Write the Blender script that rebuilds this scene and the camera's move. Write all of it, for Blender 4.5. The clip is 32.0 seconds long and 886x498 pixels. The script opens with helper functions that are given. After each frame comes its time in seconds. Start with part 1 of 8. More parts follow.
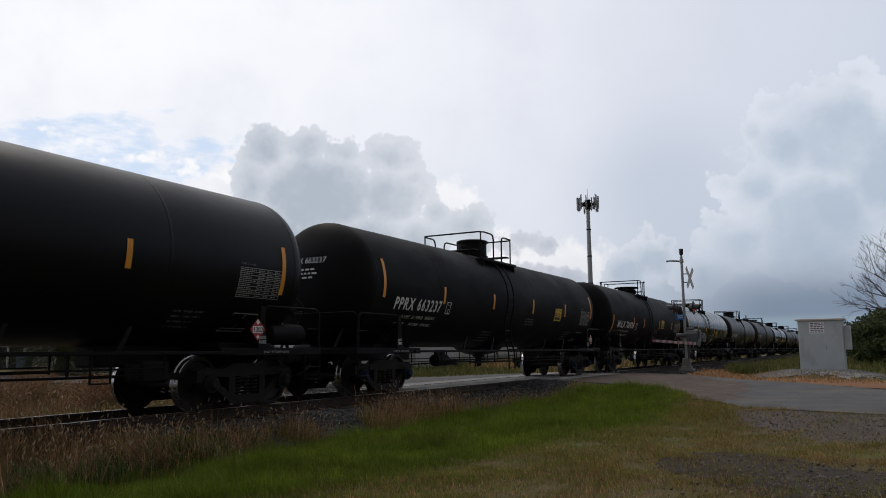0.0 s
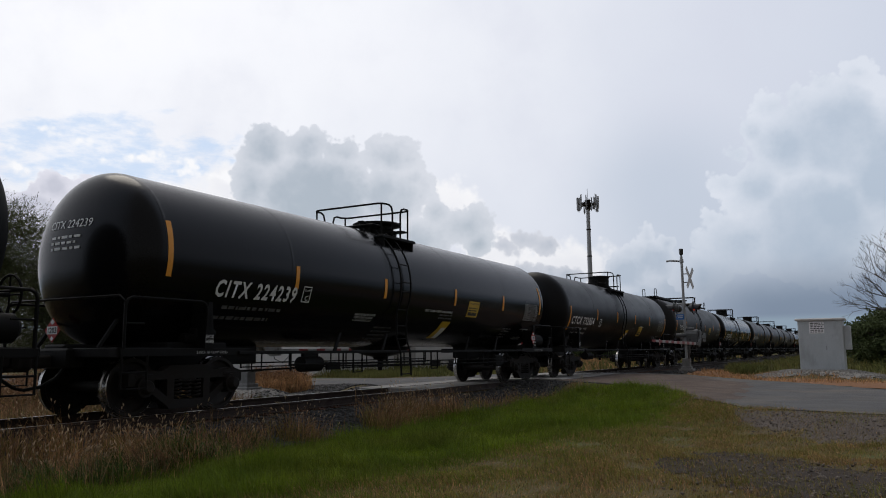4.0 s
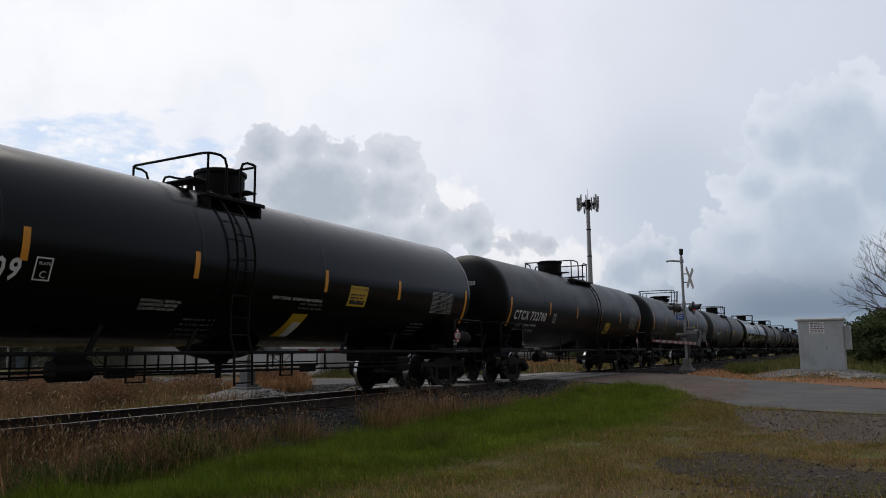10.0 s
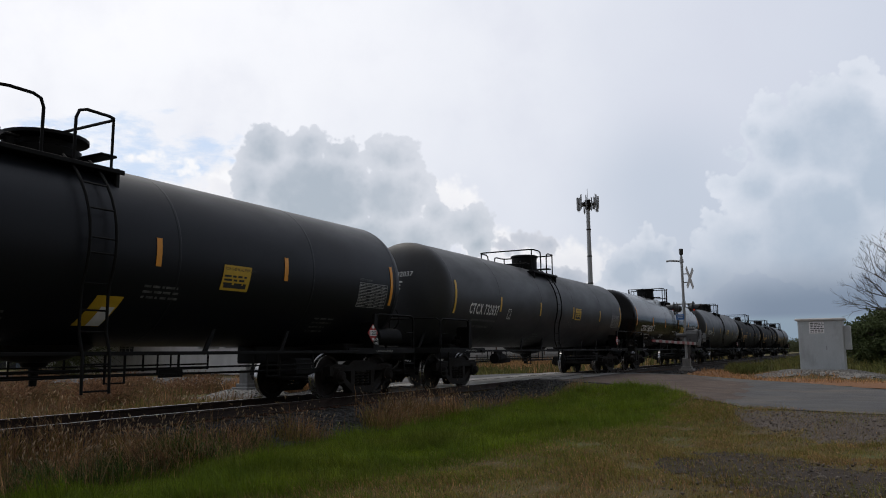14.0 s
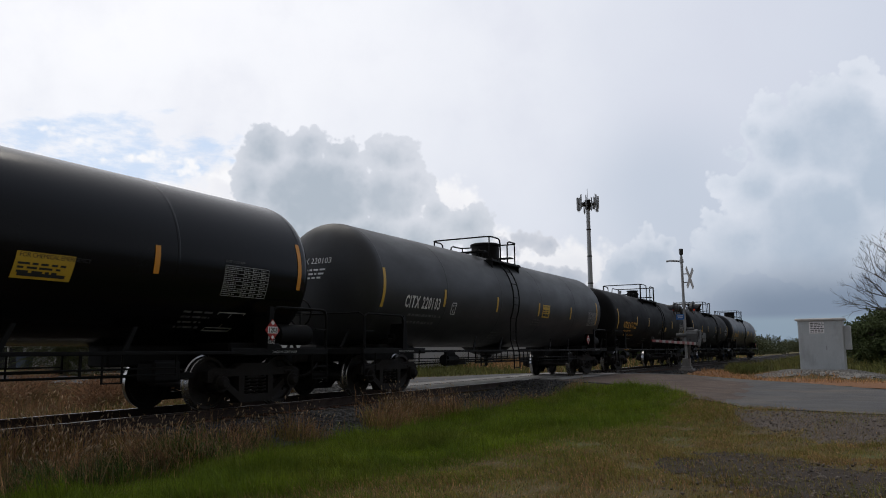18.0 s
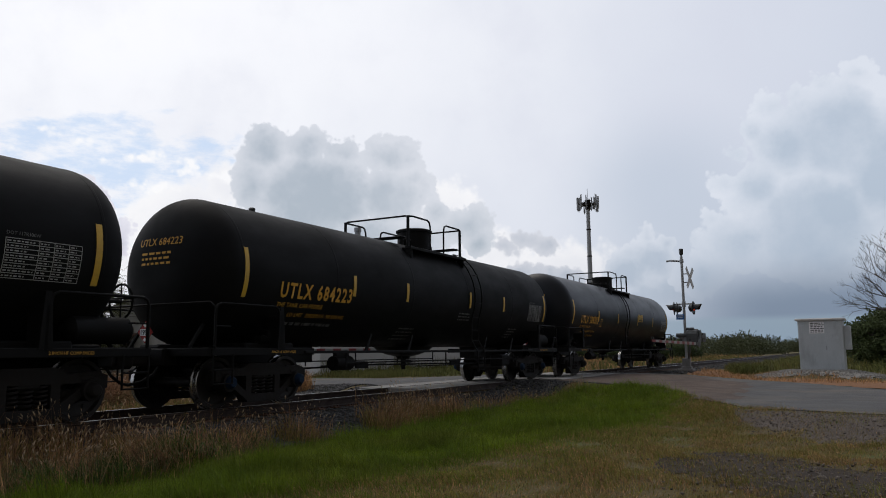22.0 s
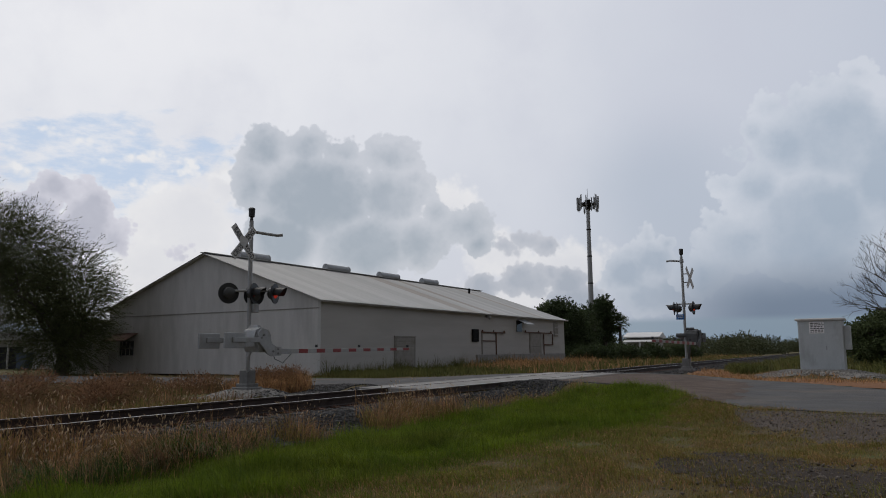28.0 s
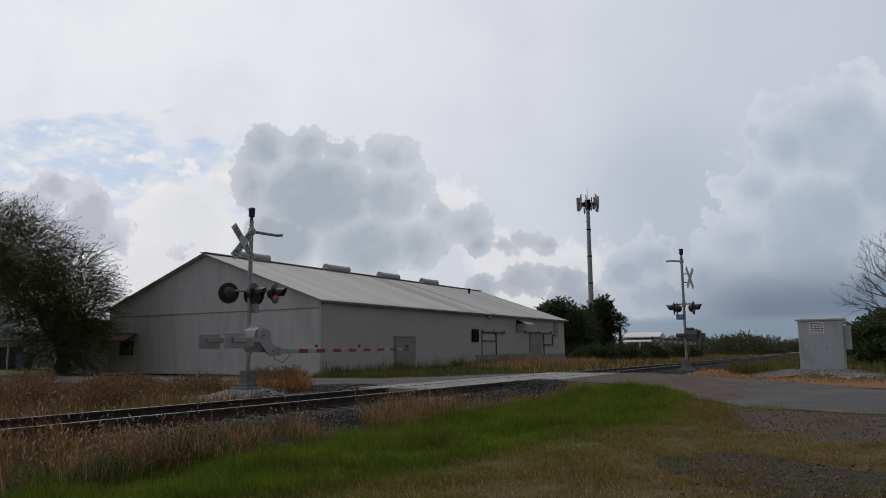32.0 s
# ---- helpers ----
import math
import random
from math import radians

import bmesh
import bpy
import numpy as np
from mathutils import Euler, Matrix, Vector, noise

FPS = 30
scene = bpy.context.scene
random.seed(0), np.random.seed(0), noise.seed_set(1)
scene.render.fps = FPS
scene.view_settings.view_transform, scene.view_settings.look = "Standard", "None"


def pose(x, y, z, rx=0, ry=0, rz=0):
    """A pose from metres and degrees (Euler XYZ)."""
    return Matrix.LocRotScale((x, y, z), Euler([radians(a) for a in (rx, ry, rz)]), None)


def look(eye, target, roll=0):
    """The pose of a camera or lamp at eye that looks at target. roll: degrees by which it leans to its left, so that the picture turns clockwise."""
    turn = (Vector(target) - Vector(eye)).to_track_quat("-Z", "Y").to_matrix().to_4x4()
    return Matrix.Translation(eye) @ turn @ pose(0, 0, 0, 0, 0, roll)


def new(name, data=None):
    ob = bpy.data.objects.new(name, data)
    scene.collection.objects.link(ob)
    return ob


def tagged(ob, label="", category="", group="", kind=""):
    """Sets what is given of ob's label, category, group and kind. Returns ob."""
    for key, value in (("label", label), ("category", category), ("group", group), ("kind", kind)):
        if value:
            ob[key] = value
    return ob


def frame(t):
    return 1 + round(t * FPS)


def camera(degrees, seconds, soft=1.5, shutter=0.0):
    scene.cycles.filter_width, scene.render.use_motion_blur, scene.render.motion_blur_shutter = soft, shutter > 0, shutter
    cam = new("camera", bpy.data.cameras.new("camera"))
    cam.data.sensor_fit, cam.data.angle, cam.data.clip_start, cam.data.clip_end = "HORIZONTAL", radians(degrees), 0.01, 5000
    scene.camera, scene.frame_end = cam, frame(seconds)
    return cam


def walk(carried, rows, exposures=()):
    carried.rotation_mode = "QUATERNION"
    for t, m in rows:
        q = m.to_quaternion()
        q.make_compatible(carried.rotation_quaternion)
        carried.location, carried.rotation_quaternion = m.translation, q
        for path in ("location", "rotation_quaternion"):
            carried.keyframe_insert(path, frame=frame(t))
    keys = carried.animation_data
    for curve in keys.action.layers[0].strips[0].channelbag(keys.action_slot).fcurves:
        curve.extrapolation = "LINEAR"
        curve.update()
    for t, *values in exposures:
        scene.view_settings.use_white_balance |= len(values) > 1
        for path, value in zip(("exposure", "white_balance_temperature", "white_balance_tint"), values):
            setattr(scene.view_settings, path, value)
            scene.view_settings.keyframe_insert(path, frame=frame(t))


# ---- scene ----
# The world: x runs along the railway track, y across it, z = 0 at the top of the rails.
EYE = (0.0, 0.0, 0.955)
PAN, TILT, LEAN = 28.95, 7.84, -0.483
cam = camera(61.5, 32.0, soft=1.0)
AIM = (EYE[0] + math.cos(radians(PAN)) * math.cos(radians(TILT)),
       EYE[1] + math.sin(radians(PAN)) * math.cos(radians(TILT)),
       EYE[2] + math.sin(radians(TILT)))
walk(cam, [(0.0, look(EYE, AIM, LEAN)), (32.0, look(EYE, AIM, LEAN))], exposures=[(0.0, 0.0), (24.3, 0.0), (25.9, -0.25), (32.0, -0.25)])

TRACK_Y = 10.6       # the track's centre line
SPEED = 10.069         # the train's speed, metres a second, towards -x
BLACK_TANK_R = 1.5


# ---- world and sun ----
def build_world():
    world = bpy.data.worlds.new("sky")
    scene.world = world
    world.use_nodes = True
    nt = world.node_tree
    nt.nodes.clear()
    N, K = nt.nodes.new, nt.links.new

    def val(socket, v):
        if isinstance(v, (int, float)):
            socket.default_value = v
        elif isinstance(v, tuple):
            socket.default_value = v
        else:
            K(v, socket)

    def op(kind, a, b=None, c=None, clamp=False):
        n = N("ShaderNodeMath")
        n.operation, n.use_clamp = kind, clamp
        val(n.inputs[0], a)
        if b is not None:
            val(n.inputs[1], b)
        if c is not None:
            val(n.inputs[2], c)
        return n.outputs[0]

    def blend(f, a, b):
        n = N("ShaderNodeMix")
        n.data_type = "RGBA"
        val(n.inputs[0], f)
        for s, v in ((n.inputs[6], a), (n.inputs[7], b)):
            val(s, (*v, 1.0) if isinstance(v, tuple) else v)
        return n.outputs[2]

    def ramp(f, lo, hi):
        n = N("ShaderNodeMapRange")
        n.interpolation_type = "SMOOTHSTEP"
        val(n.inputs[0], f)
        val(n.inputs[1], lo)
        val(n.inputs[2], hi)
        return n.outputs[0]

    def noise_at(vec, scale, detail, rough=0.55):
        n = N("ShaderNodeTexNoise")
        K(vec, n.inputs["Vector"])
        n.inputs["Scale"].default_value = scale
        n.inputs["Detail"].default_value = detail
        n.inputs["Roughness"].default_value = rough
        return n.outputs["Fac"]

    co = N("ShaderNodeTexCoord").outputs["Generated"]
    sep = N("ShaderNodeSeparateXYZ")
    K(co, sep.inputs[0])
    az = op("MULTIPLY", op("ARCTAN2", sep.outputs[1], sep.outputs[0]), 57.29578)
    el = op("MULTIPLY", op("ARCSINE", sep.outputs[2]), 57.29578)
    # slow drift of the cloud shapes
    azd, eld = az, el
    for scale, amount in ((11.0, 1.3), (34.0, 0.6)):
        swirl = N("ShaderNodeTexNoise")
        K(co, swirl.inputs["Vector"])
        swirl.inputs["Scale"].default_value = scale
        swirl.inputs["Detail"].default_value = 3.0
        swirl.inputs["Roughness"].default_value = 0.55
        sw = N("ShaderNodeSeparateColor")
        K(swirl.outputs["Color"], sw.inputs[0])
        azd = op("ADD", azd, op("MULTIPLY", op("SUBTRACT", sw.outputs[0], 0.5), amount))
        eld = op("ADD", eld, op("MULTIPLY", op("SUBTRACT", sw.outputs[1], 0.5), amount))

    def puff(a, e, ra, re, x=azd, y=eld):
        dx = op("DIVIDE", op("SUBTRACT", x, a), ra)
        dy = op("DIVIDE", op("SUBTRACT", y, e), re)
        return op("SUBTRACT", 1.0, op("SQRT", op("ADD", op("MULTIPLY", dx, dx), op("MULTIPLY", dy, dy))))

    def bulge(scale):
        """Rounded bumps like those of a cauliflower, about zero."""
        n = N("ShaderNodeTexVoronoi")
        n.feature = "SMOOTH_F1"
        K(co, n.inputs["Vector"])
        n.inputs["Scale"].default_value = scale
        n.inputs["Smoothness"].default_value = 0.25
        return op("SUBTRACT", 0.5, n.outputs["Distance"])

    b1, b2, b3 = bulge(26.0), bulge(64.0), bulge(150.0)
    heap = op("ADD", op("ADD", op("MULTIPLY", b1, 1.15), op("MULTIPLY", b2, 0.75)), op("MULTIPLY", b3, 0.4))
    heap = op("ADD", heap, op("MULTIPLY", op("SUBTRACT", noise_at(co, 30.0, 7.0, 0.62), 0.5), 1.5))

    def cloud(puffs):
        """Depth inside the heap, in degrees; negative outside."""
        out = None
        for p in puffs:
            q = op("MULTIPLY", puff(*p), min(p[2], p[3]))
            out = q if out is None else op("SMOOTH_MAX", out, q, 0.3)
        return out

    big = noise_at(co, 2.6, 6.0)
    mid = noise_at(co, 7.0, 8.0, 0.6)
    fine = noise_at(co, 22.0, 6.0, 0.6)
    # high thin overcast: white towards the hidden sun, greyer away from it
    sky = N("ShaderNodeTexSky")
    sky.sky_type, sky.sun_disc = "NISHITA", False
    sky.sun_elevation, sky.sun_rotation = radians(SUN_EL), radians(90 - SUN_AZ)
    sky.air_density, sky.dust_density = 1.2, 2.5
    clear = N("ShaderNodeVectorMath")
    clear.operation = "SCALE"
    K(sky.outputs[0], clear.inputs[0])
    clear.inputs[3].default_value = 0.11
    sunward = puff(SUN_AZ, 38.0, 95.0, 75.0, az, el)
    veil = blend(ramp(sunward, -0.1, 0.9), (0.47, 0.54, 0.675), (1.01, 1.018, 1.045))
    veil = blend(op("MULTIPLY", ramp(big, 0.38, 0.68), 0.35), veil, (0.63, 0.67, 0.775))
    veil = blend(op("MULTIPLY", ramp(mid, 0.46, 0.72), 0.22), veil, (0.68, 0.70, 0.80))
    # a gap with blue sky
    flat = N("ShaderNodeMapping")
    K(co, flat.inputs["Vector"])
    flat.inputs["Scale"].default_value = (1.0, 1.0, 2.6)
    wisps = noise_at(flat.outputs[0], 15.0, 8.0, 0.6)
    gap = op("ADD", puff(*GAP, az, el), op("MULTIPLY", op("SUBTRACT", wisps, 0.5), 4.5))
    out = blend(op("MULTIPLY", ramp(gap, -0.2, 0.95), 0.8), veil, (0.56, 0.71, 0.93))
    # the duller blue-grey depth beside the great cloud
    out = blend(op("MULTIPLY", ramp(puff(12.0, 11.5, 10.0, 8.0, az, el), 0.0, 0.9), 0.7), out, (0.51, 0.58, 0.685))

    def heaped(out, puffs, rim, belly, soft, deep, rough):
        """A heaped cloud with a bright bumpy rim and a grey belly."""
        c = op("ADD", cloud(puffs), op("MULTIPLY", heap, rough))
        body = ramp(c, 0.0, soft)
        shade = op("ADD", op("MULTIPLY", ramp(c, 0.0, deep), 0.8), op("MULTIPLY", op("SUBTRACT", mid, 0.44), 1.7))
        shade = op("ADD", shade, op("MULTIPLY", op("SUBTRACT", fine, 0.5), 0.35))
        shade = op("SUBTRACT", shade, op("MULTIPLY", heap, op("SUBTRACT", 0.32, op("MULTIPLY", ramp(c, 0.0, deep), 0.26))), clamp=True)
        return blend(body, out, blend(shade, rim, belly))

    for row in CLOUDS:
        out = heaped(out, *row)
    haze = puff(4.0, -2.0, 26.0, 15.0, az, el)
    out = blend(op("MULTIPLY", ramp(haze, 0.0, 0.9), 0.72), out, (0.29, 0.37, 0.49))
    # the dark rain band over the horizon and the pale strip below it
    eh = op("ADD", el, op("MULTIPLY", op("SUBTRACT", mid, 0.5), 1.6))
    rain = op("MULTIPLY", ramp(op("MULTIPLY", eh, -1.0), -7.0, -2.9), ramp(op("MULTIPLY", az, -1.0), -15.0, -5.0))
    out = blend(op("MULTIPLY", rain, 0.85), out, (0.155, 0.215, 0.31))
    low = op("MULTIPLY", ramp(op("MULTIPLY", el, -1.0), -2.5, -1.9), 0.8)
    out = blend(low, out, (0.27, 0.36, 0.45))
    behind = ramp(op("COSINE", op("DIVIDE", op("SUBTRACT", az, SUN_AZ), 57.29578)), -0.1, -0.8)
    out = blend(op("MULTIPLY", behind, BEHIND), out, (0.235, 0.228, 0.222))
    out = blend(0.06, out, clear.outputs[0])
    warm = N("ShaderNodeVectorMath")
    warm.operation = "MULTIPLY"
    K(out, warm.inputs[0])
    warm.inputs[1].default_value = (1.008, 1.0, 1.004)
    out = warm.outputs[0]
    bg = N("ShaderNodeBackground")
    K(out, bg.inputs[0])
    bg.inputs[1].default_value = SKY_STRENGTH
    K(bg.outputs[0], N("ShaderNodeOutputWorld").inputs[0])


SUN_AZ, SUN_EL = 62.0, 60.0
SKY_STRENGTH, BEHIND = 1.0, 0.92
GAP = (53.4, 13.5, 10.3, 2.7)
# heaped clouds as puffs: azimuth, elevation, half width, half height in degrees
WHITES = [(48.2, 9.3, 4.6, 3.7), (49.3, 6.3, 4.8, 3.3), (45.5, 12.0, 2.4, 2.3), (58.2, 11.3, 2.3, 1.5), (24.8, 7.2, 3.9, 2.6), (28.7, 10.9, 3.1, 2.6), (19.6, 6.4, 4.7, 2.4), (23.1, 4.3, 6.1, 2.2), (30.9, 11.8, 1.8, 1.7)]
STREAKS = [(56.4, 15.0, 1.3, 0.25), (54.7, 14.7, 2.1, 0.5), (58.1, 15.4, 0.8, 0.25), (53.6, 13.5, 1.2, 0.35), (51.5, 13.9, 2.2, 0.5), (49.5, 13.6, 1.5, 0.4), (48.3, 12.9, 2.1, 0.45), (45.7, 12.8, 2.0, 0.45), (59.0, 12.4, 1.0, 0.35), (59.7, 13.7, 0.7, 0.35), (50.3, 12.0, 1.9, 0.35)]
VIOLET = [(56.9, 11.2, 2.2, 1.4), (58.1, 9.8, 2.3, 1.9), (54.2, 10.6, 1.2, 1.4), (54.9, 8.9, 2.4, 2.3), (52.9, 8.0, 1.3, 1.6), (58.0, 6.8, 2.9, 2.7), (48.5, 7.0, 1.3, 0.7)]
MAIN_HEAP = [(42.7, 15.1, 2.3, 1.9), (39.7, 15.2, 2.5, 1.6), (37.0, 15.0, 2.2, 1.3), (33.1, 14.6, 3.1, 1.8), (43.4, 12.4, 1.7, 2.8), (38.7, 11.7, 5.1, 3.8), (33.1, 11.8, 3.4, 2.6), (41.2, 8.2, 3.7, 3.0), (35.2, 7.9, 4.7, 3.0), (30.9, 8.3, 2.6, 2.2), (27.3, 9.7, 2.7, 1.7), (26.0, 8.3, 1.7, 1.5), (31.3, 13.0, 1.7, 1.2), (29.6, 10.6, 1.6, 1.3), (43.0, 16.3, 1.0, 0.9)]
SIDE_HEAP = [(22.7, 8.4, 1.6, 1.0), (23.9, 7.8, 1.1, 0.8), (21.3, 8.1, 1.1, 0.8), (22.6, 5.2, 2.6, 1.4), (25.7, 5.0, 2.0, 1.3), (19.6, 5.1, 1.7, 1.4), (20.7, 5.8, 0.9, 0.8), (18.8, 3.6, 2.5, 1.7)]
SMALL_TOWER = [(13.7, 8.5, 1.1, 1.0), (12.0, 7.9, 1.1, 0.9), (13.3, 6.6, 2.4, 1.8), (15.0, 5.8, 2.1, 1.7), (13.0, 4.1, 3.7, 1.7)]
GREAT_HEAP = [(7.9, 11.8, 1.2, 1.1), (8.7, 9.4, 0.9, 0.9), (10.0, 8.0, 0.9, 0.9), (7.0, 13.7, 1.2, 1.2), (5.7, 15.4, 1.2, 1.2), (4.3, 16.8, 1.3, 1.2), (2.6, 17.4, 1.3, 1.1), (0.8, 17.8, 1.4, 1.2), (-1.4, 18.1, 1.7, 1.2), (5.6, 11.1, 2.7, 2.8), (3.2, 14.0, 3.0, 3.1), (0.3, 14.4, 4.3, 4.1), (7.0, 7.5, 3.5, 2.4), (2.2, 8.4, 5.1, 4.6), (-2.8, 11.7, 3.7, 6.2), (9.4, 5.6, 2.4, 2.0)]
CLOUDS = [
    # puffs, rim colour, belly colour, softness of the edge, depth of the rim, bumpiness
    (WHITES, (0.97, 0.97, 0.98), (0.86, 0.87, 0.91), 1.2, 2.5, 1.0),
    (STREAKS, (1.0, 1.0, 1.0), (0.95, 0.96, 0.99), 0.5, 1.0, 0.7),
    (VIOLET, (0.78, 0.78, 0.86), (0.53, 0.545, 0.635), 0.3, 1.3, 0.9),
    (MAIN_HEAP, (0.70, 0.73, 0.79), (0.425, 0.485, 0.555), 0.32, 2.0, 0.8),
    (SIDE_HEAP, (0.68, 0.70, 0.76), (0.47, 0.515, 0.595), 0.36, 1.3, 0.7),
    (SMALL_TOWER, (0.75, 0.79, 0.865), (0.49, 0.56, 0.66), 0.3, 1.6, 0.8),
    (GREAT_HEAP, (0.735, 0.78, 0.86), (0.47, 0.55, 0.655), 0.32, 2.8, 0.9),
]
build_world()
sun_data = bpy.data.lights.new("sun", "SUN")
sun_data.energy, sun_data.angle, sun_data.color = 0.85, radians(32), (1.0, 0.93, 0.82)
sun = new("sun", sun_data)
SUN_DIR = Vector((math.cos(radians(SUN_AZ)) * math.cos(radians(SUN_EL)), math.sin(radians(SUN_AZ)) * math.cos(radians(SUN_EL)), math.sin(radians(SUN_EL))))
sun.matrix_world = look(SUN_DIR * 300, (0, 0, 0))


# ---- materials ----
def mat(name, base, rough=0.7, metal=0.0, dark=None, scale=6.0, amount=0.6, fine=60.0, bump=0.15, stain=None,
        stain_scale=1.2, stain_amount=0.4, island=0.0, obj=0.0, stretch=None, glow=None, spec=0.5, translucent=0.0, dist=0.02):
    m = bpy.data.materials.new(name)
    m.use_nodes = True
    nt = m.node_tree
    N, K = nt.nodes.new, nt.links.new
    b = nt.nodes["Principled BSDF"]
    b.inputs["Roughness"].default_value = rough
    b.inputs["Metallic"].default_value = metal
    b.inputs["Specular IOR Level"].default_value = spec
    co = N("ShaderNodeTexCoord").outputs["Object"]
    if stretch:
        mp = N("ShaderNodeMapping")
        mp.inputs["Scale"].default_value = stretch
        K(co, mp.inputs["Vector"])
        co = mp.outputs[0]

    def noise_node(s, d):
        n = N("ShaderNodeTexNoise")
        K(co, n.inputs["Vector"])
        n.inputs["Scale"].default_value, n.inputs["Detail"].default_value = s, d
        n.inputs["Roughness"].default_value = 0.6
        return n.outputs["Fac"]

    def ranged(f, lo, hi, top):
        r = N("ShaderNodeMapRange")
        K(f, r.inputs[0])
        for i, v in ((1, lo), (2, hi), (3, 0.0), (4, top)):
            r.inputs[i].default_value = v
        return r.outputs[0]

    def blend(f, a, c):
        n = N("ShaderNodeMix")
        n.data_type = "RGBA"
        if isinstance(f, float):
            n.inputs[0].default_value = f
        else:
            K(f, n.inputs[0])
        for s, v in ((n.inputs[6], a), (n.inputs[7], c)):
            if isinstance(v, tuple):
                s.default_value = (*v, 1.0)
            else:
                K(v, s)
        return n.outputs[2]

    dark = dark or tuple(c * 0.6 for c in base)
    coarse, grain = noise_node(scale, 5.0), noise_node(fine, 3.0)
    col = blend(ranged(coarse, 0.35, 0.65, amount), base, dark)
    if stain:
        col = blend(ranged(noise_node(stain_scale, 4.0), 0.5, 0.68, stain_amount), col, stain)
    col = blend(ranged(grain, 0.4, 0.75, amount * 0.5), col, tuple(c * 0.75 for c in dark))
    if island or obj:
        n = N("ShaderNodeHueSaturation")
        src = N("ShaderNodeNewGeometry").outputs["Random Per Island"] if island else N("ShaderNodeObjectInfo").outputs["Random"]
        r = N("ShaderNodeMapRange")
        K(src, r.inputs[0])
        r.inputs[3].default_value, r.inputs[4].default_value = 1 - (island or obj), 1 + (island or obj)
        K(r.outputs[0], n.inputs["Value"])
        K(col, n.inputs["Color"])
        col = n.outputs[0]
    K(col, b.inputs["Base Color"])
    K(ranged_rough(nt, coarse, rough), b.inputs["Roughness"])
    if bump:
        bp = N("ShaderNodeBump")
        bp.inputs["Strength"].default_value, bp.inputs["Distance"].default_value = bump, dist
        K(grain, bp.inputs["Height"])
        K(bp.outputs[0], b.inputs["Normal"])
    if glow:
        b.inputs["Emission Color"].default_value = (*glow[:3], 1.0)
        b.inputs["Emission Strength"].default_value = glow[3]
    if translucent:
        tr = N("ShaderNodeBsdfTranslucent")
        K(col, tr.inputs["Color"])
        mx = N("ShaderNodeMixShader")
        mx.inputs[0].default_value = translucent
        K(b.outputs[0], mx.inputs[1])
        K(tr.outputs[0], mx.inputs[2])
        K(mx.outputs[0], nt.nodes["Material Output"].inputs[0])
    return m


def ranged_rough(nt, f, rough):
    r = nt.nodes.new("ShaderNodeMapRange")
    nt.links.new(f, r.inputs[0])
    r.inputs[1].default_value, r.inputs[2].default_value = 0.3, 0.7
    r.inputs[3].default_value, r.inputs[4].default_value = max(0.02, rough * 0.85), min(1.0, rough * 1.15)
    return r.outputs[0]


TANK_BLACK = mat("tank_black_paint", (0.0055, 0.0055, 0.0057), 0.40, spec=0.15, dark=(0.0035, 0.0035, 0.0035), scale=1.3, fine=40, bump=0.03, stain=(0.012, 0.0115, 0.0105), stain_scale=0.7, stain_amount=0.35, stretch=(0.5, 1, 1))
TANK_NAVY = mat("tank_blue_black_paint", (0.0085, 0.0095, 0.0125), 0.42, spec=0.2, dark=(0.006, 0.0066, 0.0085), scale=1.2, fine=40, bump=0.03, stain=(0.014, 0.0135, 0.0135), stain_scale=0.6, stain_amount=0.35, stretch=(0.5, 1, 1))
TANK_MATTE = mat("tank_matte_black_paint", (0.0062, 0.006, 0.006), 0.68, spec=0.12, dark=(0.0045, 0.0044, 0.0043), scale=1.3, fine=40, bump=0.04, stain=(0.011, 0.0098, 0.0088), stain_scale=0.7, stain_amount=0.35, stretch=(0.5, 1, 1))
TANK_GLOSS = mat("tank_gloss_black_paint", (0.005, 0.005, 0.0055), 0.2, spec=0.17, dark=(0.004, 0.004, 0.0045), scale=1.0, fine=40, bump=0.015, stain=(0.011, 0.011, 0.01), stain_scale=0.8, stain_amount=0.3)
TANK_GREY = mat("tank_grey_paint", (0.036, 0.037, 0.039), 0.5, spec=0.3, dark=(0.027, 0.028, 0.029), scale=1.5, fine=40, bump=0.03, stain=(0.024, 0.021, 0.018), stain_scale=0.8, stretch=(0.5, 1, 1))
TANK_DULL = mat("tank_dull_charcoal_paint", (0.014, 0.014, 0.0145), 0.48, spec=0.18, dark=(0.009, 0.0088, 0.0085), scale=1.2, fine=40, bump=0.04, stain=(0.024, 0.021, 0.018), stain_scale=0.6, stain_amount=0.4, stretch=(0.5, 1, 1))
FRAME_BLACK = mat("black_frame_paint", (0.0072, 0.007, 0.0068), 0.6, spec=0.1, dark=(0.008, 0.0072, 0.0066), scale=3.0, fine=50, bump=0.1)
CAST_STEEL = mat("grimy_cast_steel", (0.011, 0.0097, 0.009), 0.75, spec=0.2, dark=(0.019, 0.015, 0.012), scale=5.0, fine=60, bump=0.25)
WHEEL_STEEL = mat("wheel_steel", (0.024, 0.02, 0.0175), 0.6, 0.2, spec=0.25, dark=(0.008, 0.0065, 0.006), scale=4.0, bump=0.1)
TREAD_STEEL = mat("polished_tread_steel", (0.42, 0.41, 0.40), 0.25, 0.95, scale=8.0, amount=0.3, bump=0.03)
STENCIL_DUST = mat("thin_worn_stencil", (0.15, 0.15, 0.147), 0.7, dark=(0.035, 0.035, 0.035), scale=12.0, amount=0.9, bump=0.0)
WHITE_MARK = mat("white_stencil_paint", (0.75, 0.75, 0.73), 0.6, scale=8.0, amount=0.3, bump=0.0)
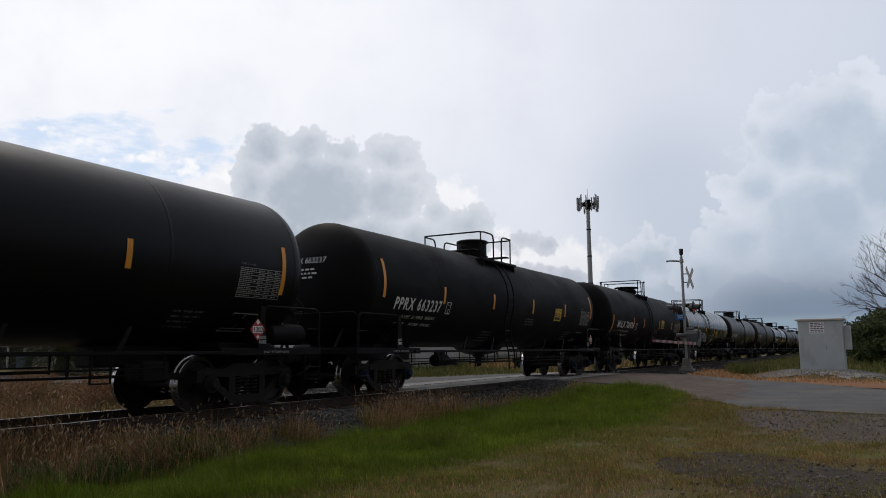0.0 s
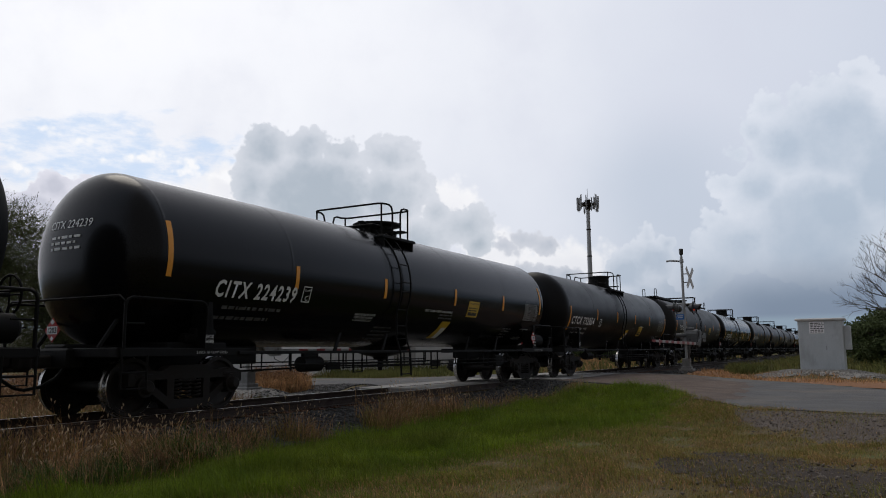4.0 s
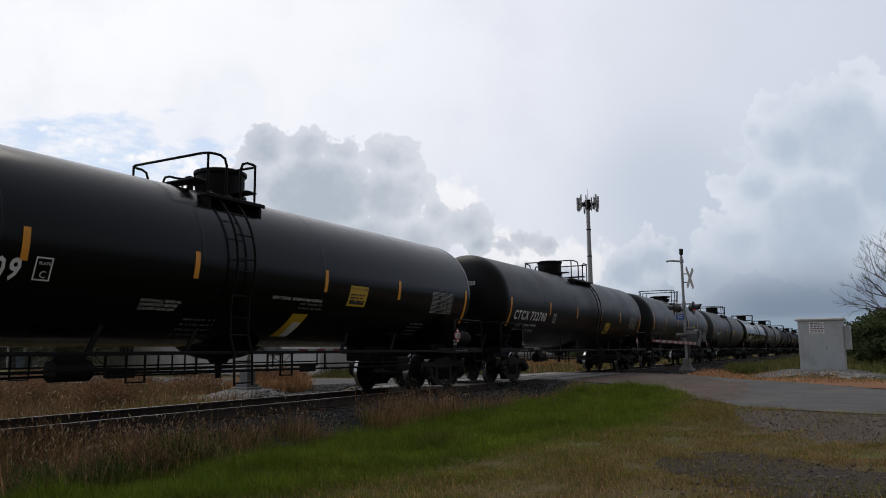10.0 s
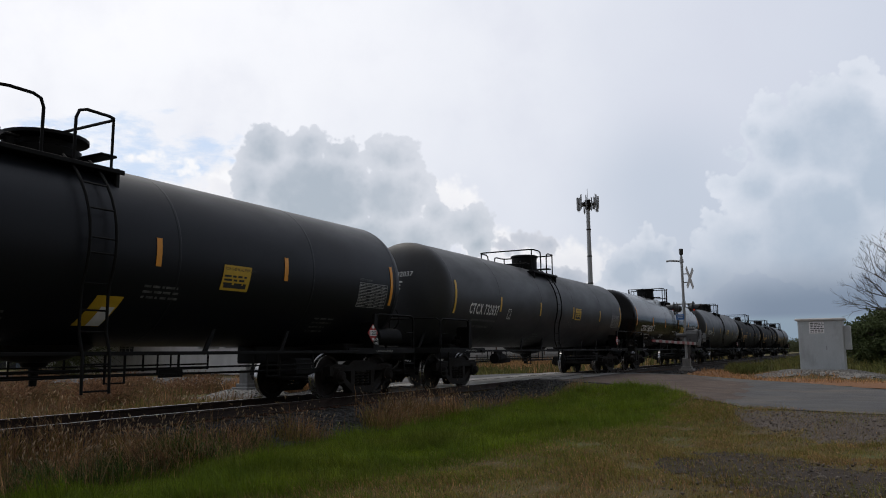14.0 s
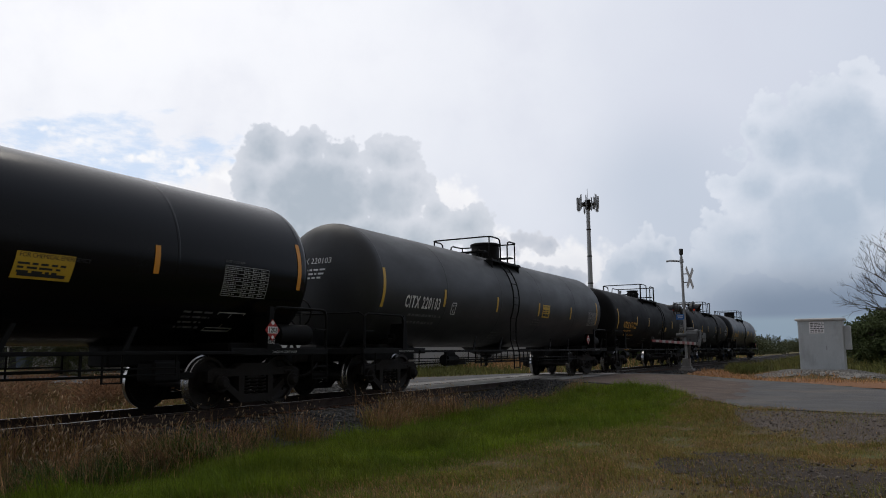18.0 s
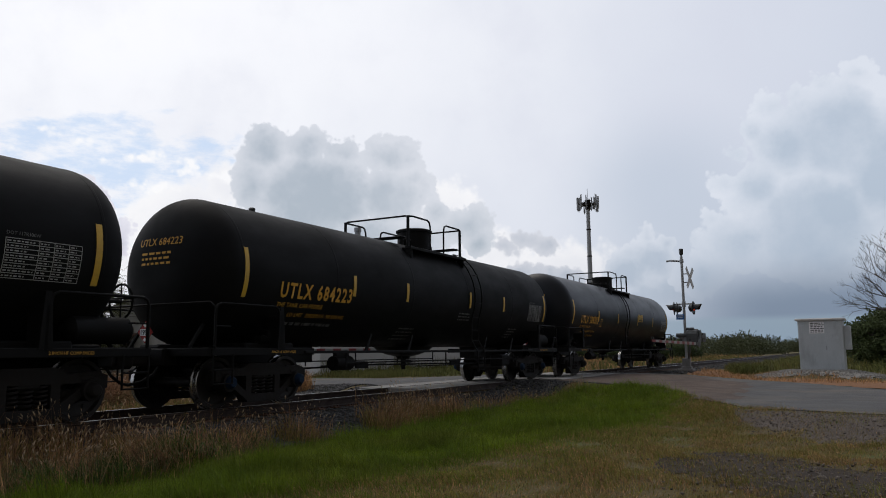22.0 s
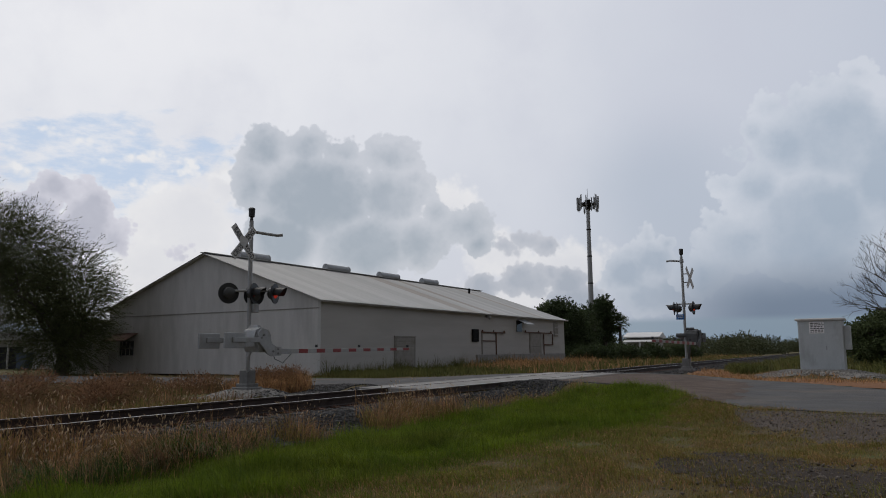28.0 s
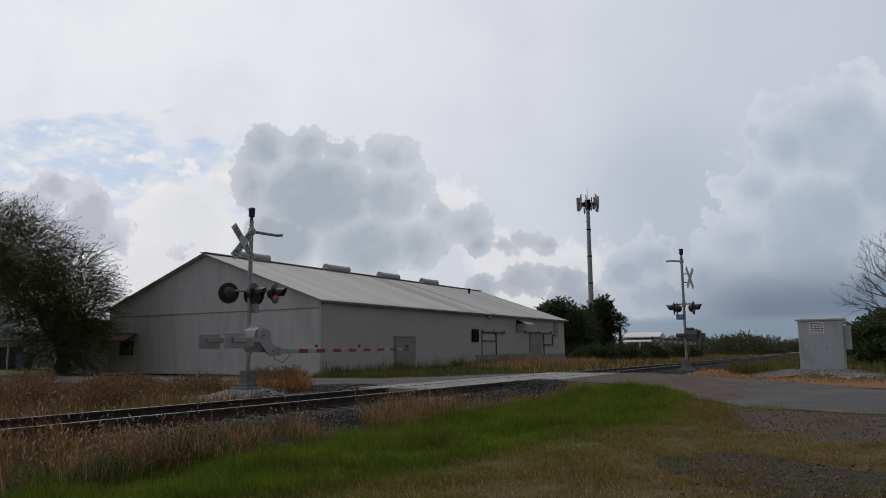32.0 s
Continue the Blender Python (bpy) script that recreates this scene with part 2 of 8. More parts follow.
SHOE_INK = mat("dusty_white_stencil", (0.4, 0.4, 0.39), 0.65, scale=9.0, amount=0.5, bump=0.0)
TABLE_MARK = mat("pale_stencil_print", (0.42, 0.42, 0.41), 0.65, dark=(0.25, 0.25, 0.245), scale=9.0, amount=0.6, bump=0.0)
FADED_MARK = mat("faded_stencil_paint", (0.22, 0.22, 0.215), 0.7, dark=(0.08, 0.08, 0.08), scale=9.0, amount=0.9, bump=0.0)
YELLOW_MARK = mat("yellow_stencil_paint", (0.70, 0.36, 0.03), 0.6, scale=8.0, amount=0.3, bump=0.0)
STRIPE = mat("orange_reflective_tape", (0.78, 0.31, 0.015), 0.45, scale=5.0, amount=0.25, bump=0.0)
STRIPE_OLD = mat("yellow_reflective_tape", (0.7, 0.42, 0.03), 0.5, dark=(0.4, 0.24, 0.05), scale=6.0, amount=0.5, bump=0.0)
DECAL_YELLOW = mat("yellow_notice_decal", (0.62, 0.39, 0.025), 0.5, scale=6.0, amount=0.3, bump=0.0)
DECAL_BLACK = mat("black_print", (0.02, 0.02, 0.02), 0.6, bump=0.0)
PLACARD_RED = mat("red_hazard_placard", (0.42, 0.03, 0.025), 0.5, spec=0.3, scale=8.0, amount=0.4, bump=0.0)
PLACARD_WHITE = mat("white_placard_print", (0.8, 0.79, 0.77), 0.5, scale=8.0, amount=0.3, bump=0.0)
CAP_BLUE = mat("blue_bearing_cap", (0.008, 0.022, 0.05), 0.6, spec=0.12, scale=12.0, bump=0.05)
RAIL_STEEL = mat("rusty_rail_steel", (0.035, 0.02, 0.014), 0.8, 0.1, dark=(0.02, 0.012, 0.009), scale=4.0, bump=0.2)
RAIL_TOP = mat("worn_rail_head", (0.5, 0.48, 0.46), 0.32, 0.9, scale=3.0, amount=0.3, bump=0.03)
TIE_WOOD = mat("creosoted_tie_wood", (0.045, 0.033, 0.026), 0.9, dark=(0.025, 0.019, 0.016), scale=5.0, stretch=(4, 0.6, 1), obj=0.3, bump=0.4)
BALLAST = mat("ballast_stone", (0.10, 0.098, 0.097), 0.9, dark=(0.03, 0.029, 0.029), scale=14.0, island=0.55, bump=0.3, spec=0.12)
CONCRETE = mat("weathered_concrete", (0.30, 0.29, 0.275), 0.85, dark=(0.2, 0.195, 0.185), scale=3.0, fine=80, bump=0.2, stain=(0.2, 0.19, 0.17), obj=0.12, spec=0.12)
ASPHALT = mat("worn_asphalt", (0.10, 0.098, 0.098), 0.95, spec=0.15, dark=(0.07, 0.069, 0.07), scale=1.2, fine=90, bump=0.35, stain=(0.1534, 0.1239, 0.1003), stain_scale=0.35, stain_amount=0.6)
GALV = mat("galvanised_steel", (0.34, 0.345, 0.35), 0.55, 0.4, dark=(0.24, 0.245, 0.25), scale=9.0, bump=0.05)
ALU = mat("silver_painted_metal", (0.34, 0.345, 0.345), 0.5, 0.3, dark=(0.25, 0.25, 0.245), scale=4.0, bump=0.05, stain=(0.28, 0.25, 0.2), stain_scale=2.0, stain_amount=0.35)
# darker copy of the silver metal: the backlit side's shade is in its colour
BACKLIT_ALU = mat("backlit_dark_metal", (0.085, 0.085, 0.083), 0.6, 0.2, dark=(0.05, 0.05, 0.048), scale=4.0, bump=0.05)
SIGNAL_BLACK = mat("black_signal_paint", (0.018, 0.018, 0.019), 0.5, bump=0.03)
SIGN_WHITE = mat("white_sign_face", (0.55, 0.54, 0.52), 0.5, scale=5.0, amount=0.3, bump=0.0)
BASE_GREY = mat("grimy_base_metal", (0.17, 0.17, 0.165), 0.7, 0.2, dark=(0.11, 0.108, 0.10), scale=5.0, bump=0.1)
ARM_WHITE = mat("dulled_white_tape", (0.36, 0.355, 0.345), 0.55, scale=5.0, amount=0.3, bump=0.0)
GATE_RED = mat("red_gate_tape", (0.23, 0.02, 0.018), 0.5, scale=5.0, amount=0.4, bump=0.0)
LENS_RED = mat("lit_red_lens", (0.5, 0.02, 0.01), 0.2, bump=0.0, glow=(1.0, 0.06, 0.02, 0.18))
LENS_DIM = mat("dark_red_lens", (0.10, 0.008, 0.006), 0.15, bump=0.0)
BLUE_SIGN = mat("blue_sign_face", (0.02, 0.14, 0.42), 0.5, bump=0.0)
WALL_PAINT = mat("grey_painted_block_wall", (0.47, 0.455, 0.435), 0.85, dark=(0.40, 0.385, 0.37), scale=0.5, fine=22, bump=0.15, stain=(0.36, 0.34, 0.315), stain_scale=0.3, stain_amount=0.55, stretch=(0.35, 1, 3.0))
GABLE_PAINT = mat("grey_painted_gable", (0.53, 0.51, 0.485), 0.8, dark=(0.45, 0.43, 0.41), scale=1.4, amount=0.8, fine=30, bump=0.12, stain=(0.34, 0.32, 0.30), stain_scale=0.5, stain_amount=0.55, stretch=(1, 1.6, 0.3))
DOOR_PAINT = mat("weathered_grey_door", (0.31, 0.295, 0.27), 0.8, dark=(0.22, 0.205, 0.185), scale=2.0, bump=0.1, stain=(0.18, 0.15, 0.12), stain_scale=1.5)
ROOF_METAL = mat("pale_corrugated_roof", (0.43, 0.43, 0.42), 0.6, 0.1, obj=0.10, dark=(0.34, 0.33, 0.31), scale=0.7, fine=25, bump=0.05, stain=(0.36, 0.31, 0.27), stain_scale=0.22, stain_amount=0.6, stretch=(1, 0.15, 1))
ROOF_STREAKED = mat("brown_streaked_roof", (0.36, 0.335, 0.305), 0.65, 0.1, obj=0.08, dark=(0.27, 0.235, 0.20), scale=0.7, fine=25, bump=0.05, stain=(0.22, 0.165, 0.125), stain_scale=0.35, stain_amount=0.7, stretch=(1, 0.15, 1))
PALE_ROOF = mat("white_metal_roof", (0.7, 0.69, 0.67), 0.5, 0.0, dark=(0.6, 0.58, 0.55), scale=0.5, bump=0.03)
RUST = mat("rusty_iron", (0.13, 0.06, 0.035), 0.85, dark=(0.06, 0.035, 0.025), scale=5.0, bump=0.25)
DARK_GLASS = mat("dark_window_glass", (0.02, 0.022, 0.025), 0.1, bump=0.0)
BOX_PAINT = mat("pale_grey_box_paint", (0.44, 0.465, 0.465), 0.6, 0.0, dark=(0.37, 0.395, 0.395), scale=1.6, fine=30, bump=0.05, stain=(0.27, 0.27, 0.26), stain_scale=2.2, stain_amount=0.5, stretch=(1, 1, 0.5))
GROUND = mat("dry_earth_and_turf", (0.115, 0.085, 0.04), 0.95, dark=(0.07, 0.06, 0.025), scale=0.8, fine=20, bump=0.6, stain=(0.0708, 0.1062, 0.0236), stain_scale=0.3, stain_amount=0.7, dist=0.05, spec=0.12)
GRAVEL_PALE = mat("pale_gravelly_dirt", (0.135, 0.112, 0.095), 0.95, dark=(0.075, 0.06, 0.05), scale=3.5, fine=60, bump=0.8, dist=0.04, spec=0.12)
GRAVEL_DIRT = mat("gravelly_dirt", (0.058, 0.045, 0.036), 0.95, dark=(0.026, 0.02, 0.016), scale=3.5, fine=45, bump=0.7, dist=0.04, spec=0.12)
RED_DIRT = mat("red_earth", (0.24, 0.125, 0.065), 0.95, dark=(0.17, 0.085, 0.045), scale=1.5, fine=35, bump=0.5, dist=0.04, spec=0.12)
GREY_GRAVEL = mat("grey_gravel_mound", (0.30, 0.285, 0.26), 0.95, dark=(0.19, 0.18, 0.165), scale=4.0, fine=40, bump=0.8, dist=0.04, spec=0.12)
GRASS_GREEN = mat("lush_green_grass", (0.165, 0.225, 0.018), 0.6, dark=(0.075, 0.115, 0.012), scale=1.1, amount=0.85, fine=8, bump=0.0, stain=(0.17, 0.17, 0.03), stain_scale=0.45, stain_amount=0.55, island=0.5, translucent=0.45, spec=0.1)
GRASS_OLIVE = mat("olive_dry_grass", (0.27, 0.205, 0.062), 0.7, dark=(0.13, 0.128, 0.035), scale=1.0, amount=0.9, fine=8, bump=0.0, stain=(0.29, 0.17, 0.066), stain_scale=0.5, stain_amount=0.6, island=0.5, translucent=0.35, spec=0.12)
FIELD_GRASS = mat("rough_field_grass", (0.1593, 0.1475, 0.0472), 0.75, dark=(0.0826, 0.1003, 0.0295), scale=0.35, amount=0.9, fine=4, bump=0.0, stain=(0.2242, 0.1475, 0.0649), stain_scale=0.15, stain_amount=0.6, island=0.45, translucent=0.3, spec=0.15)
DIRT_STONE = mat("brownish_loose_stone", (0.17, 0.145, 0.125), 0.9, dark=(0.09, 0.075, 0.065), scale=14.0, island=0.6, bump=0.3, spec=0.12)
ROAD_SOIL = mat("soil_stained_asphalt", (0.125, 0.092, 0.074), 0.95, spec=0.12, dark=(0.0767, 0.059, 0.04956), scale=1.5, fine=90, bump=0.4, stain=(0.059, 0.05428, 0.05192), stain_scale=0.5, stain_amount=0.5)
BIN_BLUE = mat("dark_blue_bin_plastic", (0.04, 0.06, 0.10), 0.5, bump=0.03)
GRASS_TAN = mat("tan_dead_grass", (0.53, 0.31, 0.145), 0.8, dark=(0.275, 0.15, 0.06875), scale=1.5, amount=0.85, fine=8, bump=0.0, island=0.5, translucent=0.3, spec=0.2)
GRASS_RED = mat("reddish_brown_weeds", (0.29, 0.155, 0.085), 0.8, dark=(0.1298, 0.0767, 0.0472), scale=1.5, amount=0.85, fine=8, bump=0.0, stain=(0.1062, 0.1003, 0.0354), stain_scale=0.6, stain_amount=0.6, island=0.5, translucent=0.3, spec=0.2)
WEED_GREEN = mat("rank_green_weed", (0.07316, 0.1086, 0.0236), 0.6, dark=(0.0413, 0.059, 0.01416), scale=1.5, amount=0.85, fine=8, bump=0.0, stain=(0.1298, 0.0885, 0.0413), stain_scale=0.9, stain_amount=0.6, island=0.5, translucent=0.3, spec=0.15)
SEED_TAN = mat("pale_seed_heads", (0.468, 0.351, 0.221), 0.8, dark=(0.312, 0.208, 0.117), scale=3.0, bump=0.0, island=0.35, translucent=0.25, spec=0.2)
WEED_LEAF = mat("rusty_weed_leaf", (0.2537, 0.1392, 0.07788), 0.8, dark=(0.1416, 0.0826, 0.0472), scale=1.5, amount=0.85, fine=8, bump=0.0, stain=(0.118, 0.1062, 0.0413), stain_scale=0.7, stain_amount=0.6, island=0.5, translucent=0.3, spec=0.15)
LAMP_GREY = mat("dark_lamp_housing", (0.055, 0.055, 0.054), 0.5, bump=0.03)
LEAF_THICKET = mat("scrubby_green_leaf", (0.10, 0.125, 0.05), 0.65, dark=(0.055, 0.075, 0.03), scale=0.7, fine=8, bump=0.0, island=0.5, translucent=0.25, spec=0.2)
LEAF_FEATHERY = mat("feathery_mesquite_leaf", (0.115, 0.128, 0.06), 0.75, dark=(0.06, 0.07, 0.032), scale=1.0, fine=8, bump=0.0, island=0.5, translucent=0.2, spec=0.08)
LEAF_DARK = mat("dark_green_leaf", (0.066, 0.09, 0.034), 0.6, dark=(0.04, 0.058, 0.024), scale=0.7, fine=8, bump=0.0, island=0.5, translucent=0.25, spec=0.3)
LEAF_FAR = mat("distant_scrub_leaf", (0.085, 0.092, 0.04), 0.7, dark=(0.045, 0.058, 0.03), scale=0.1, fine=2, bump=0.0, island=0.4, translucent=0.2, spec=0.2)
BARK = mat("rough_grey_bark", (0.085, 0.07, 0.055), 0.9, dark=(0.05, 0.04, 0.03), scale=6.0, bump=0.5, stretch=(1, 1, 0.3))
BARE_WOOD = mat("bare_grey_twigs", (0.16, 0.14, 0.12), 0.9, dark=(0.06, 0.052, 0.045), scale=5.0, bump=0.3)


# ---- mesh helpers ----
class Shape:
    """Collects vertices and faces; every method adds one solid."""

    def __init__(self):
        self.v, self.f, self.mi = [], [], []
        self.cur = 0

    def add(self, verts, faces, m=None):
        n = len(self.v)
        self.v += [tuple(p) for p in verts]
        self.f += [tuple(i + n for i in face) for face in faces]
        self.mi += [self.cur if m is None else m] * len(faces)
        return self

    def box(self, c, s, bev=0.0, turn=None):
        hx, hy, hz = (k / 2 for k in s)
        if bev <= 0:
            vs = [Vector((x, y, z)) for x in (-hx, hx) for y in (-hy, hy) for z in (-hz, hz)]
            fs = [(0, 1, 3, 2), (4, 6, 7, 5), (0, 4, 5, 1), (2, 3, 7, 6), (0, 2, 6, 4), (1, 5, 7, 3)]
        else:
            e = min(bev, hx * 0.9, hy * 0.9, hz * 0.9)
            vs, ix = [], {}
            for sx in (-1, 1):
                for sy in (-1, 1):
                    for sz in (-1, 1):
                        for a in range(3):
                            p = [sx * (hx - e), sy * (hy - e), sz * (hz - e)]
                            p[a] = (sx * hx, sy * hy, sz * hz)[a]
                            ix[sx, sy, sz, a] = len(vs)
                            vs.append(Vector(p))
            fs = []
            for a in range(3):
                b, c2 = (a + 1) % 3, (a + 2) % 3
                for s1 in (-1, 1):
                    quad = []
                    for u, w in ((-1, -1), (1, -1), (1, 1), (-1, 1)):
                        k = [0, 0, 0]
                        k[a], k[b], k[c2] = s1, u, w
                        quad.append(ix[k[0], k[1], k[2], a])
                    fs.append(tuple(quad if s1 > 0 else quad[::-1]))
                    for s2 in (-1, 1):
                        k1, k2 = [0, 0, 0], [0, 0, 0]
                        k1[a], k1[b], k1[c2] = s1, s2, -1
                        k2[a], k2[b], k2[c2] = s1, s2, 1
                        fs.append((ix[(*k1, a)], ix[(*k2, a)], ix[(*k2, b)], ix[(*k1, b)]))
            for sx in (-1, 1):
                for sy in (-1, 1):
                    for sz in (-1, 1):
                        fs.append(tuple(ix[sx, sy, sz, a] for a in range(3)))
        if turn:
            vs = [turn @ p for p in vs]
        return self.add([p + Vector(c) for p in vs], fs)

    def cyl(self, p, q, r, seg=10, r2=None, caps=True):
        p, q = Vector(p), Vector(q)
        r2 = r if r2 is None else r2
        w = (q - p).normalized()
        u = w.orthogonal().normalized()
        k = w.cross(u)
        vs = []
        for c, rr in ((p, r), (q, r2)):
            vs += [c + (u * math.cos(2 * math.pi * i / seg) + k * math.sin(2 * math.pi * i / seg)) * rr for i in range(seg)]
        fs = [(i, (i + 1) % seg, seg + (i + 1) % seg, seg + i) for i in range(seg)]
        if caps:
            fs += [tuple(range(seg))[::-1], tuple(range(seg, 2 * seg))]
        return self.add(vs, fs)

    def tube(self, pts, r, seg=6):
        """A round bar through the points, with mitred joints."""
        pts = [Vector(p) for p in pts]
        ref = None
        rings = []
        for i, p in enumerate(pts):
            d = (pts[min(i + 1, len(pts) - 1)] - pts[max(i - 1, 0)]).normalized()
            if ref is None:
                ref = d.orthogonal().normalized()
            ref = (ref - d * ref.dot(d)).normalized()
            k = d.cross(ref)
            rr = r[i] if isinstance(r, (list, tuple)) else r
            rings.append([p + (ref * math.cos(2 * math.pi * j / seg) + k * math.sin(2 * math.pi * j / seg)) * rr for j in range(seg)])
        vs = [v for ring in rings for v in ring]
        fs = []
        for i in range(len(pts) - 1):
            for j in range(seg):
                a, b = i * seg + j, i * seg + (j + 1) % seg
                fs.append((a, b, b + seg, a + seg))
        fs += [tuple(range(seg))[::-1], tuple(range(len(vs) - seg, len(vs)))]
        return self.add(vs, fs)

    def lathe(self, profile, axis="x", seg=32, c=(0, 0, 0)):
        """Turns (along, radius) pairs round an axis; radius 0 closes the end."""
        vs, fs, rows = [], [], []
        for a, r in profile:
            if r < 1e-6:
                rows.append([len(vs)])
                vs.append(self._ax(axis, a, 0, 0, c))
            else:
                rows.append(list(range(len(vs), len(vs) + seg)))
                vs += [self._ax(axis, a, r * math.cos(2 * math.pi * i / seg), r * math.sin(2 * math.pi * i / seg), c) for i in range(seg)]
        for A, B in zip(rows, rows[1:]):
            for i in range(seg):
                j = (i + 1) % seg
                if len(A) == 1:
                    fs.append((A[0], B[j], B[i]))
                elif len(B) == 1:
                    fs.append((A[i], A[j], B[0]))
                else:
                    fs.append((A[i], A[j], B[j], B[i]))
        return self.add(vs, fs)

    @staticmethod
    def _ax(axis, a, u, w, c):
        p = {"x": (a, u, w), "y": (w, a, u), "z": (u, w, a)}[axis]
        return (p[0] + c[0], p[1] + c[1], p[2] + c[2])

    def prism(self, outline, depth, place):
        """An outline of (u, w) pairs, thick along the third axis; place maps (u, w, d) to a point."""
        n = len(outline)
        vs = [place(u, w, 0) for u, w in outline] + [place(u, w, depth) for u, w in outline]
        fs = [tuple(range(n))[::-1], tuple(range(n, 2 * n))] + [(i, (i + 1) % n, n + (i + 1) % n, n + i) for i in range(n)]
        return self.add(vs, fs)

    def mesh(self, name, *materials, smooth=None):
        me = bpy.data.meshes.new(name)
        me.from_pydata(self.v, [], self.f)
        for m in materials:
            me.materials.append(m)
        if len(materials) > 1:
            me.polygons.foreach_set("material_index", self.mi)
        bm = bmesh.new()
        bm.from_mesh(me)
        bmesh.ops.recalc_face_normals(bm, faces=bm.faces)
        bm.to_mesh(me)
        bm.free()
        if smooth is not None:
            me.shade_smooth()
            me.set_sharp_from_angle(angle=radians(smooth))
        me.update()
        return me


def part(name, mesh, parent=None, label="", at=None, kind=""):
    ob = new(name, mesh)
    if parent:
        ob.parent = parent
    if at is not None:
        ob.matrix_local = at if isinstance(at, Matrix) else Matrix.Translation(at)
    return tagged(ob, label, kind=kind)


def thing(name, label, category, at=None, group="", kind=""):
    ob = new(name)
    ob.empty_display_size = 0.2
    if at is not None:
        ob.matrix_world = at if isinstance(at, Matrix) else Matrix.Translation(at)
    return tagged(ob, label, category, group, kind)


def letters(text, height, material, shear=0.0, space=1.0, bold=0.0, align="LEFT"):
    """Flat lettering as a mesh in the xy plane, its capitals of that height."""
    cu = bpy.data.curves.new("lettering", "FONT")
    cu.body, cu.size, cu.shear, cu.space_character, cu.align_x, cu.offset = text, height / 0.7, shear, space, align, bold
    cu.resolution_u = 2
    ob = bpy.data.objects.new("lettering", cu)
    scene.collection.objects.link(ob)
    me = bpy.data.meshes.new_from_object(ob)
    bpy.data.objects.remove(ob)
    bpy.data.curves.remove(cu)
    me.materials.clear()
    me.materials.append(material)
    return me


# ---- ground, road and track ----
def smooth(a, b, x):
    t = np.clip((x - a) / (b - a), 0.0, 1.0)
    return t * t * (3 - 2 * t)


def road_near(y):
    """The road's edge towards -x, and below its edge towards +x."""
    return np.interp(y, (-20, -0.3, 2.2, 3.5, 4.5, 6.5, 8.95, 12.2, 14, 16, 20, 30, 40, 200), (14.5, 15.9, 16.7, 19.2, 21.3, 22.8, 23.6, 18.5, 20.2, 21.3, 21.3, 20.2, 20.4, 24))


def road_far(y):
    return np.interp(y, (-20, -0.6, 1.9, 6.0, 9.0, 12.0, 16.0, 25.0, 40.0, 200), (22.5, 25.2, 29.3, 32.2, 32.6, 31.5, 29.5, 27.4, 27.2, 31))


def road_height(y):
    rise = 1 - smooth(1.6, 9.0, np.abs(y - TRACK_Y))
    return -0.235 + 0.21 * rise


def ground_height(x, y):
    """The lie of the land, under road, ballast and turf."""
    dy = np.abs(y - TRACK_Y)
    here = np.less(y, TRACK_Y)
    z = np.where(here, -0.48 + 0.20 * smooth(12.0, 32.0, x), -0.36)
    z = z + 0.03 * np.sin(x * 0.31 + y * 0.17) + 0.02 * np.sin(x * 0.9 - y * 0.7)
    bank = 1 - smooth(1.45, 2.45, dy)
    z = z * (1 - bank) + (-0.26) * bank
    mound = 1 - smooth(1.0, 3.2, np.hypot((x - 36.0) * 0.8, y - 1.6))
    z = z * (1 - mound)
    island = 1 - smooth(0.5, 1.6, np.hypot(x - 16.2, y - 15.3))
    z = z * (1 - island) - 0.09 * island
    on = smooth(road_near(y) - 2.4, road_near(y) - 0.35, x) * (1 - smooth(road_far(y) - 0.1, road_far(y) + 2.0, x))
    return z * (1 - on) + (road_height(y) - 0.025) * on


def spread(near, far, step, grow):
    out, s, x = [], step, near
    while x < far:
        out.append(x)
        x += s
        if x > 60 or x < -60:
            s *= grow
    return out + [far]


def build_ground():
    xs = sorted({*[-v for v in spread(10, 1800, 6.0, 1.25)], *[round(-10 + 0.6 * i, 2) for i in range(120)], *spread(62, 2600, 3.0, 1.25)})
    ys = sorted({*[-v for v in spread(8, 2400, 6.0, 1.25)], *[round(-8 + 0.4 * i, 2) for i in range(140)], *spread(48, 2600, 4.0, 1.25)})
    s = Shape()
    gx, gy = np.meshgrid(xs, ys, indexing="ij")
    vs = np.stack([gx, gy, ground_height(gx, gy)], -1).reshape(-1, 3).tolist()
    n = len(ys)
    fs = [(i * n + j, (i + 1) * n + j, (i + 1) * n + j + 1, i * n + j + 1) for i in range(len(xs) - 1) for j in range(n - 1)]
    s.add(vs, fs)
    ob = part("ground", s.mesh("ground", GROUND, smooth=180))
    tagged(ob, "flat dry earth with patchy turf beside the railway", "ground", kind="structure")


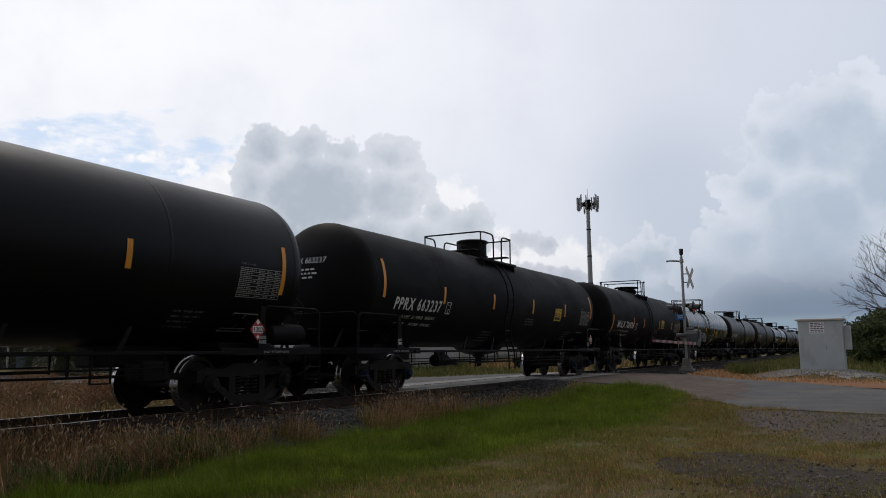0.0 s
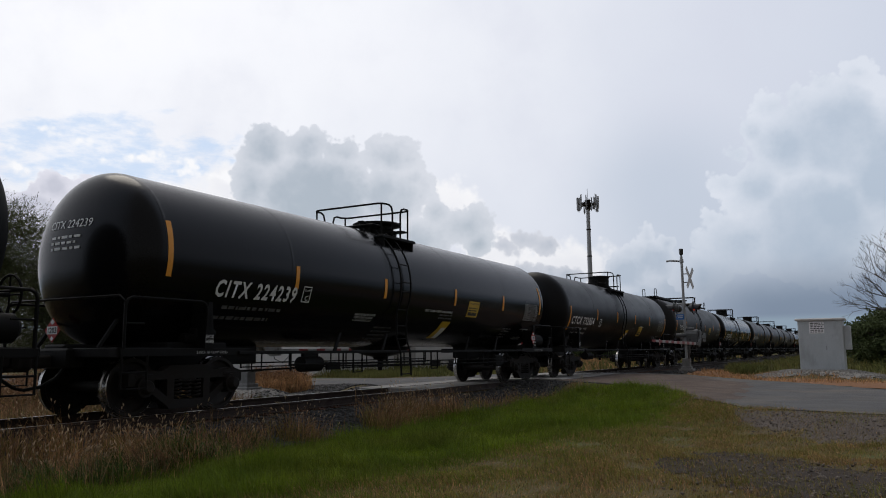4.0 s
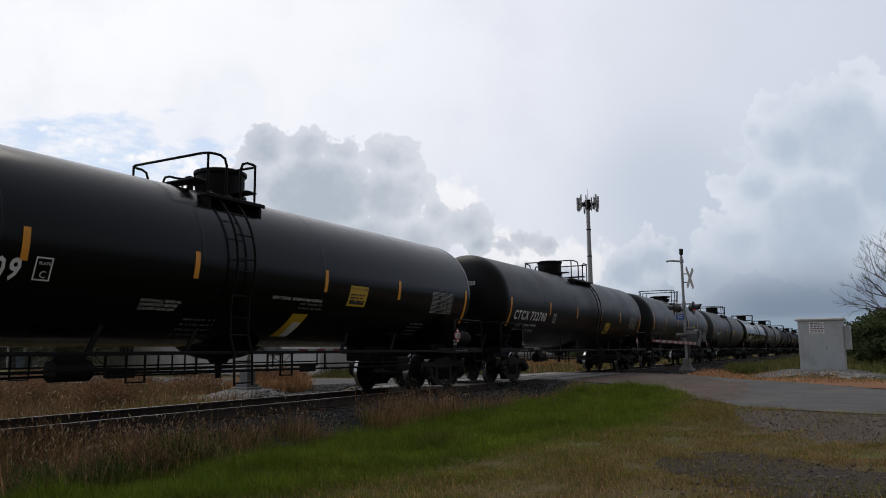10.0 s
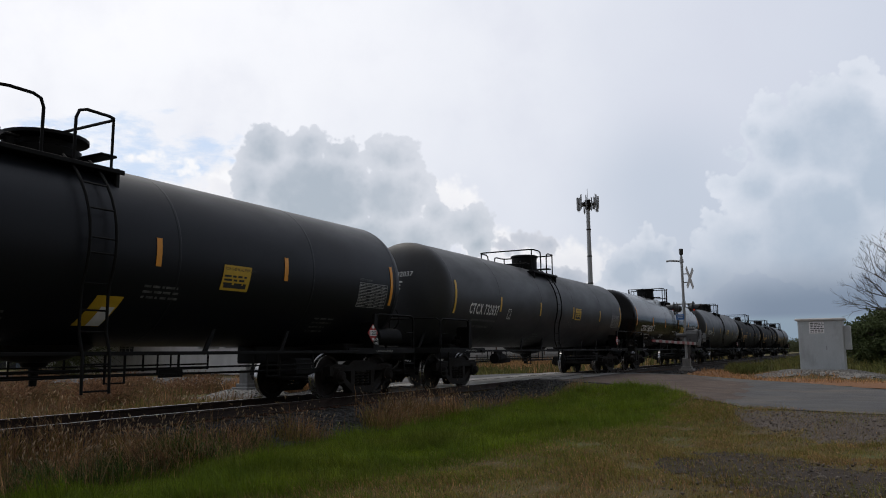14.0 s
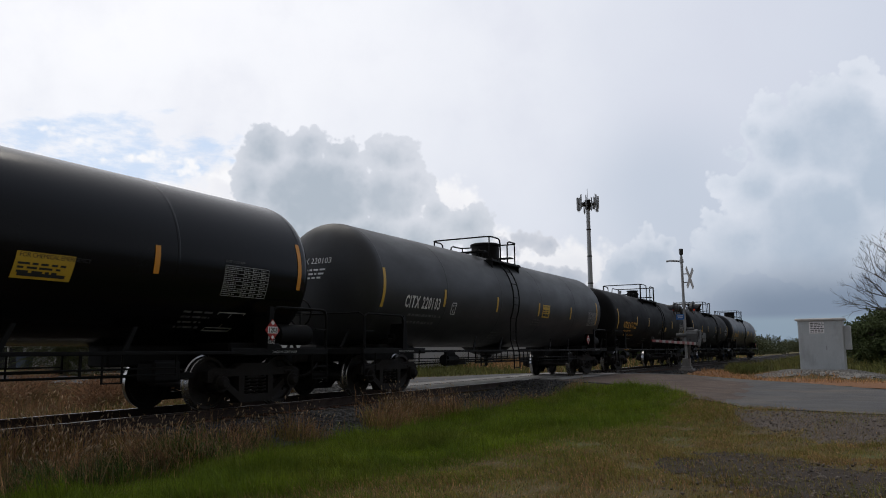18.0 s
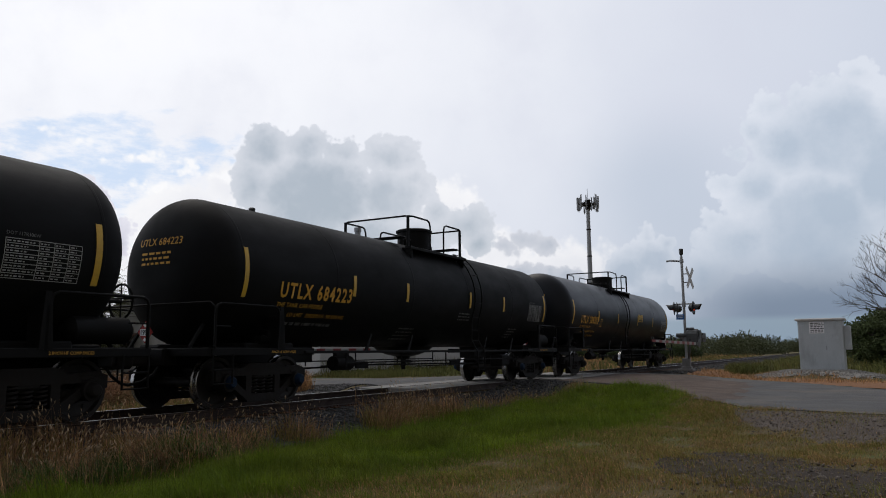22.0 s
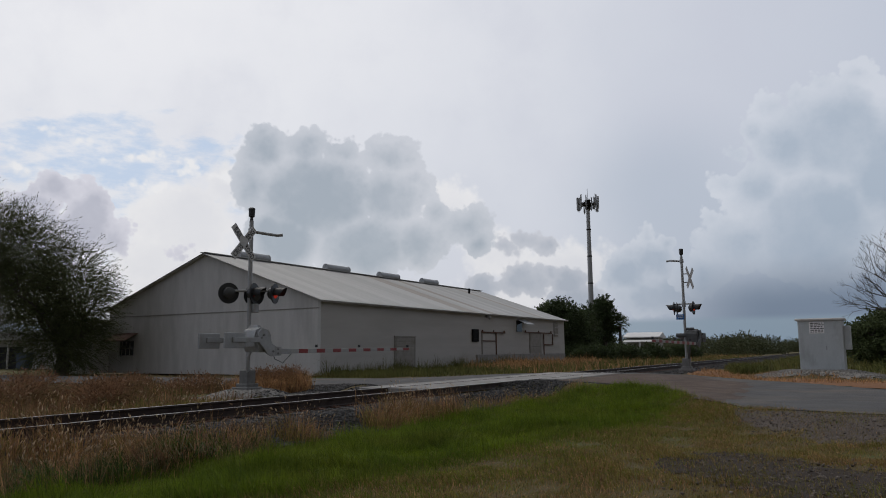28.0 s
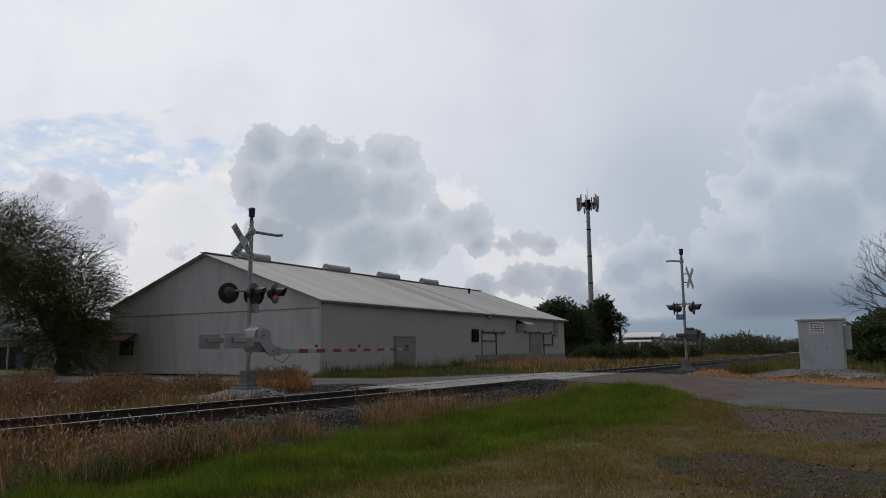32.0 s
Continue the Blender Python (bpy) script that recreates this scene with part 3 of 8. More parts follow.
def sheet(name, outline_rows, material, label, category, lift=0.0, thick=0.06):
    """A paved sheet from rows of (left point, right point), closed to a slab with an uneven edge."""
    s = Shape()
    cols = 9
    vs, fs = [], []
    for a, b in outline_rows:
        for c in range(cols):
            t = c / (cols - 1)
            x, y = a[0] + (b[0] - a[0]) * t, a[1] + (b[1] - a[1]) * t
            vs.append((x, y, a[2] + (b[2] - a[2]) * t + lift))
    for r in range(len(outline_rows) - 1):
        for c in range(cols - 1):
            i = r * cols + c
            fs.append((i, i + 1, i + cols + 1, i + cols))
    n = len(vs)
    vs += [(x, y, z - thick) for x, y, z in vs]
    m = len(outline_rows)
    rim = [c for c in range(cols)] + [r * cols + cols - 1 for r in range(1, m)] + [(m - 1) * cols + c for c in range(cols - 2, -1, -1)] + [r * cols for r in range(m - 2, 0, -1)]
    for a, b in zip(rim, rim[1:] + rim[:1]):
        fs.append((a, b, b + n, a + n))
    s.add(vs, fs)
    return tagged(part(name, s.mesh(name, material, smooth=40)), label, category, kind="structure")


def build_road():
    rng = random.Random(5)
    rows = []
    ys = [-160, -120, -90, -60, -40, -25, -15] + [round(-10 + 0.25 * i, 2) for i in range(76)]
    for y in [v for v in ys if v < 8.9] + [8.95]:
        j = rng.uniform(-0.09, 0.09)
        rows.append(((road_near(y) + j, y, road_height(y)), (road_far(y) + rng.uniform(-0.12, 0.12), y, road_height(y))))
    sheet("road", rows, ASPHALT, "worn grey asphalt road up to the level crossing", "road")
    rows = []
    for y in [12.25, 12.8] + [13.5 + 0.6 * i for i in range(16)] + [24, 28, 33, 40, 50, 70, 100, 150, 220]:
        rows.append(((road_near(y) + rng.uniform(-0.1, 0.1), y, road_height(y)), (road_far(y) + rng.uniform(-0.1, 0.1), y, road_height(y))))
    sheet("road", rows, ASPHALT, "worn grey asphalt road beyond the level crossing", "road")


def build_crossing():
    """Concrete panels between and beside the rails."""
    root = thing("crossing_surface", "pale worn concrete panels of a level crossing", "level crossing", kind="structure")
    x0, n, step = 17.2, 6, 2.44
    strips = ((-1.62, -0.82), (-0.66, 0.66), (0.82, 1.62))
    for i in range(n):
        for a, b in strips:
            if b < 0 and x0 + step * i < 23.5:
                continue
            s = Shape().box((0, 0, 0), (step - 0.02, b - a, 0.16), 0.012)
            key = "panel%.2f" % (b - a)
            me = SHARED.get(key) or SHARED.setdefault(key, s.mesh("crossing_panel", CONCRETE))
            part("crossing_panel", me, root, at=(x0 + step * (i + 0.5), TRACK_Y + (a + b) / 2, -0.088))


SHARED = {}


def shared(key, make):
    if key not in SHARED:
        SHARED[key] = make()
    return SHARED[key]


def build_track():
    root = thing("railway_track", "straight single railway track with rusty rails on wooden ties", "railway track", (0, TRACK_Y, 0), kind="structure")
    prof = [(-0.07, -0.172), (0.07, -0.172), (0.07, -0.160), (0.012, -0.140), (0.009, -0.05), (0.035, -0.036), (0.036, -0.008), (0.027, 0.0)]
    prof = prof + [(-0.027, 0.0), (-0.036, -0.008), (-0.035, -0.036), (-0.009, -0.05), (-0.012, -0.140), (-0.07, -0.160)]
    for side in (-1, 1):
        s = Shape()
        n = len(prof)
        cuts = [-420, -60, 0, 20, 60, 140, 318]
        vs = [(x, side * 0.755 + u, w) for x in cuts for u, w in prof]
        for k in range(len(cuts) - 1):
            for i in range(n):
                a, b = k * n + i, k * n + (i + 1) % n
                s.cur = 1 if i == 7 else 0
                s.add([], [])
                s.f.append((a, b, b + n, a + n))
                s.mi.append(s.cur)
        s.v = vs
        part("rail", s.mesh("rail", RAIL_STEEL, RAIL_TOP), root, "rusty steel rail with a worn bright head")
    tie = Shape().box((0, 0, 0), (0.22, 2.6, 0.17), 0.012).mesh("tie", TIE_WOOD)
    plate = Shape().box((0, 0, 0), (0.19, 0.34, 0.02), 0.004)
    for dx in (-0.06, 0.06):
        for dy in (-0.1, 0.1):
            plate.box((dx, dy, 0.02), (0.03, 0.04, 0.035), 0.005)
    plate = plate.mesh("tie_plate", RUST)
    rng = random.Random(3)
    i = 0
    x = -6.0
    while x < 118:
        if not 17.0 < x < 32.0:
            t = part("tie", tie, root, at=pose(x, rng.uniform(-0.06, 0.06), -0.275 + rng.uniform(-0.01, 0.012), 0, rng.uniform(-0.6, 0.6), rng.uniform(-1.5, 1.5)))
            if x < 45:
                for side in (-1, 1):
                    part("tie_plate", plate, t, at=(0, side * 0.755, 0.093))
        x += 0.51
        i += 1


def pebbles(name, places, sizes, material, label, category, seed=1):
    """Loose stones as one mesh: squashed eight-cornered lumps."""
    rng = np.random.RandomState(seed)
    n = len(places)
    base = np.array([(x, y, z) for x in (-1, 1) for y in (-1, 1) for z in (-1, 1)], float) * 0.6
    quads = np.array([(0, 1, 3, 2), (4, 6, 7, 5), (0, 4, 5, 1), (2, 3, 7, 6), (0, 2, 6, 4), (1, 5, 7, 3)])
    lump = base[None] + rng.uniform(-0.35, 0.35, (n, 8, 3))
    ang = rng.uniform(0, 6.28, n)
    c, s = np.cos(ang)[:, None], np.sin(ang)[:, None]
    x, y = lump[:, :, 0].copy(), lump[:, :, 1].copy()
    lump[:, :, 0], lump[:, :, 1] = x * c - y * s, x * s + y * c
    lump *= np.asarray(sizes)[:, None, None]
    lump[:, :, 2] *= 0.75
    v = (lump + np.asarray(places)[:, None, :]).reshape(-1, 3)
    f = (quads[None] + (np.arange(n) * 8)[:, None, None]).reshape(-1, 4)
    return raw_mesh(name, v, f, material, label, category)


def raw_mesh(name, v, f, material, label, category, parent=None, kind="stuff"):
    me = bpy.data.meshes.new(name)
    k = f.shape[1]
    me.vertices.add(len(v))
    me.vertices.foreach_set("co", np.ascontiguousarray(v, dtype=np.float32).ravel())
    me.loops.add(f.size)
    me.loops.foreach_set("vertex_index", np.ascontiguousarray(f, dtype=np.int32).ravel())
    me.polygons.add(len(f))
    me.polygons.foreach_set("loop_start", np.arange(0, f.size, k, dtype=np.int32))
    me.materials.append(material)
    me.update(calc_edges=True)
    me.validate()
    ob = new(name, me)
    if parent:
        ob.parent = parent
        return tagged(ob, label)
    return tagged(ob, label, category, kind=kind)


def build_ballast():
    rng = np.random.RandomState(4)
    pts, sizes = [], []
    for n, x0, x1, y0, y1, s0, s1 in ((14000, -4, 24.2, 8.0, 9.75, 0.022, 0.05), (15000, 6, 17.0, 7.9, 9.8, 0.02, 0.055), (5000, -4, 17.2, 9.9, 11.3, 0.022, 0.05), (7000, 4, 20.0, 11.4, 14.6, 0.022, 0.05),
                                      (9000, 31.9, 62, 7.6, 13.6, 0.035, 0.07), (5000, 62, 170, 8.0, 13.4, 0.06, 0.12), (4000, 16.5, 21, 13.5, 17.0, 0.02, 0.045)):
        x, y = rng.uniform(x0, x1, n), rng.uniform(y0, y1, n)
        sz = rng.uniform(s0, s1, n)
        dy = np.abs(y - TRACK_Y)
        drop = (rng.rand(n) < (dy - 2.2) * 1.2) & (y < 14)
        drop |= (x > road_near(y) - 0.1) & (x < road_far(y) + 0.1) & (dy > 1.6)
        drop |= (x > 17.0) & (x < 32.0) & (dy < 1.7) & ((y > TRACK_Y - 0.8) | (x > 23.4))
        z = ground_height(x, y) + np.where(dy > 2.0, 0.015, 0.05 * rng.rand(n))
        pts.append(np.stack([x, y, z], -1)[~drop])
        sizes.append(sz[~drop])
    pts, sizes = np.concatenate(pts), np.concatenate(sizes)
    pebbles("ballast", pts, sizes, BALLAST, "dark grey broken stone ballast along the track", "ballast", 6)


# ---- buildings ----
def build_warehouse():
    L, W, EAVE, RIDGE, BASE = 36.4, 18.6, 3.97, 7.18, -0.3
    root = thing("warehouse", "long grey painted warehouse with a pale corrugated gable roof", "warehouse", pose(33.1, 26.1, 0, 0, 0, -1.67))
    th = 0.25
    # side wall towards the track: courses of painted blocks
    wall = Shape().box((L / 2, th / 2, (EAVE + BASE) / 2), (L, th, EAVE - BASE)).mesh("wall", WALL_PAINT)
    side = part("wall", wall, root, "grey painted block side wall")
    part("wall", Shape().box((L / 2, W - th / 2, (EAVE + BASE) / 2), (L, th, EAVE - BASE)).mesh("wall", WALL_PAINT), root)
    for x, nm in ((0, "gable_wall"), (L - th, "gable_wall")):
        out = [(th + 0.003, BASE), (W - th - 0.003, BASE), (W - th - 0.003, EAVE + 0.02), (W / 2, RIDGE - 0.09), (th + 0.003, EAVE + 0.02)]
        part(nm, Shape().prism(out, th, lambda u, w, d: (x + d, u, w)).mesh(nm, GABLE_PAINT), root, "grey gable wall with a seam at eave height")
    # horizontal seam board across the gable, and corner trim
    part("seam_trim", Shape().box((-0.02, W / 2, 3.45), (0.04, W, 0.05), 0.01).mesh("seam_trim", DOOR_PAINT), root)
    part("corner_trim", Shape().box((-0.015, 0.06, (EAVE + BASE) / 2), (0.05, 0.16, EAVE - BASE - 0.02), 0.01).mesh("corner_trim", WALL_PAINT), root)
    part("concrete_footing", Shape().box((L / 2 + 9, -0.06, 0.2), (18, 0.14, 1.0), 0.03).mesh("concrete_footing", CONCRETE), root, "stained concrete footing")
    # roof: ribbed metal, sheet by sheet
    slope = math.atan2(RIDGE - EAVE, W / 2)
    run = (W / 2 + 0.35) / math.cos(slope)
    n_sheet = 34
    wsheet = (L + 0.7) / n_sheet
    prof = []
    ribs = 8
    for i in range(ribs * 2 + 1):
        prof.append((i / (ribs * 2) * wsheet, 0.018 if i % 2 else 0.0))
    s = Shape()
    vs = [(u, 0, w) for u, w in prof] + [(u, run, w) for u, w in prof] + [(u, 0, w - 0.012) for u, w in prof] + [(u, run, w - 0.012) for u, w in prof]
    n = len(prof)
    fs = []
    for i in range(n - 1):
        fs += [(i, i + 1, n + i + 1, n + i), (2 * n + i, 3 * n + i, 3 * n + i + 1, 2 * n + i + 1), (i, 2 * n + i, 2 * n + i + 1, i + 1), (n + i, n + i + 1, 3 * n + i + 1, 3 * n + i)]
    s.add(vs, fs)
    me = s.mesh("roof_sheet", ROOF_METAL)
    worn = s.mesh("roof_sheet", ROOF_STREAKED)
    for flip in (0, 1):
        roof = part("roof", Shape().box((0, 0, 0), (L + 0.6, run - 0.05, 0.05)).mesh("roof", GABLE_PAINT), root, "pale corrugated metal roof slope",
                    at=Matrix.Translation((L / 2, W / 2, RIDGE)) @ Matrix.Rotation(math.pi * flip, 4, "Z") @ Matrix.Rotation(slope, 4, "X") @ Matrix.Translation((0, -run / 2, -0.05)))
        rng = random.Random(8)
        for i in range(n_sheet):
            part("roof_sheet", me if i not in (15, 16, 19, 28) else worn, roof, at=pose(-(L + 0.7) / 2 + i * wsheet, -run / 2, 0.03 + rng.uniform(0, 0.012)))
    part("ridge_cap", Shape().box((L / 2, W / 2, RIDGE + 0.03), (L + 0.7, 0.5, 0.05), 0.02).mesh("ridge_cap", ROOF_METAL), root)
    part("eave_trim", Shape().box((L / 2, -0.31, EAVE - 0.17), (L + 0.7, 0.03, 0.12), 0.008).mesh("eave_trim", DOOR_PAINT), root)
    for u, ln in ((2.7, 2.7), (11.6, 2.7), (18.6, 2.7), (25.2, 2.5)):
        v = part("ridge_vent", Shape().cyl((-ln / 2, 0, 0.13), (ln / 2, 0, 0.13), 0.27, 18).mesh("ridge_vent", GALV, smooth=40), root, "long galvanised ridge vent", at=(u + 1.3, W / 2, RIDGE + 0.06))
        part("vent_cap", Shape().cyl((-ln / 2 - 0.03, 0, 0.13), (-ln / 2 + 0.03, 0, 0.13), 0.29, 18).cyl((ln / 2 - 0.03, 0, 0.13), (ln / 2 + 0.03, 0, 0.13), 0.29, 18).mesh("vent_cap", GALV), v)
    part("roof_pipe", Shape().cyl((30.6, W / 2 - 2.0, 6.3), (30.6, W / 2 - 2.0, 6.95), 0.1, 10).mesh("roof_pipe", FRAME_BLACK, smooth=40), root)
    # openings on the side wall
    def door(u0, u1, z0, z1, m, label, planks=0):
        d = part("door", Shape().box(((u0 + u1) / 2, -0.02, (z0 + z1) / 2), (u1 - u0, 0.07, z1 - z0), 0.01).mesh("door", m), root, label)
        part("door_frame", Shape().box((u0 - 0.05, -0.025, (z0 + z1) / 2), (0.09, 0.1, z1 - z0 + 0.1), 0.01).box((u1 + 0.05, -0.025, (z0 + z1) / 2), (0.09, 0.1, z1 - z0 + 0.1), 0.01)
             .box(((u0 + u1) / 2, -0.025, z1 + 0.06), (u1 - u0 + 0.3, 0.1, 0.1), 0.01).mesh("door_frame", DOOR_PAINT), d)
        for i in range(planks):
            z = z0 + (i + 0.5) * (z1 - z0) / planks
            part("panel", Shape().box(((u0 + u1) / 2, -0.06, z), (u1 - u0 - 0.06, 0.03, (z1 - z0) / planks - 0.05), 0.01).mesh("panel", m), d)
        return d
    door(7.3, 9.5, -0.25, 1.88, DOOR_PAINT, "closed weathered grey loading door", 7)
    door(28.2, 30.5, 0.5, 2.5, DOOR_PAINT, "grey sliding door on a rusty rail", 5)
    door(19.2, 21.4, 0.6, 2.3, WALL_PAINT, "painted-over sliding door with an iron frame", 3)
    for u0, u1, z in ((19.0, 23.1, 2.42), (27.0, 33.0, 2.55)):
        tr = part("door_rail", Shape().box(((u0 + u1) / 2, -0.1, z), (u1 - u0, 0.08, 0.1), 0.01).mesh("door_rail", RUST), root, "rusty sliding-door rail")
        for u in (u0 + 0.15, (u0 + u1) / 2, u1 - 0.15):
            part("hanger", Shape().box((u, -0.09, z + 0.08), (0.08, 0.1, 0.2), 0.01).mesh("hanger", RUST), tr)
    part("iron_frame", Shape().box((21.45, -0.1, 1.5), (0.1, 0.08, 1.8), 0.01).box((20.3, -0.1, 1.75), (2.2, 0.06, 0.08), 0.01).mesh("iron_frame", RUST), root)
    part("iron_frame", Shape().box((31.1, -0.1, 1.5), (0.1, 0.08, 1.9), 0.01).box((32.2, -0.1, 1.5), (2.1, 0.06, 0.1), 0.01).box((33.2, -0.1, 2.0), (0.1, 0.08, 1.0), 0.01).mesh("iron_frame", RUST), root)
    lv = part("wall_louvre", Shape().box((18.0, -0.06, 2.15), (0.95, 0.14, 0.95), 0.02).mesh("wall_louvre", FRAME_BLACK), root, "dark square wall louvre")
    for i in range(6):
        part("slat", Shape().box((18.0, -0.14, 1.78 + i * 0.15), (0.85, 0.06, 0.03), 0.0).mesh("slat", CAST_STEEL), lv)
    w = part("window", Shape().box((26.0, -0.02, 3.05), (1.0, 0.08, 0.95), 0.01).mesh("window", DARK_GLASS), root, "small dark window under a tin hood")
    part("hood", Shape().prism([(0, 0), (0.95, -0.42), (0.95, -0.46), (0, -0.04)], 1.7, lambda u, q, d: (25.6 + d, -u, 3.62 + q)).mesh("hood", GALV), w, "tin window hood")
    part("wall_lamp", Shape().box((19.95, -0.12, 3.68), (0.2, 0.2, 0.28), 0.03).cyl((19.95, -0.2, 3.62), (19.95, -0.38, 3.5), 0.09, 10, 0.13).mesh("wall_lamp", GALV), root)
    lo = part("wall_vent", Shape().box((34.2, -0.04, 2.93), (0.95, 0.08, 1.3), 0.01).mesh("wall_vent", DOOR_PAINT), root)
    for i in range(4):
        part("slat", Shape().box((34.2, -0.1, 2.45 + i * 0.32), (0.9, 0.12, 0.05), 0.01).mesh("slat", WALL_PAINT), lo)
    # gable lean-to with a shed roof and small window at the far corner
    shed = part("lean_to", Shape().box((-0.9, 19.6, 1.5), (2.6, 2.2, 3.6), 0.02).mesh("lean_to", GABLE_PAINT), root, "small annex at the gable corner")
    gw = part("window", Shape().box((-0.04, 16.6, 1.35), (0.1, 1.3, 1.0), 0.01).mesh("window", DARK_GLASS), root, "dark gable window")
    part("window_frame", Shape().box((-0.11, 16.6, 1.35), (0.03, 0.05, 1.0)).box((-0.11, 16.2, 1.35), (0.03, 0.04, 1.0)).box((-0.11, 17.0, 1.35), (0.03, 0.04, 1.0)).box((-0.11, 16.6, 1.35), (0.03, 1.3, 0.05))
         .box((-0.11, 16.6, 1.83), (0.05, 1.4, 0.07)).box((-0.11, 16.6, 0.86), (0.05, 1.4, 0.07)).mesh("window_frame", DOOR_PAINT), gw, "grey window bars")
    part("awning", Shape().prism([(0, 0), (1.0, -0.5), (1.0, -0.56), (0, -0.06)], 2.2, lambda u, q, d: (-u - 0.02, 15.6 + d, 2.35 + q)).mesh("awning", RUST), root, "brown tin awning")


def build_house():
    """The low pale house beyond the left-hand tree."""
    root = thing("house", "low whitewashed building with a flat roof and open porch", "house", pose(43.5, 71.0, -0.36, 0, 0, -1.5))
    part("wall", Shape().box((0, 0, 1.7), (0.25, 17, 3.4), 0.02).mesh("wall", GABLE_PAINT), root, "pale front wall")
    part("wall", Shape().box((6, -8.4, 1.7), (11.8, 0.25, 3.4), 0.02).mesh("wall", GABLE_PAINT), root)
    part("wall", Shape().box((6, 8.4, 1.7), (11.8, 0.25, 3.4), 0.02).mesh("wall", GABLE_PAINT), root)
    part("roof", Shape().box((5.6, 0, 3.5), (13, 18, 0.22), 0.03).mesh("roof", ROOF_METAL), root)
    # no doors here: black slabs on the wall stand for shade in open bays
    for y, w, hgt in ((0.9, 4.2, 2.1), (6.2, 2.4, 2.3)):
        d = part("door", Shape().box((-0.14, y, hgt / 2), (0.06, w, hgt), 0.01).mesh("door", FRAME_BLACK), root, "black slab standing for the shade inside an open garage bay")
        part("door_frame", Shape().box((-0.16, y, hgt + 0.06), (0.1, w + 0.2, 0.12), 0.01).box((-0.16, y - w / 2 - 0.05, hgt / 2), (0.1, 0.1, hgt), 0.01).box((-0.16, y + w / 2 + 0.05, hgt / 2), (0.1, 0.1, hgt), 0.01).mesh("door_frame", WALL_PAINT), d)
    part("porch_roof", Shape().box((-1.0, 1.6, 2.75), (2.0, 12.0, 0.14), 0.02).mesh("porch_roof", DOOR_PAINT), root, "shallow dark porch roof")
    for y in (-4.2, -1.6, 3.6, 7.4):
        part("porch_post", Shape().box((-1.85, y, 1.36), (0.14, 0.14, 2.66), 0.01).mesh("porch_post", WALL_PAINT), root)
    b = thing("trash_bin", "dark blue wheeled trash bin beside the house", "trash bin", pose(41.6, 66.8, -0.36, 0, 0, 20))
    part("body", Shape().prism([(-0.42, 0.1), (0.42, 0.1), (0.52, 1.45), (-0.52, 1.45)], 1.0, lambda u, w, d: (d - 0.5, u, w)).mesh("body", BIN_BLUE), b)
    part("lid", Shape().box((0, 0, 1.5), (1.16, 1.16, 0.1), 0.03).mesh("lid", BIN_BLUE), b)
    for y in (-0.3, 0.3):
        part("wheel", Shape().cyl((0.35, y - 0.06, 0.16), (0.35, y + 0.06, 0.16), 0.16, 12).mesh("wheel", FRAME_BLACK), b)


def build_far_building():
    root = thing("metal_building", "distant low building with a pale metal roof", "building", pose(132, 32.7, 0.7, 0, 0, 8))
    part("wall", Shape().box((0, 0, 0.7), (10, 5.2, 3.3), 0.03).mesh("wall", DOOR_PAINT), root)
    part("roof", Shape().prism([(-6.4, 2.3), (6.4, 2.3), (6.4, 2.45), (0, 3.3), (-6.4, 2.45)], 6.0, lambda u, w, d: (u, d - 3.0, w)).mesh("roof", PALE_ROOF), root, "pale metal roof")
    part("lean_to_roof", Shape().prism([(-9.0, 1.5), (-5.2, 1.9), (-5.2, 2.02), (-9.0, 1.62)], 5.4, lambda u, w, d: (u, d - 2.7, w)).mesh("lean_to_roof", PALE_ROOF), root, "low pale lean-to roof")
    for y in (-2.3, 0, 2.3):
        part("post", Shape().box((-8.8, y, 0.3), (0.3, 0.3, 2.6)).mesh("post", SIGN_WHITE), root)


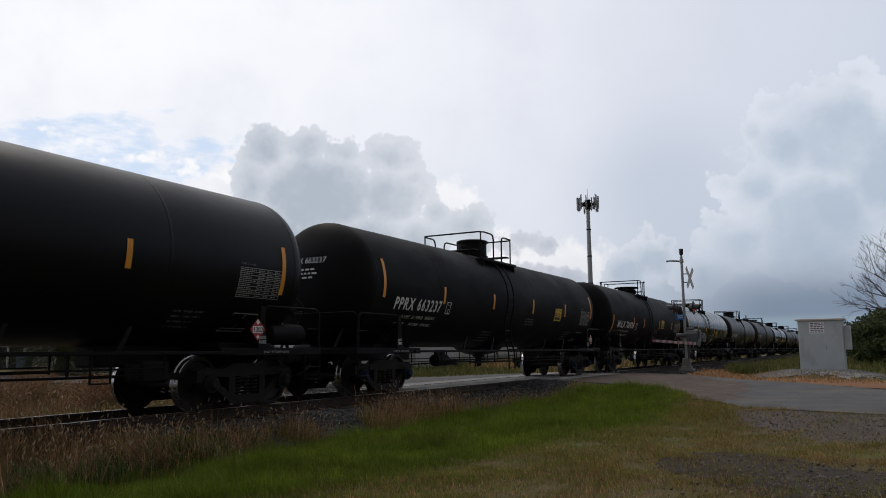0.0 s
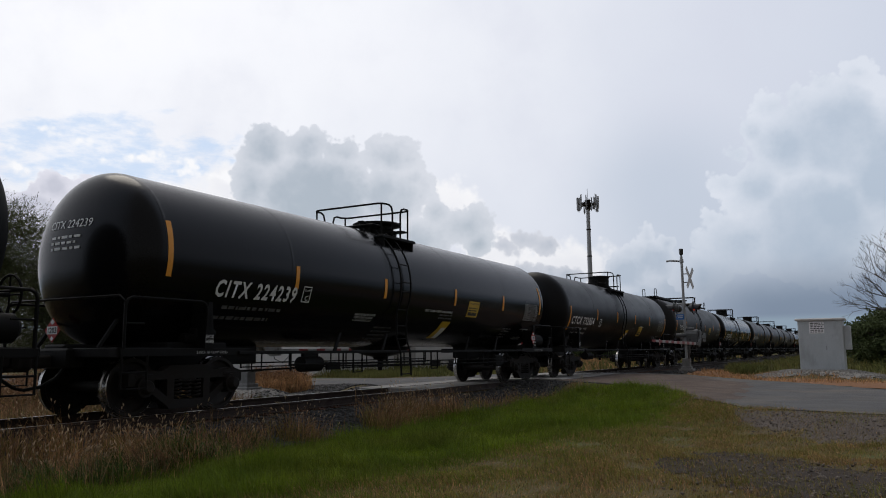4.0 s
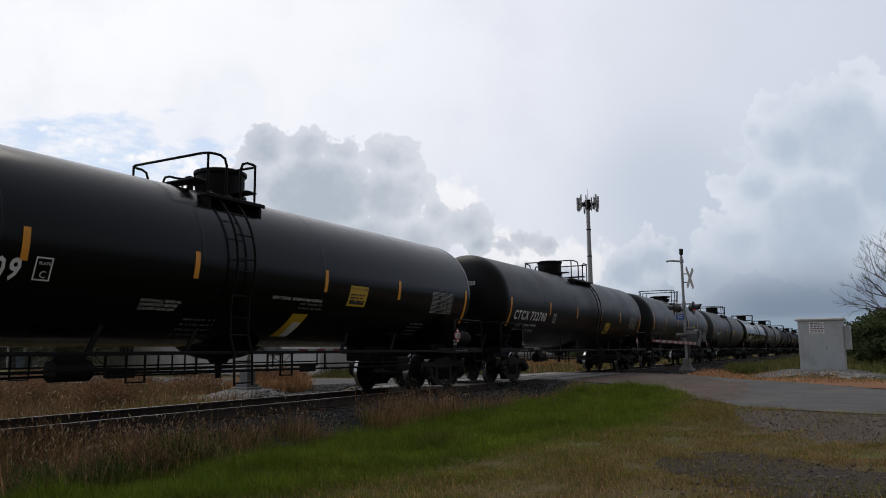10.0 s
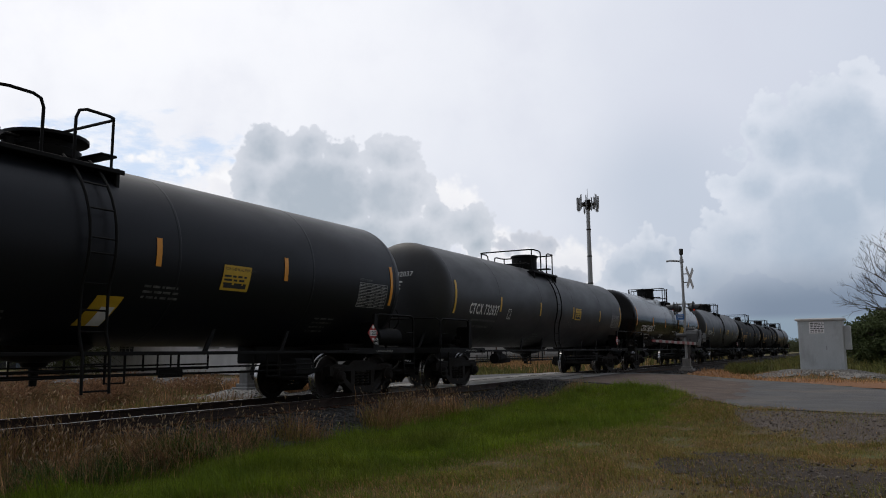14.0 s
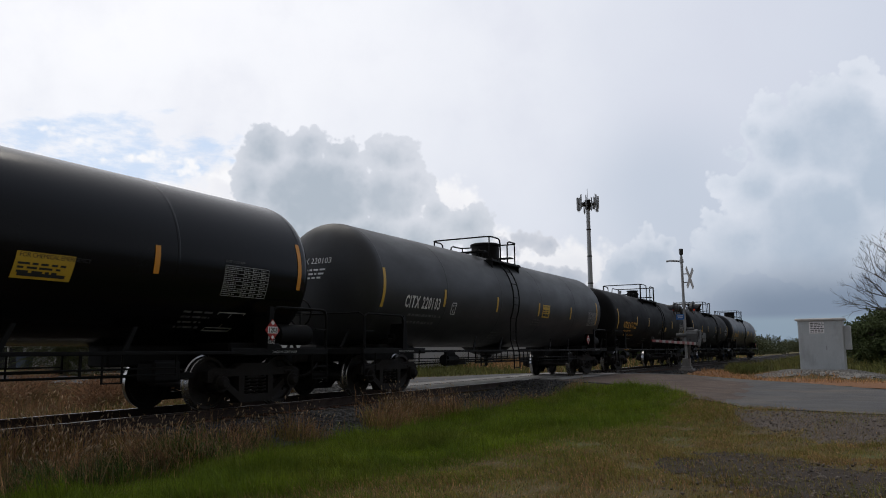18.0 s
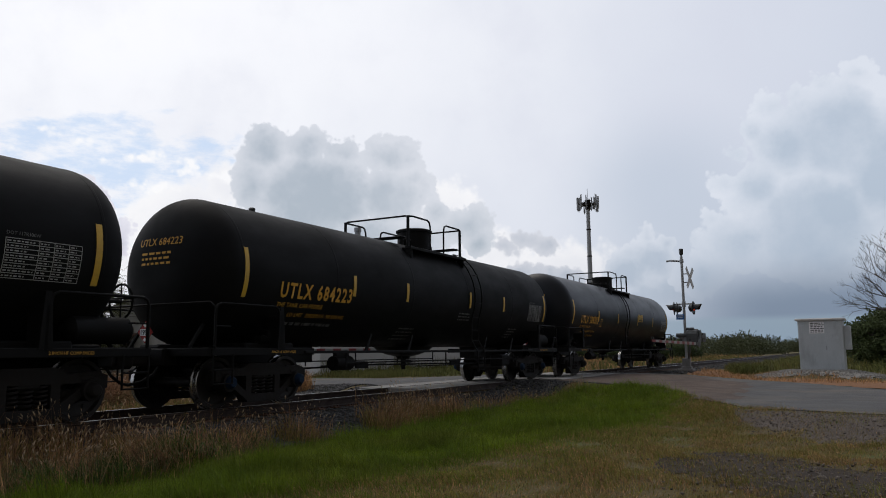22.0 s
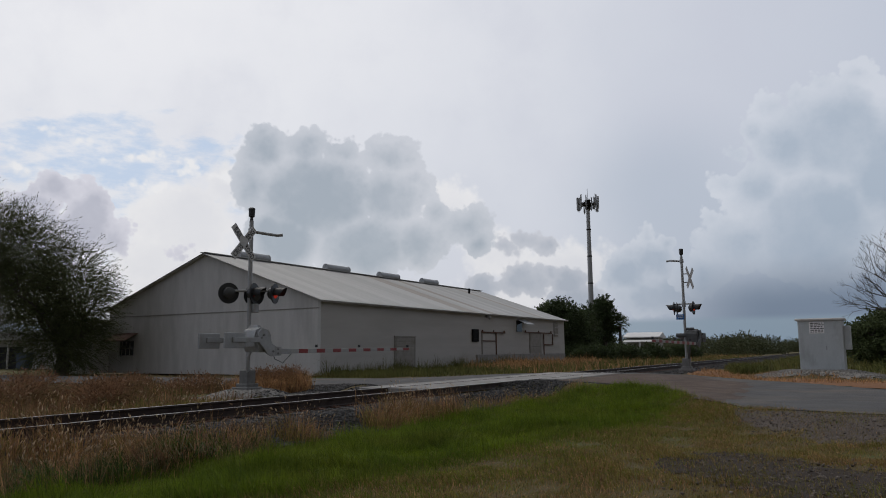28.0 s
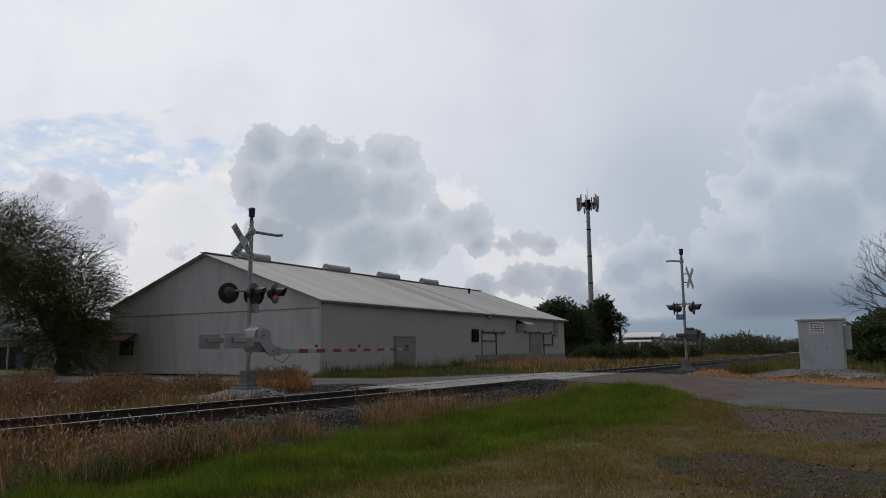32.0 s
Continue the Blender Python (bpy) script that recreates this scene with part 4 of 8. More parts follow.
def build_tower():
    root = thing("cell_tower", "tall grey monopole mast with a ring of panel antennas", "cell tower", (142.9, 45.7, -0.3))
    H = 30.5
    mast = part("mast", Shape().lathe([(0, 0.0), (0, 0.62), (10, 0.55), (10.02, 0.53), (20, 0.45), (20.02, 0.43), (H, 0.36), (H, 0.0)], "z", 12).mesh("mast", GALV, smooth=30), root, "tapered galvanised mast")
    for i in range(4):
        part("collar", Shape().lathe([(-0.12, 0.40), (-0.12, 0.58 - i * 0.04), (0.12, 0.58 - i * 0.04), (0.12, 0.40)], "z", 10).mesh("collar", CAST_STEEL), mast, at=(0, 0, 9 + i * 5.4))
    head = part("antenna_platform", Shape().lathe([(-0.25, 0.4), (-0.25, 1.2), (0.25, 1.2), (0.25, 0.4)], "z", 12).cyl((0, 0, -1.0), (0, 0, 0.9), 0.55, 10)
                .cyl((-2.1, 0, 0), (2.1, 0, 0), 0.09, 6).cyl((-1.05, -1.82, 0), (1.05, 1.82, 0), 0.09, 6).cyl((1.05, -1.82, 0), (-1.05, 1.82, 0), 0.09, 6)
                .cyl((-1.9, -1, 0.5), (1.9, -1, 0.5), 0.06, 6).cyl((-1.9, 1, 0.5), (1.9, 1, 0.5), 0.06, 6).mesh("antenna_platform", CAST_STEEL), root, at=(0, 0, H - 0.2))
    ant = Shape().box((0, 0, 0), (0.28, 0.2, 2.5), 0.05).cyl((-0.2, 0, -1.5), (-0.2, 0, 1.4), 0.05, 6).box((-0.32, 0, -0.9), (0.25, 0.3, 0.6), 0.03).mesh("antenna", GALV)
    for i in range(12):
        a = 2 * math.pi * (i + 0.3) / 12
        r = 2.1
        part("antenna", ant, head, at=Matrix.Translation((r * math.cos(a), r * math.sin(a), (0.3, -0.2, 0.5)[i % 3])) @ Matrix.Rotation(a, 4, "Z"))
    part("whip", Shape().cyl((0, 0, 0.5), (0, 0, 3.3), 0.04, 5).cyl((0.5, 0.3, 0.2), (0.5, 0.3, 1.6), 0.04, 5).mesh("whip", CAST_STEEL), head)




# ---- the train: loaded tank cars ----
TANK_BOTTOM = 1.08
TANK_Z, TANK_R = 2.49, 1.41


def on_tank(u, z, lift=0.012, side=-1):
    """A point on the tank's side at height z."""
    a = math.asin(max(-1.0, min(1.0, (z - TANK_Z) / TANK_R)))
    r = TANK_R + lift
    return (u, side * r * math.cos(a), TANK_Z + r * math.sin(a))


def bend(me, u0, z0, lift=0.014):
    """Lays flat lettering (x along, y up) on the near side of the tank: y is measured along the curved skin."""
    a0 = math.asin((z0 - TANK_Z) / TANK_R)
    for v in me.vertices:
        a = a0 + v.co.y / TANK_R
        r = TANK_R + lift
        v.co = Vector((u0 + v.co.x, -r * math.cos(a), TANK_Z + r * math.sin(a)))
    me.update()
    return me


def patch(u0, u1, z0, z1, material, name, lift=0.006, thick=0.004, skew=0.0):
    """A thin curved plate on the tank's near side, between two heights."""
    s = Shape()
    n = 6
    vs = []
    a0, a1 = (math.asin((z - TANK_Z) / TANK_R) for z in (z0, z1))
    for r in (TANK_R + lift, TANK_R + lift + thick):
        for i in range(n + 1):
            a = a0 + (a1 - a0) * i / n
            for u in (u0, u1):
                vs.append((u + skew * i / n, -r * math.cos(a), TANK_Z + r * math.sin(a)))
    m = 2 * (n + 1)
    fs = []
    for i in range(n):
        k = 2 * i
        fs += [(m + k, m + k + 1, m + k + 3, m + k + 2), (k, k + 2, k + 3, k + 1), (k, m + k, m + k + 2, k + 2), (k + 1, k + 3, m + k + 3, m + k + 1)]
    fs += [(0, 1, m + 1, m), (m - 2, 2 * m - 2, 2 * m - 1, m - 1)]
    s.add(vs, fs)
    return s.mesh(name, material, smooth=60)


def bars(u0, z0, rows, length, height, gap, material, name, seed=1, lift=0.006, skew=0.0):
    """Lines of writing too small to read, as broken bars, joined into one part."""
    rng = random.Random(seed)
    s = Shape()
    for r in range(rows):
        z = z0 - r * (height + gap)
        u = u0 + skew * r
        end = u0 + length * rng.uniform(0.7, 1.0)
        while u < end:
            w = min(rng.uniform(0.04, 0.2), max(0.03, end - u))
            p = [on_tank(u, z, lift), on_tank(u + w, z, lift), on_tank(u + w, z + height, lift), on_tank(u, z + height, lift)]
            s.add(p, [(0, 1, 2, 3)])
            u += w + rng.uniform(0.02, 0.05)
    return s.mesh(name, material)


def table(u0, z0, w, hgt, material, name):
    """A stencilled inspection table: ruled frame with broken lines of print."""
    s = Shape()
    rows, cols = 8, (0.0, 0.42, 0.62, 0.82, 1.0)
    t = 0.009

    def quad(a, b, c, d):
        s.add([on_tank(u0 + p[0] * w, z0 + p[1] * hgt, 0.006) for p in (a, b, c, d)], [(0, 1, 2, 3)])
    for r in range(rows + 1):
        y = r / rows
        quad((0, y), (1, y), (1, y + t / hgt), (0, y + t / hgt))
    for c in cols:
        for r in range(rows):
            quad((c, r / rows), (c + t / w, r / rows), (c + t / w, (r + 1) / rows), (c, (r + 1) / rows))
    rng = random.Random(7)
    for r in range(rows):
        for k in range(4):
            a, b = cols[k] + 0.02, cols[k + 1] - 0.02
            m = a + (b - a) * rng.uniform(0.6, 1.0)
            y = (r + 0.42) / rows
            x = a
            while x < m:
                e = min(m, x + rng.uniform(0.02, 0.06))
                quad((x, y), (e, y), (e, y + 0.26 / rows), (x, y + 0.26 / rows))
                x = e + 0.018
    return s.mesh(name, material)


def wheelset_mesh():
    s = Shape()
    s.cyl((0, -0.98, 0), (0, 0.98, 0), 0.085, 14)
    for side in (-1, 1):
        k = side
        prof = [(0.62, 0.0), (0.62, 0.15), (0.70, 0.17), (0.725, 0.37), (0.69, 0.40), (0.69, 0.483), (0.722, 0.478), (0.735, 0.457), (0.815, 0.450), (0.825, 0.44), (0.825, 0.385), (0.775, 0.36), (0.755, 0.19), (0.80, 0.16), (0.86, 0.15), (0.86, 0.0)]
        first = len(s.f)
        s.lathe([(k * a, r) for a, r in prof], "y", 36)
        for j in range(36 * 5, 36 * 9):
            s.mi[first + j] = 1
        s.cur = 0
        # cast ring of small holes marks the wheel's turn
        for j in range(3):
            a = j * 2.094
            s.cyl((0.27 * math.cos(a), k * 0.76, 0.27 * math.sin(a)), (0.27 * math.cos(a), k * 0.785, 0.27 * math.sin(a)), 0.035, 8)
    return s.mesh("wheelset", WHEEL_STEEL, TREAD_STEEL, smooth=35)


def side_frame_mesh():
    """The cast side frame of a truck, with two windows and a spring opening."""
    s = Shape()
    top = [(-1.16, 0.12), (-1.16, 0.30), (-0.98, 0.36), (-0.55, 0.33), (-0.36, 0.42), (0.36, 0.42), (0.55, 0.33), (0.98, 0.36), (1.16, 0.30), (1.16, 0.12), (0.98, 0.10), (0.80, 0.20), (-0.80, 0.20), (-0.98, 0.10)]
    put = lambda u, w, d: (u, d - 0.09, w + 0.36)
    s.prism(top, 0.18, put)
    for k in (-1, 1):
        s.prism([(k * 0.86, 0.22), (k * 0.98, 0.16), (k * 0.42, -0.22), (k * 0.30, -0.16)], 0.15, put)
        s.prism([(k * 0.30, 0.40), (k * 0.44, 0.36), (k * 0.44, -0.2), (k * 0.30, -0.2)], 0.17, put)
        s.cyl((k * 0.89, -0.16, 0.457), (k * 0.89, 0.10, 0.457), 0.155, 16)
        s.box((k * 0.89, 0, 0.62), (0.34, 0.2, 0.08), 0.02)
    s.prism([(-0.46, -0.12), (0.46, -0.12), (0.40, -0.26), (-0.40, -0.26)], 0.22, put)
    return s.mesh("side_frame", CAST_STEEL, smooth=35)


def spring_mesh():
    s = Shape()
    for u in (-0.2, 0.0, 0.2):
        pts = [(u + 0.085 * math.cos(t * 0.7), 0.085 * math.sin(t * 0.7), 0.25 + t * 0.0066) for t in range(46)]
        s.tube(pts, 0.017, 5)
    return s.mesh("spring", CAST_STEEL, smooth=50)


def add_truck(car, x, caps):
    t = part("truck", shared("bolster", lambda: Shape().box((0, 0, 0.58), (0.36, 2.15, 0.2), 0.04).box((0, 0, 0.72), (0.5, 0.5, 0.14), 0.04)
             .box((-0.62, 0, 0.42), (0.14, 1.9, 0.12), 0.02).box((0.62, 0, 0.42), (0.14, 1.9, 0.12), 0.02).mesh("bolster", CAST_STEEL)), car, "black two-axle freight truck", at=(x, 0, 0))
    sets = []
    for side in (-1, 1):
        part("side_frame", shared("side_frame", side_frame_mesh), t, at=(0, side * 1.0, 0))
        part("spring", shared("spring", spring_mesh), t, at=(0, side * 1.0, 0))
        for k in (-1, 1):
            part("bearing_cap", shared("cap" + caps, lambda: Shape().lathe([(0, 0.0), (0, 0.07), (0.03, 0.10), (0.09, 0.115), (0.09, 0)], "y", 14).mesh("bearing_cap", CAP_BLUE if caps == "blue" else CAST_STEEL, smooth=40)),
                 t, "blue bearing cap" if caps == "blue" else "", at=pose(k * 0.89, side * 1.25, 0.457, 0, 0, 0 if side < 0 else 180))
    for k in (-1, 1):
        sets.append(part("wheelset", shared("wheelset", wheelset_mesh), t, "dark wheels with bright treads", at=(k * 0.89, 0, 0.457)))
        part("brake_beam", shared("brake_beam", lambda: Shape().box((0, 0, 0), (0.1, 1.5, 0.1), 0.02).box((0.05, -0.75, 0), (0.1, 0.14, 0.34), 0.03).box((0.05, 0.75, 0), (0.1, 0.14, 0.34), 0.03).mesh("brake_beam", CAST_STEEL)), t, at=pose(k * 0.33, 0, 0.42, 0, 0, 0 if k > 0 else 180))
    return sets


def head_fullness():
    """The older, slimmer tanks have flatter heads."""
    return 0.68 if TANK_R < 1.36 else 0.86


def tank_mesh(L, material, seams):
    half = L / 2 - 1.35
    dome = 0.66
    fullness = head_fullness()
    prof = [(-half - dome, 0.0)]
    for i in range(1, 18):
        a = i / 18 * math.pi / 2
        prof.append((-half - dome * math.cos(a), TANK_R * math.sin(a) ** fullness))
    prof.append((-half, TANK_R))
    for u in seams:
        prof += [(u - 0.028, TANK_R), (u - 0.018, TANK_R + 0.003), (u + 0.018, TANK_R + 0.003), (u + 0.028, TANK_R)]
    prof.append((half, TANK_R))
    for i in range(17, 0, -1):
        a = i / 18 * math.pi / 2
        prof.append((half + dome * math.cos(a), TANK_R * math.sin(a) ** fullness))
    prof.append((half + dome, 0.0))
    return Shape().lathe(prof, "x", 72, (0, 0, TANK_Z)).mesh("tank", material, smooth=14)


def hoop(x0, x1, y, z0, z1):
    """A bent pipe: up at x0, along at z1, down at x1."""
    c = 0.12 if x1 > x0 else -0.12
    return [(x0, y, z0), (x0, y, z1 - 0.12), (x0 + c * 0.3, y, z1 - 0.035), (x0 + c, y, z1), (x1 - c, y, z1), (x1 - c * 0.3, y, z1 - 0.035), (x1, y, z1 - 0.12), (x1, y, z0)]


def add_top(car, d0, d1, zt, manway, ladder_x, round_man=True, boxy=False, small=False):
    """The loading platform: grating, rails, protective housing, valves."""
    zf = TANK_Z + TANK_R - 0.26
    pl = part("top_platform", shared(("plat", d0, d1, TANK_R), lambda: Shape().box(((d0 + d1) / 2, -0.95, zf), (d1 - d0 + 0.1, 0.3, 0.05), 0.01).box(((d0 + d1) / 2, 0.95, zf), (d1 - d0 + 0.1, 0.3, 0.05), 0.01)
              .box((d0, 0, zf + 0.29), (0.28, 1.7, 0.04), 0.01).box((d1, 0, zf + 0.29), (0.28, 1.7, 0.04), 0.01)
              .box(((d0 + d1) / 2, -1.09, zf), (d1 - d0 + 0.2, 0.03, 0.07), 0.008)
              .box((d0, -0.98, zf - 0.1), (0.07, 0.2, 0.3), 0.01).box((d1, -0.98, zf - 0.1), (0.07, 0.2, 0.3), 0.01).mesh("top_platform", FRAME_BLACK)), car, "black walkway round the manway")
    m0, m1 = d0 + 0.38 * (d1 - d0), d1 - 0.38 * (d1 - d0) - 0.1
    c = 0.16
    for a, b in ((d0, m0 - 0.05), (d1, m1 + 0.1)):
        k = c if b > a else -c
        near = [(b, -1.02, zf), (b, -1.02, zt - c), (b - k * 0.3, -1.02, zt - 0.04), (b - k, -1.02, zt), (a + k, -1.02, zt), (a + k * 0.3, -1.02 + c * 0.3, zt), (a, -1.02 + c, zt)]
        part("safety_rail", Shape().tube(near + [(x, -y, z) for x, y, z in near[::-1]], 0.024, 7).mesh("safety_rail", FRAME_BLACK, smooth=60), pl)
        for y in (-0.96, 0.96):
            part("corner_post", Shape().cyl((a + k * 0.25, y, zf), (a + k * 0.25, y, zt), 0.022, 7).mesh("corner_post", FRAME_BLACK, smooth=60) if not boxy
                 else Shape().box((a, y, (zf + zt) / 2), (0.06, 0.06, zt - zf), 0.006).mesh("corner_post", FRAME_BLACK), pl)
    zb = TANK_Z + TANK_R - 0.03
    if small:
        part("valve_housing", shared("boxman", lambda: Shape().lathe([(0, 0.0), (0, 0.3), (0.3, 0.3), (0.3, 0.27), (0.36, 0.27), (0.38, 0.3), (0.42, 0.3), (0.42, 0.0)], "z", 20).box((0.5, 0.0, 0.14), (0.34, 0.3, 0.22), 0.03).mesh("valve_housing", FRAME_BLACK, smooth=35)), car, "small black valve housing", at=(manway, 0, zb))
    elif round_man:
        part("valve_housing", shared("manway", lambda: Shape().lathe([(0, 0.0), (0, 0.5), (0.06, 0.5), (0.06, 0.46), (0.46, 0.46), (0.47, 0.5), (0.53, 0.5), (0.56, 0.43), (0.56, 0.0)], "z", 24)
             .tube([(-0.1, -0.1, 0.5), (-0.1, -0.1, 0.56), (0.12, -0.1, 0.56), (0.12, -0.1, 0.5)], 0.012, 5).mesh("valve_housing", FRAME_BLACK, smooth=35)), car, "black round valve housing", at=(manway, 0, zb))
    else:
        part("valve_housing", shared("lowman", lambda: Shape().lathe([(0, 0.0), (0, 0.5), (0.12, 0.52), (0.16, 0.42), (0.24, 0.42), (0.27, 0.62), (0.32, 0.62), (0.34, 0.5), (0.34, 0.0)], "z", 24).mesh("valve_housing", FRAME_BLACK, smooth=35)), car, "flared black valve housing", at=(manway, 0, zb))
    for dx, r, hh in ((-0.62, 0.09, 0.2), (-0.85, 0.06, 0.26)):
        part("valve", Shape().cyl((0, 0, 0), (0, 0, hh), r, 12).cyl((0, 0, hh * 0.6), (0.14, 0, hh * 0.6), r * 0.6, 8).box((0, 0, hh), (r * 2.4, r * 2.4, 0.04), 0.01).mesh("valve", FRAME_BLACK, smooth=40), car, at=(manway + dx, -0.12, zb))
    return zf


def add_ladder(car, x, w=0.42):
    """The side ladder, bent round the tank and hanging below the sill."""
    angs = [math.radians(a) for a in range(58, -62, -8)]
    path = [((TANK_R + 0.11) * math.cos(a), TANK_Z + (TANK_R + 0.11) * math.sin(a)) for a in angs]
    path = [(max(p[0], TANK_R - 0.02) if p[1] < TANK_Z else p[0], p[1]) for p in path] + [(1.5, 0.95), (1.52, 0.42)]
    l = part("ladder", Shape().tube([(x - w / 2, -p, z) for p, z in path], 0.022, 6).mesh("ladder", FRAME_BLACK, smooth=60), car, "black side ladder")
    part("stile", Shape().tube([(x + w / 2, -p, z) for p, z in path], 0.022, 6).mesh("stile", FRAME_BLACK, smooth=60), l)
    rung = shared(("rung", w), lambda: Shape().cyl((-w / 2, 0, 0), (w / 2, 0, 0), 0.014, 6).mesh("rung", FRAME_BLACK))
    z = 0.46
    while z < TANK_Z + 1.3:
        best = min(range(len(path)), key=lambda i: abs(path[i][1] - z))
        if z > TANK_Z + 1.2:
            y = path[0][0]
        else:
            i = best
            y = path[i][0]
        part("rung", rung, l, at=(x, -y, path[best][1] if z > 1.0 else z))
        z += 0.36


def add_end(car, L, sign, wheel):
    """Stub sill, coupler, end platform, steps and rails; sign is the end's direction."""
    e = sign * L / 2
    w = lambda d: e - sign * d
    sill = part("stub_sill", shared(("sill", L, sign), lambda: Shape().box((w(2.6), 0, 0.93), (4.1, 0.5, 0.36), 0.03).box((w(0.62), 0, 0.90), (0.3, 0.9, 0.3), 0.03)
                .box((w(2.3), 0, 1.06), (1.3, 2.3, 0.16), 0.03).mesh("stub_sill", FRAME_BLACK)), car, "black stub sill")
    part("coupler", shared(("coupler", sign), lambda: Shape().box((-sign * 0.45, 0, 0.86), (0.75, 0.16, 0.18), 0.03).box((sign * 0.02, -0.05, 0.86), (0.26, 0.28, 0.3), 0.06).box((sign * 0.1, 0.14, 0.86), (0.2, 0.1, 0.28), 0.04)
         .mesh("coupler", CAST_STEEL)), car, at=(e, 0, 0))
    part("air_hose", shared(("hose", sign), lambda: Shape().tube([(-sign * 0.55, -0.32, 0.8), (-sign * 0.4, -0.32, 0.62), (-sign * 0.2, -0.28, 0.5), (0, -0.2, 0.46)], 0.025, 6).mesh("air_hose", FRAME_BLACK, smooth=60)), car, at=(e, 0, 0))
    part("end_platform", shared(("endplat", L, sign), lambda: Shape().box((w(1.05), 0, 1.02), (0.95, 2.85, 0.06), 0.01).box((w(0.6), 0, 0.98), (0.06, 2.85, 0.14), 0.01).box((w(1.9), -1.42, 0.98), (2.6, 0.05, 0.13), 0.01)
         .box((w(1.9), 1.42, 0.98), (2.6, 0.05, 0.13), 0.01).mesh("end_platform", FRAME_BLACK)), car, "black end platform")
    for side in (-1, 1):
        y = side * 1.44
        part("step", shared(("step", sign), lambda: Shape().tube([(-0.22, 0, 0), (-0.22, 0, -0.48), (0.22, 0, -0.48), (0.22, 0, 0)], 0.02, 6).tube([(-0.22, 0, -0.25), (0.22, 0, -0.25)], 0.016, 6).mesh("step", FRAME_BLACK)), car, at=(w(0.85), y, 0.94))
        part("end_rail", shared(("erail", sign, side), lambda: Shape().tube(hoop(-sign * 0.66, -sign * 2.2, 0, 1.03, 1.78), 0.022, 7).tube([(-sign * 0.66, 0, 1.4), (-sign * 1.0, 0, 1.4)], 0.014, 6).mesh("end_rail", FRAME_BLACK, smooth=60)), car, at=(e, y, 0))
        # bolster saddle brace with the jacking note
        part("jacking_brace", shared(("jack", sign, side), lambda: Shape().prism([(-0.10, 1.02), (0.10, 1.02), (0.045, 1.78), (-0.045, 1.78)], 0.06, lambda u, v, d: (u, -d * side, v)).prism([(-0.02, 1.02), (0.02, 1.02), (0.02, 1.6), (-0.02, 1.6)], 0.4, lambda u, v, d: (u, -side * d, v)).mesh("jacking_brace", FRAME_BLACK)), car, at=(w(2.25), side * 1.46, 0))
    part("cross_rail", shared(("xrail", sign), lambda: Shape().tube([(-sign * 0.66, -1.42, 1.03), (-sign * 0.66, -1.42, 1.72), (-sign * 0.66, -1.3, 1.8), (-sign * 0.66, 1.3, 1.8), (-sign * 0.66, 1.42, 1.72), (-sign * 0.66, 1.42, 1.03)], 0.02, 6).mesh("cross_rail", FRAME_BLACK, smooth=60)), car, at=(e, 0, 0))
    for y in (-0.75, 0.75):
        part("saddle_brace", shared(("sbr", sign, y), lambda: Shape().tube([(0, 0, 1.05), (-sign * 0.5, 0, 1.75)], 0.035, 6).mesh("saddle_brace", FRAME_BLACK)), car, at=(w(0.75), y, 0))
    if wheel:
        part("air_reservoir", shared("reservoir", lambda: Shape().lathe([(-0.55, 0), (-0.53, 0.12), (-0.45, 0.2), (0.45, 0.2), (0.53, 0.12), (0.55, 0)], "x", 18).mesh("air_reservoir", FRAME_BLACK, smooth=40)), car, "black air reservoir", at=(w(1.15), -0.95, 1.3))
        hw = [(0, 0.27 * math.cos(i * 0.3927), 0.27 * math.sin(i * 0.3927)) for i in range(17)]
        part("hand_wheel", shared(("hw", sign), lambda: Shape().tube(hw, 0.018, 6).tube([(0, 0.27, 0), (0, -0.27, 0)], 0.012, 5).tube([(0, 0, 0.27), (0, 0, -0.27)], 0.012, 5).cyl((0, 0, 0), (-sign * 0.25, 0, 0), 0.03, 8).mesh("hand_wheel", FRAME_BLACK)), car, "brake hand wheel", at=(w(0.62), -0.75, 1.75))
    else:
        part("brake_valve", shared("brakevalve", lambda: Shape().box((0, 0, 0), (0.3, 0.25, 0.3), 0.05).cyl((-0.35, 0, -0.05), (0.0, 0, -0.05), 0.09, 10).cyl((0.1, 0, 0.05), (0.32, 0, 0.05), 0.07, 10).mesh("brake_valve", FRAME_BLACK, smooth=40)), car, at=(w(2.35), -1.1, 1.24))


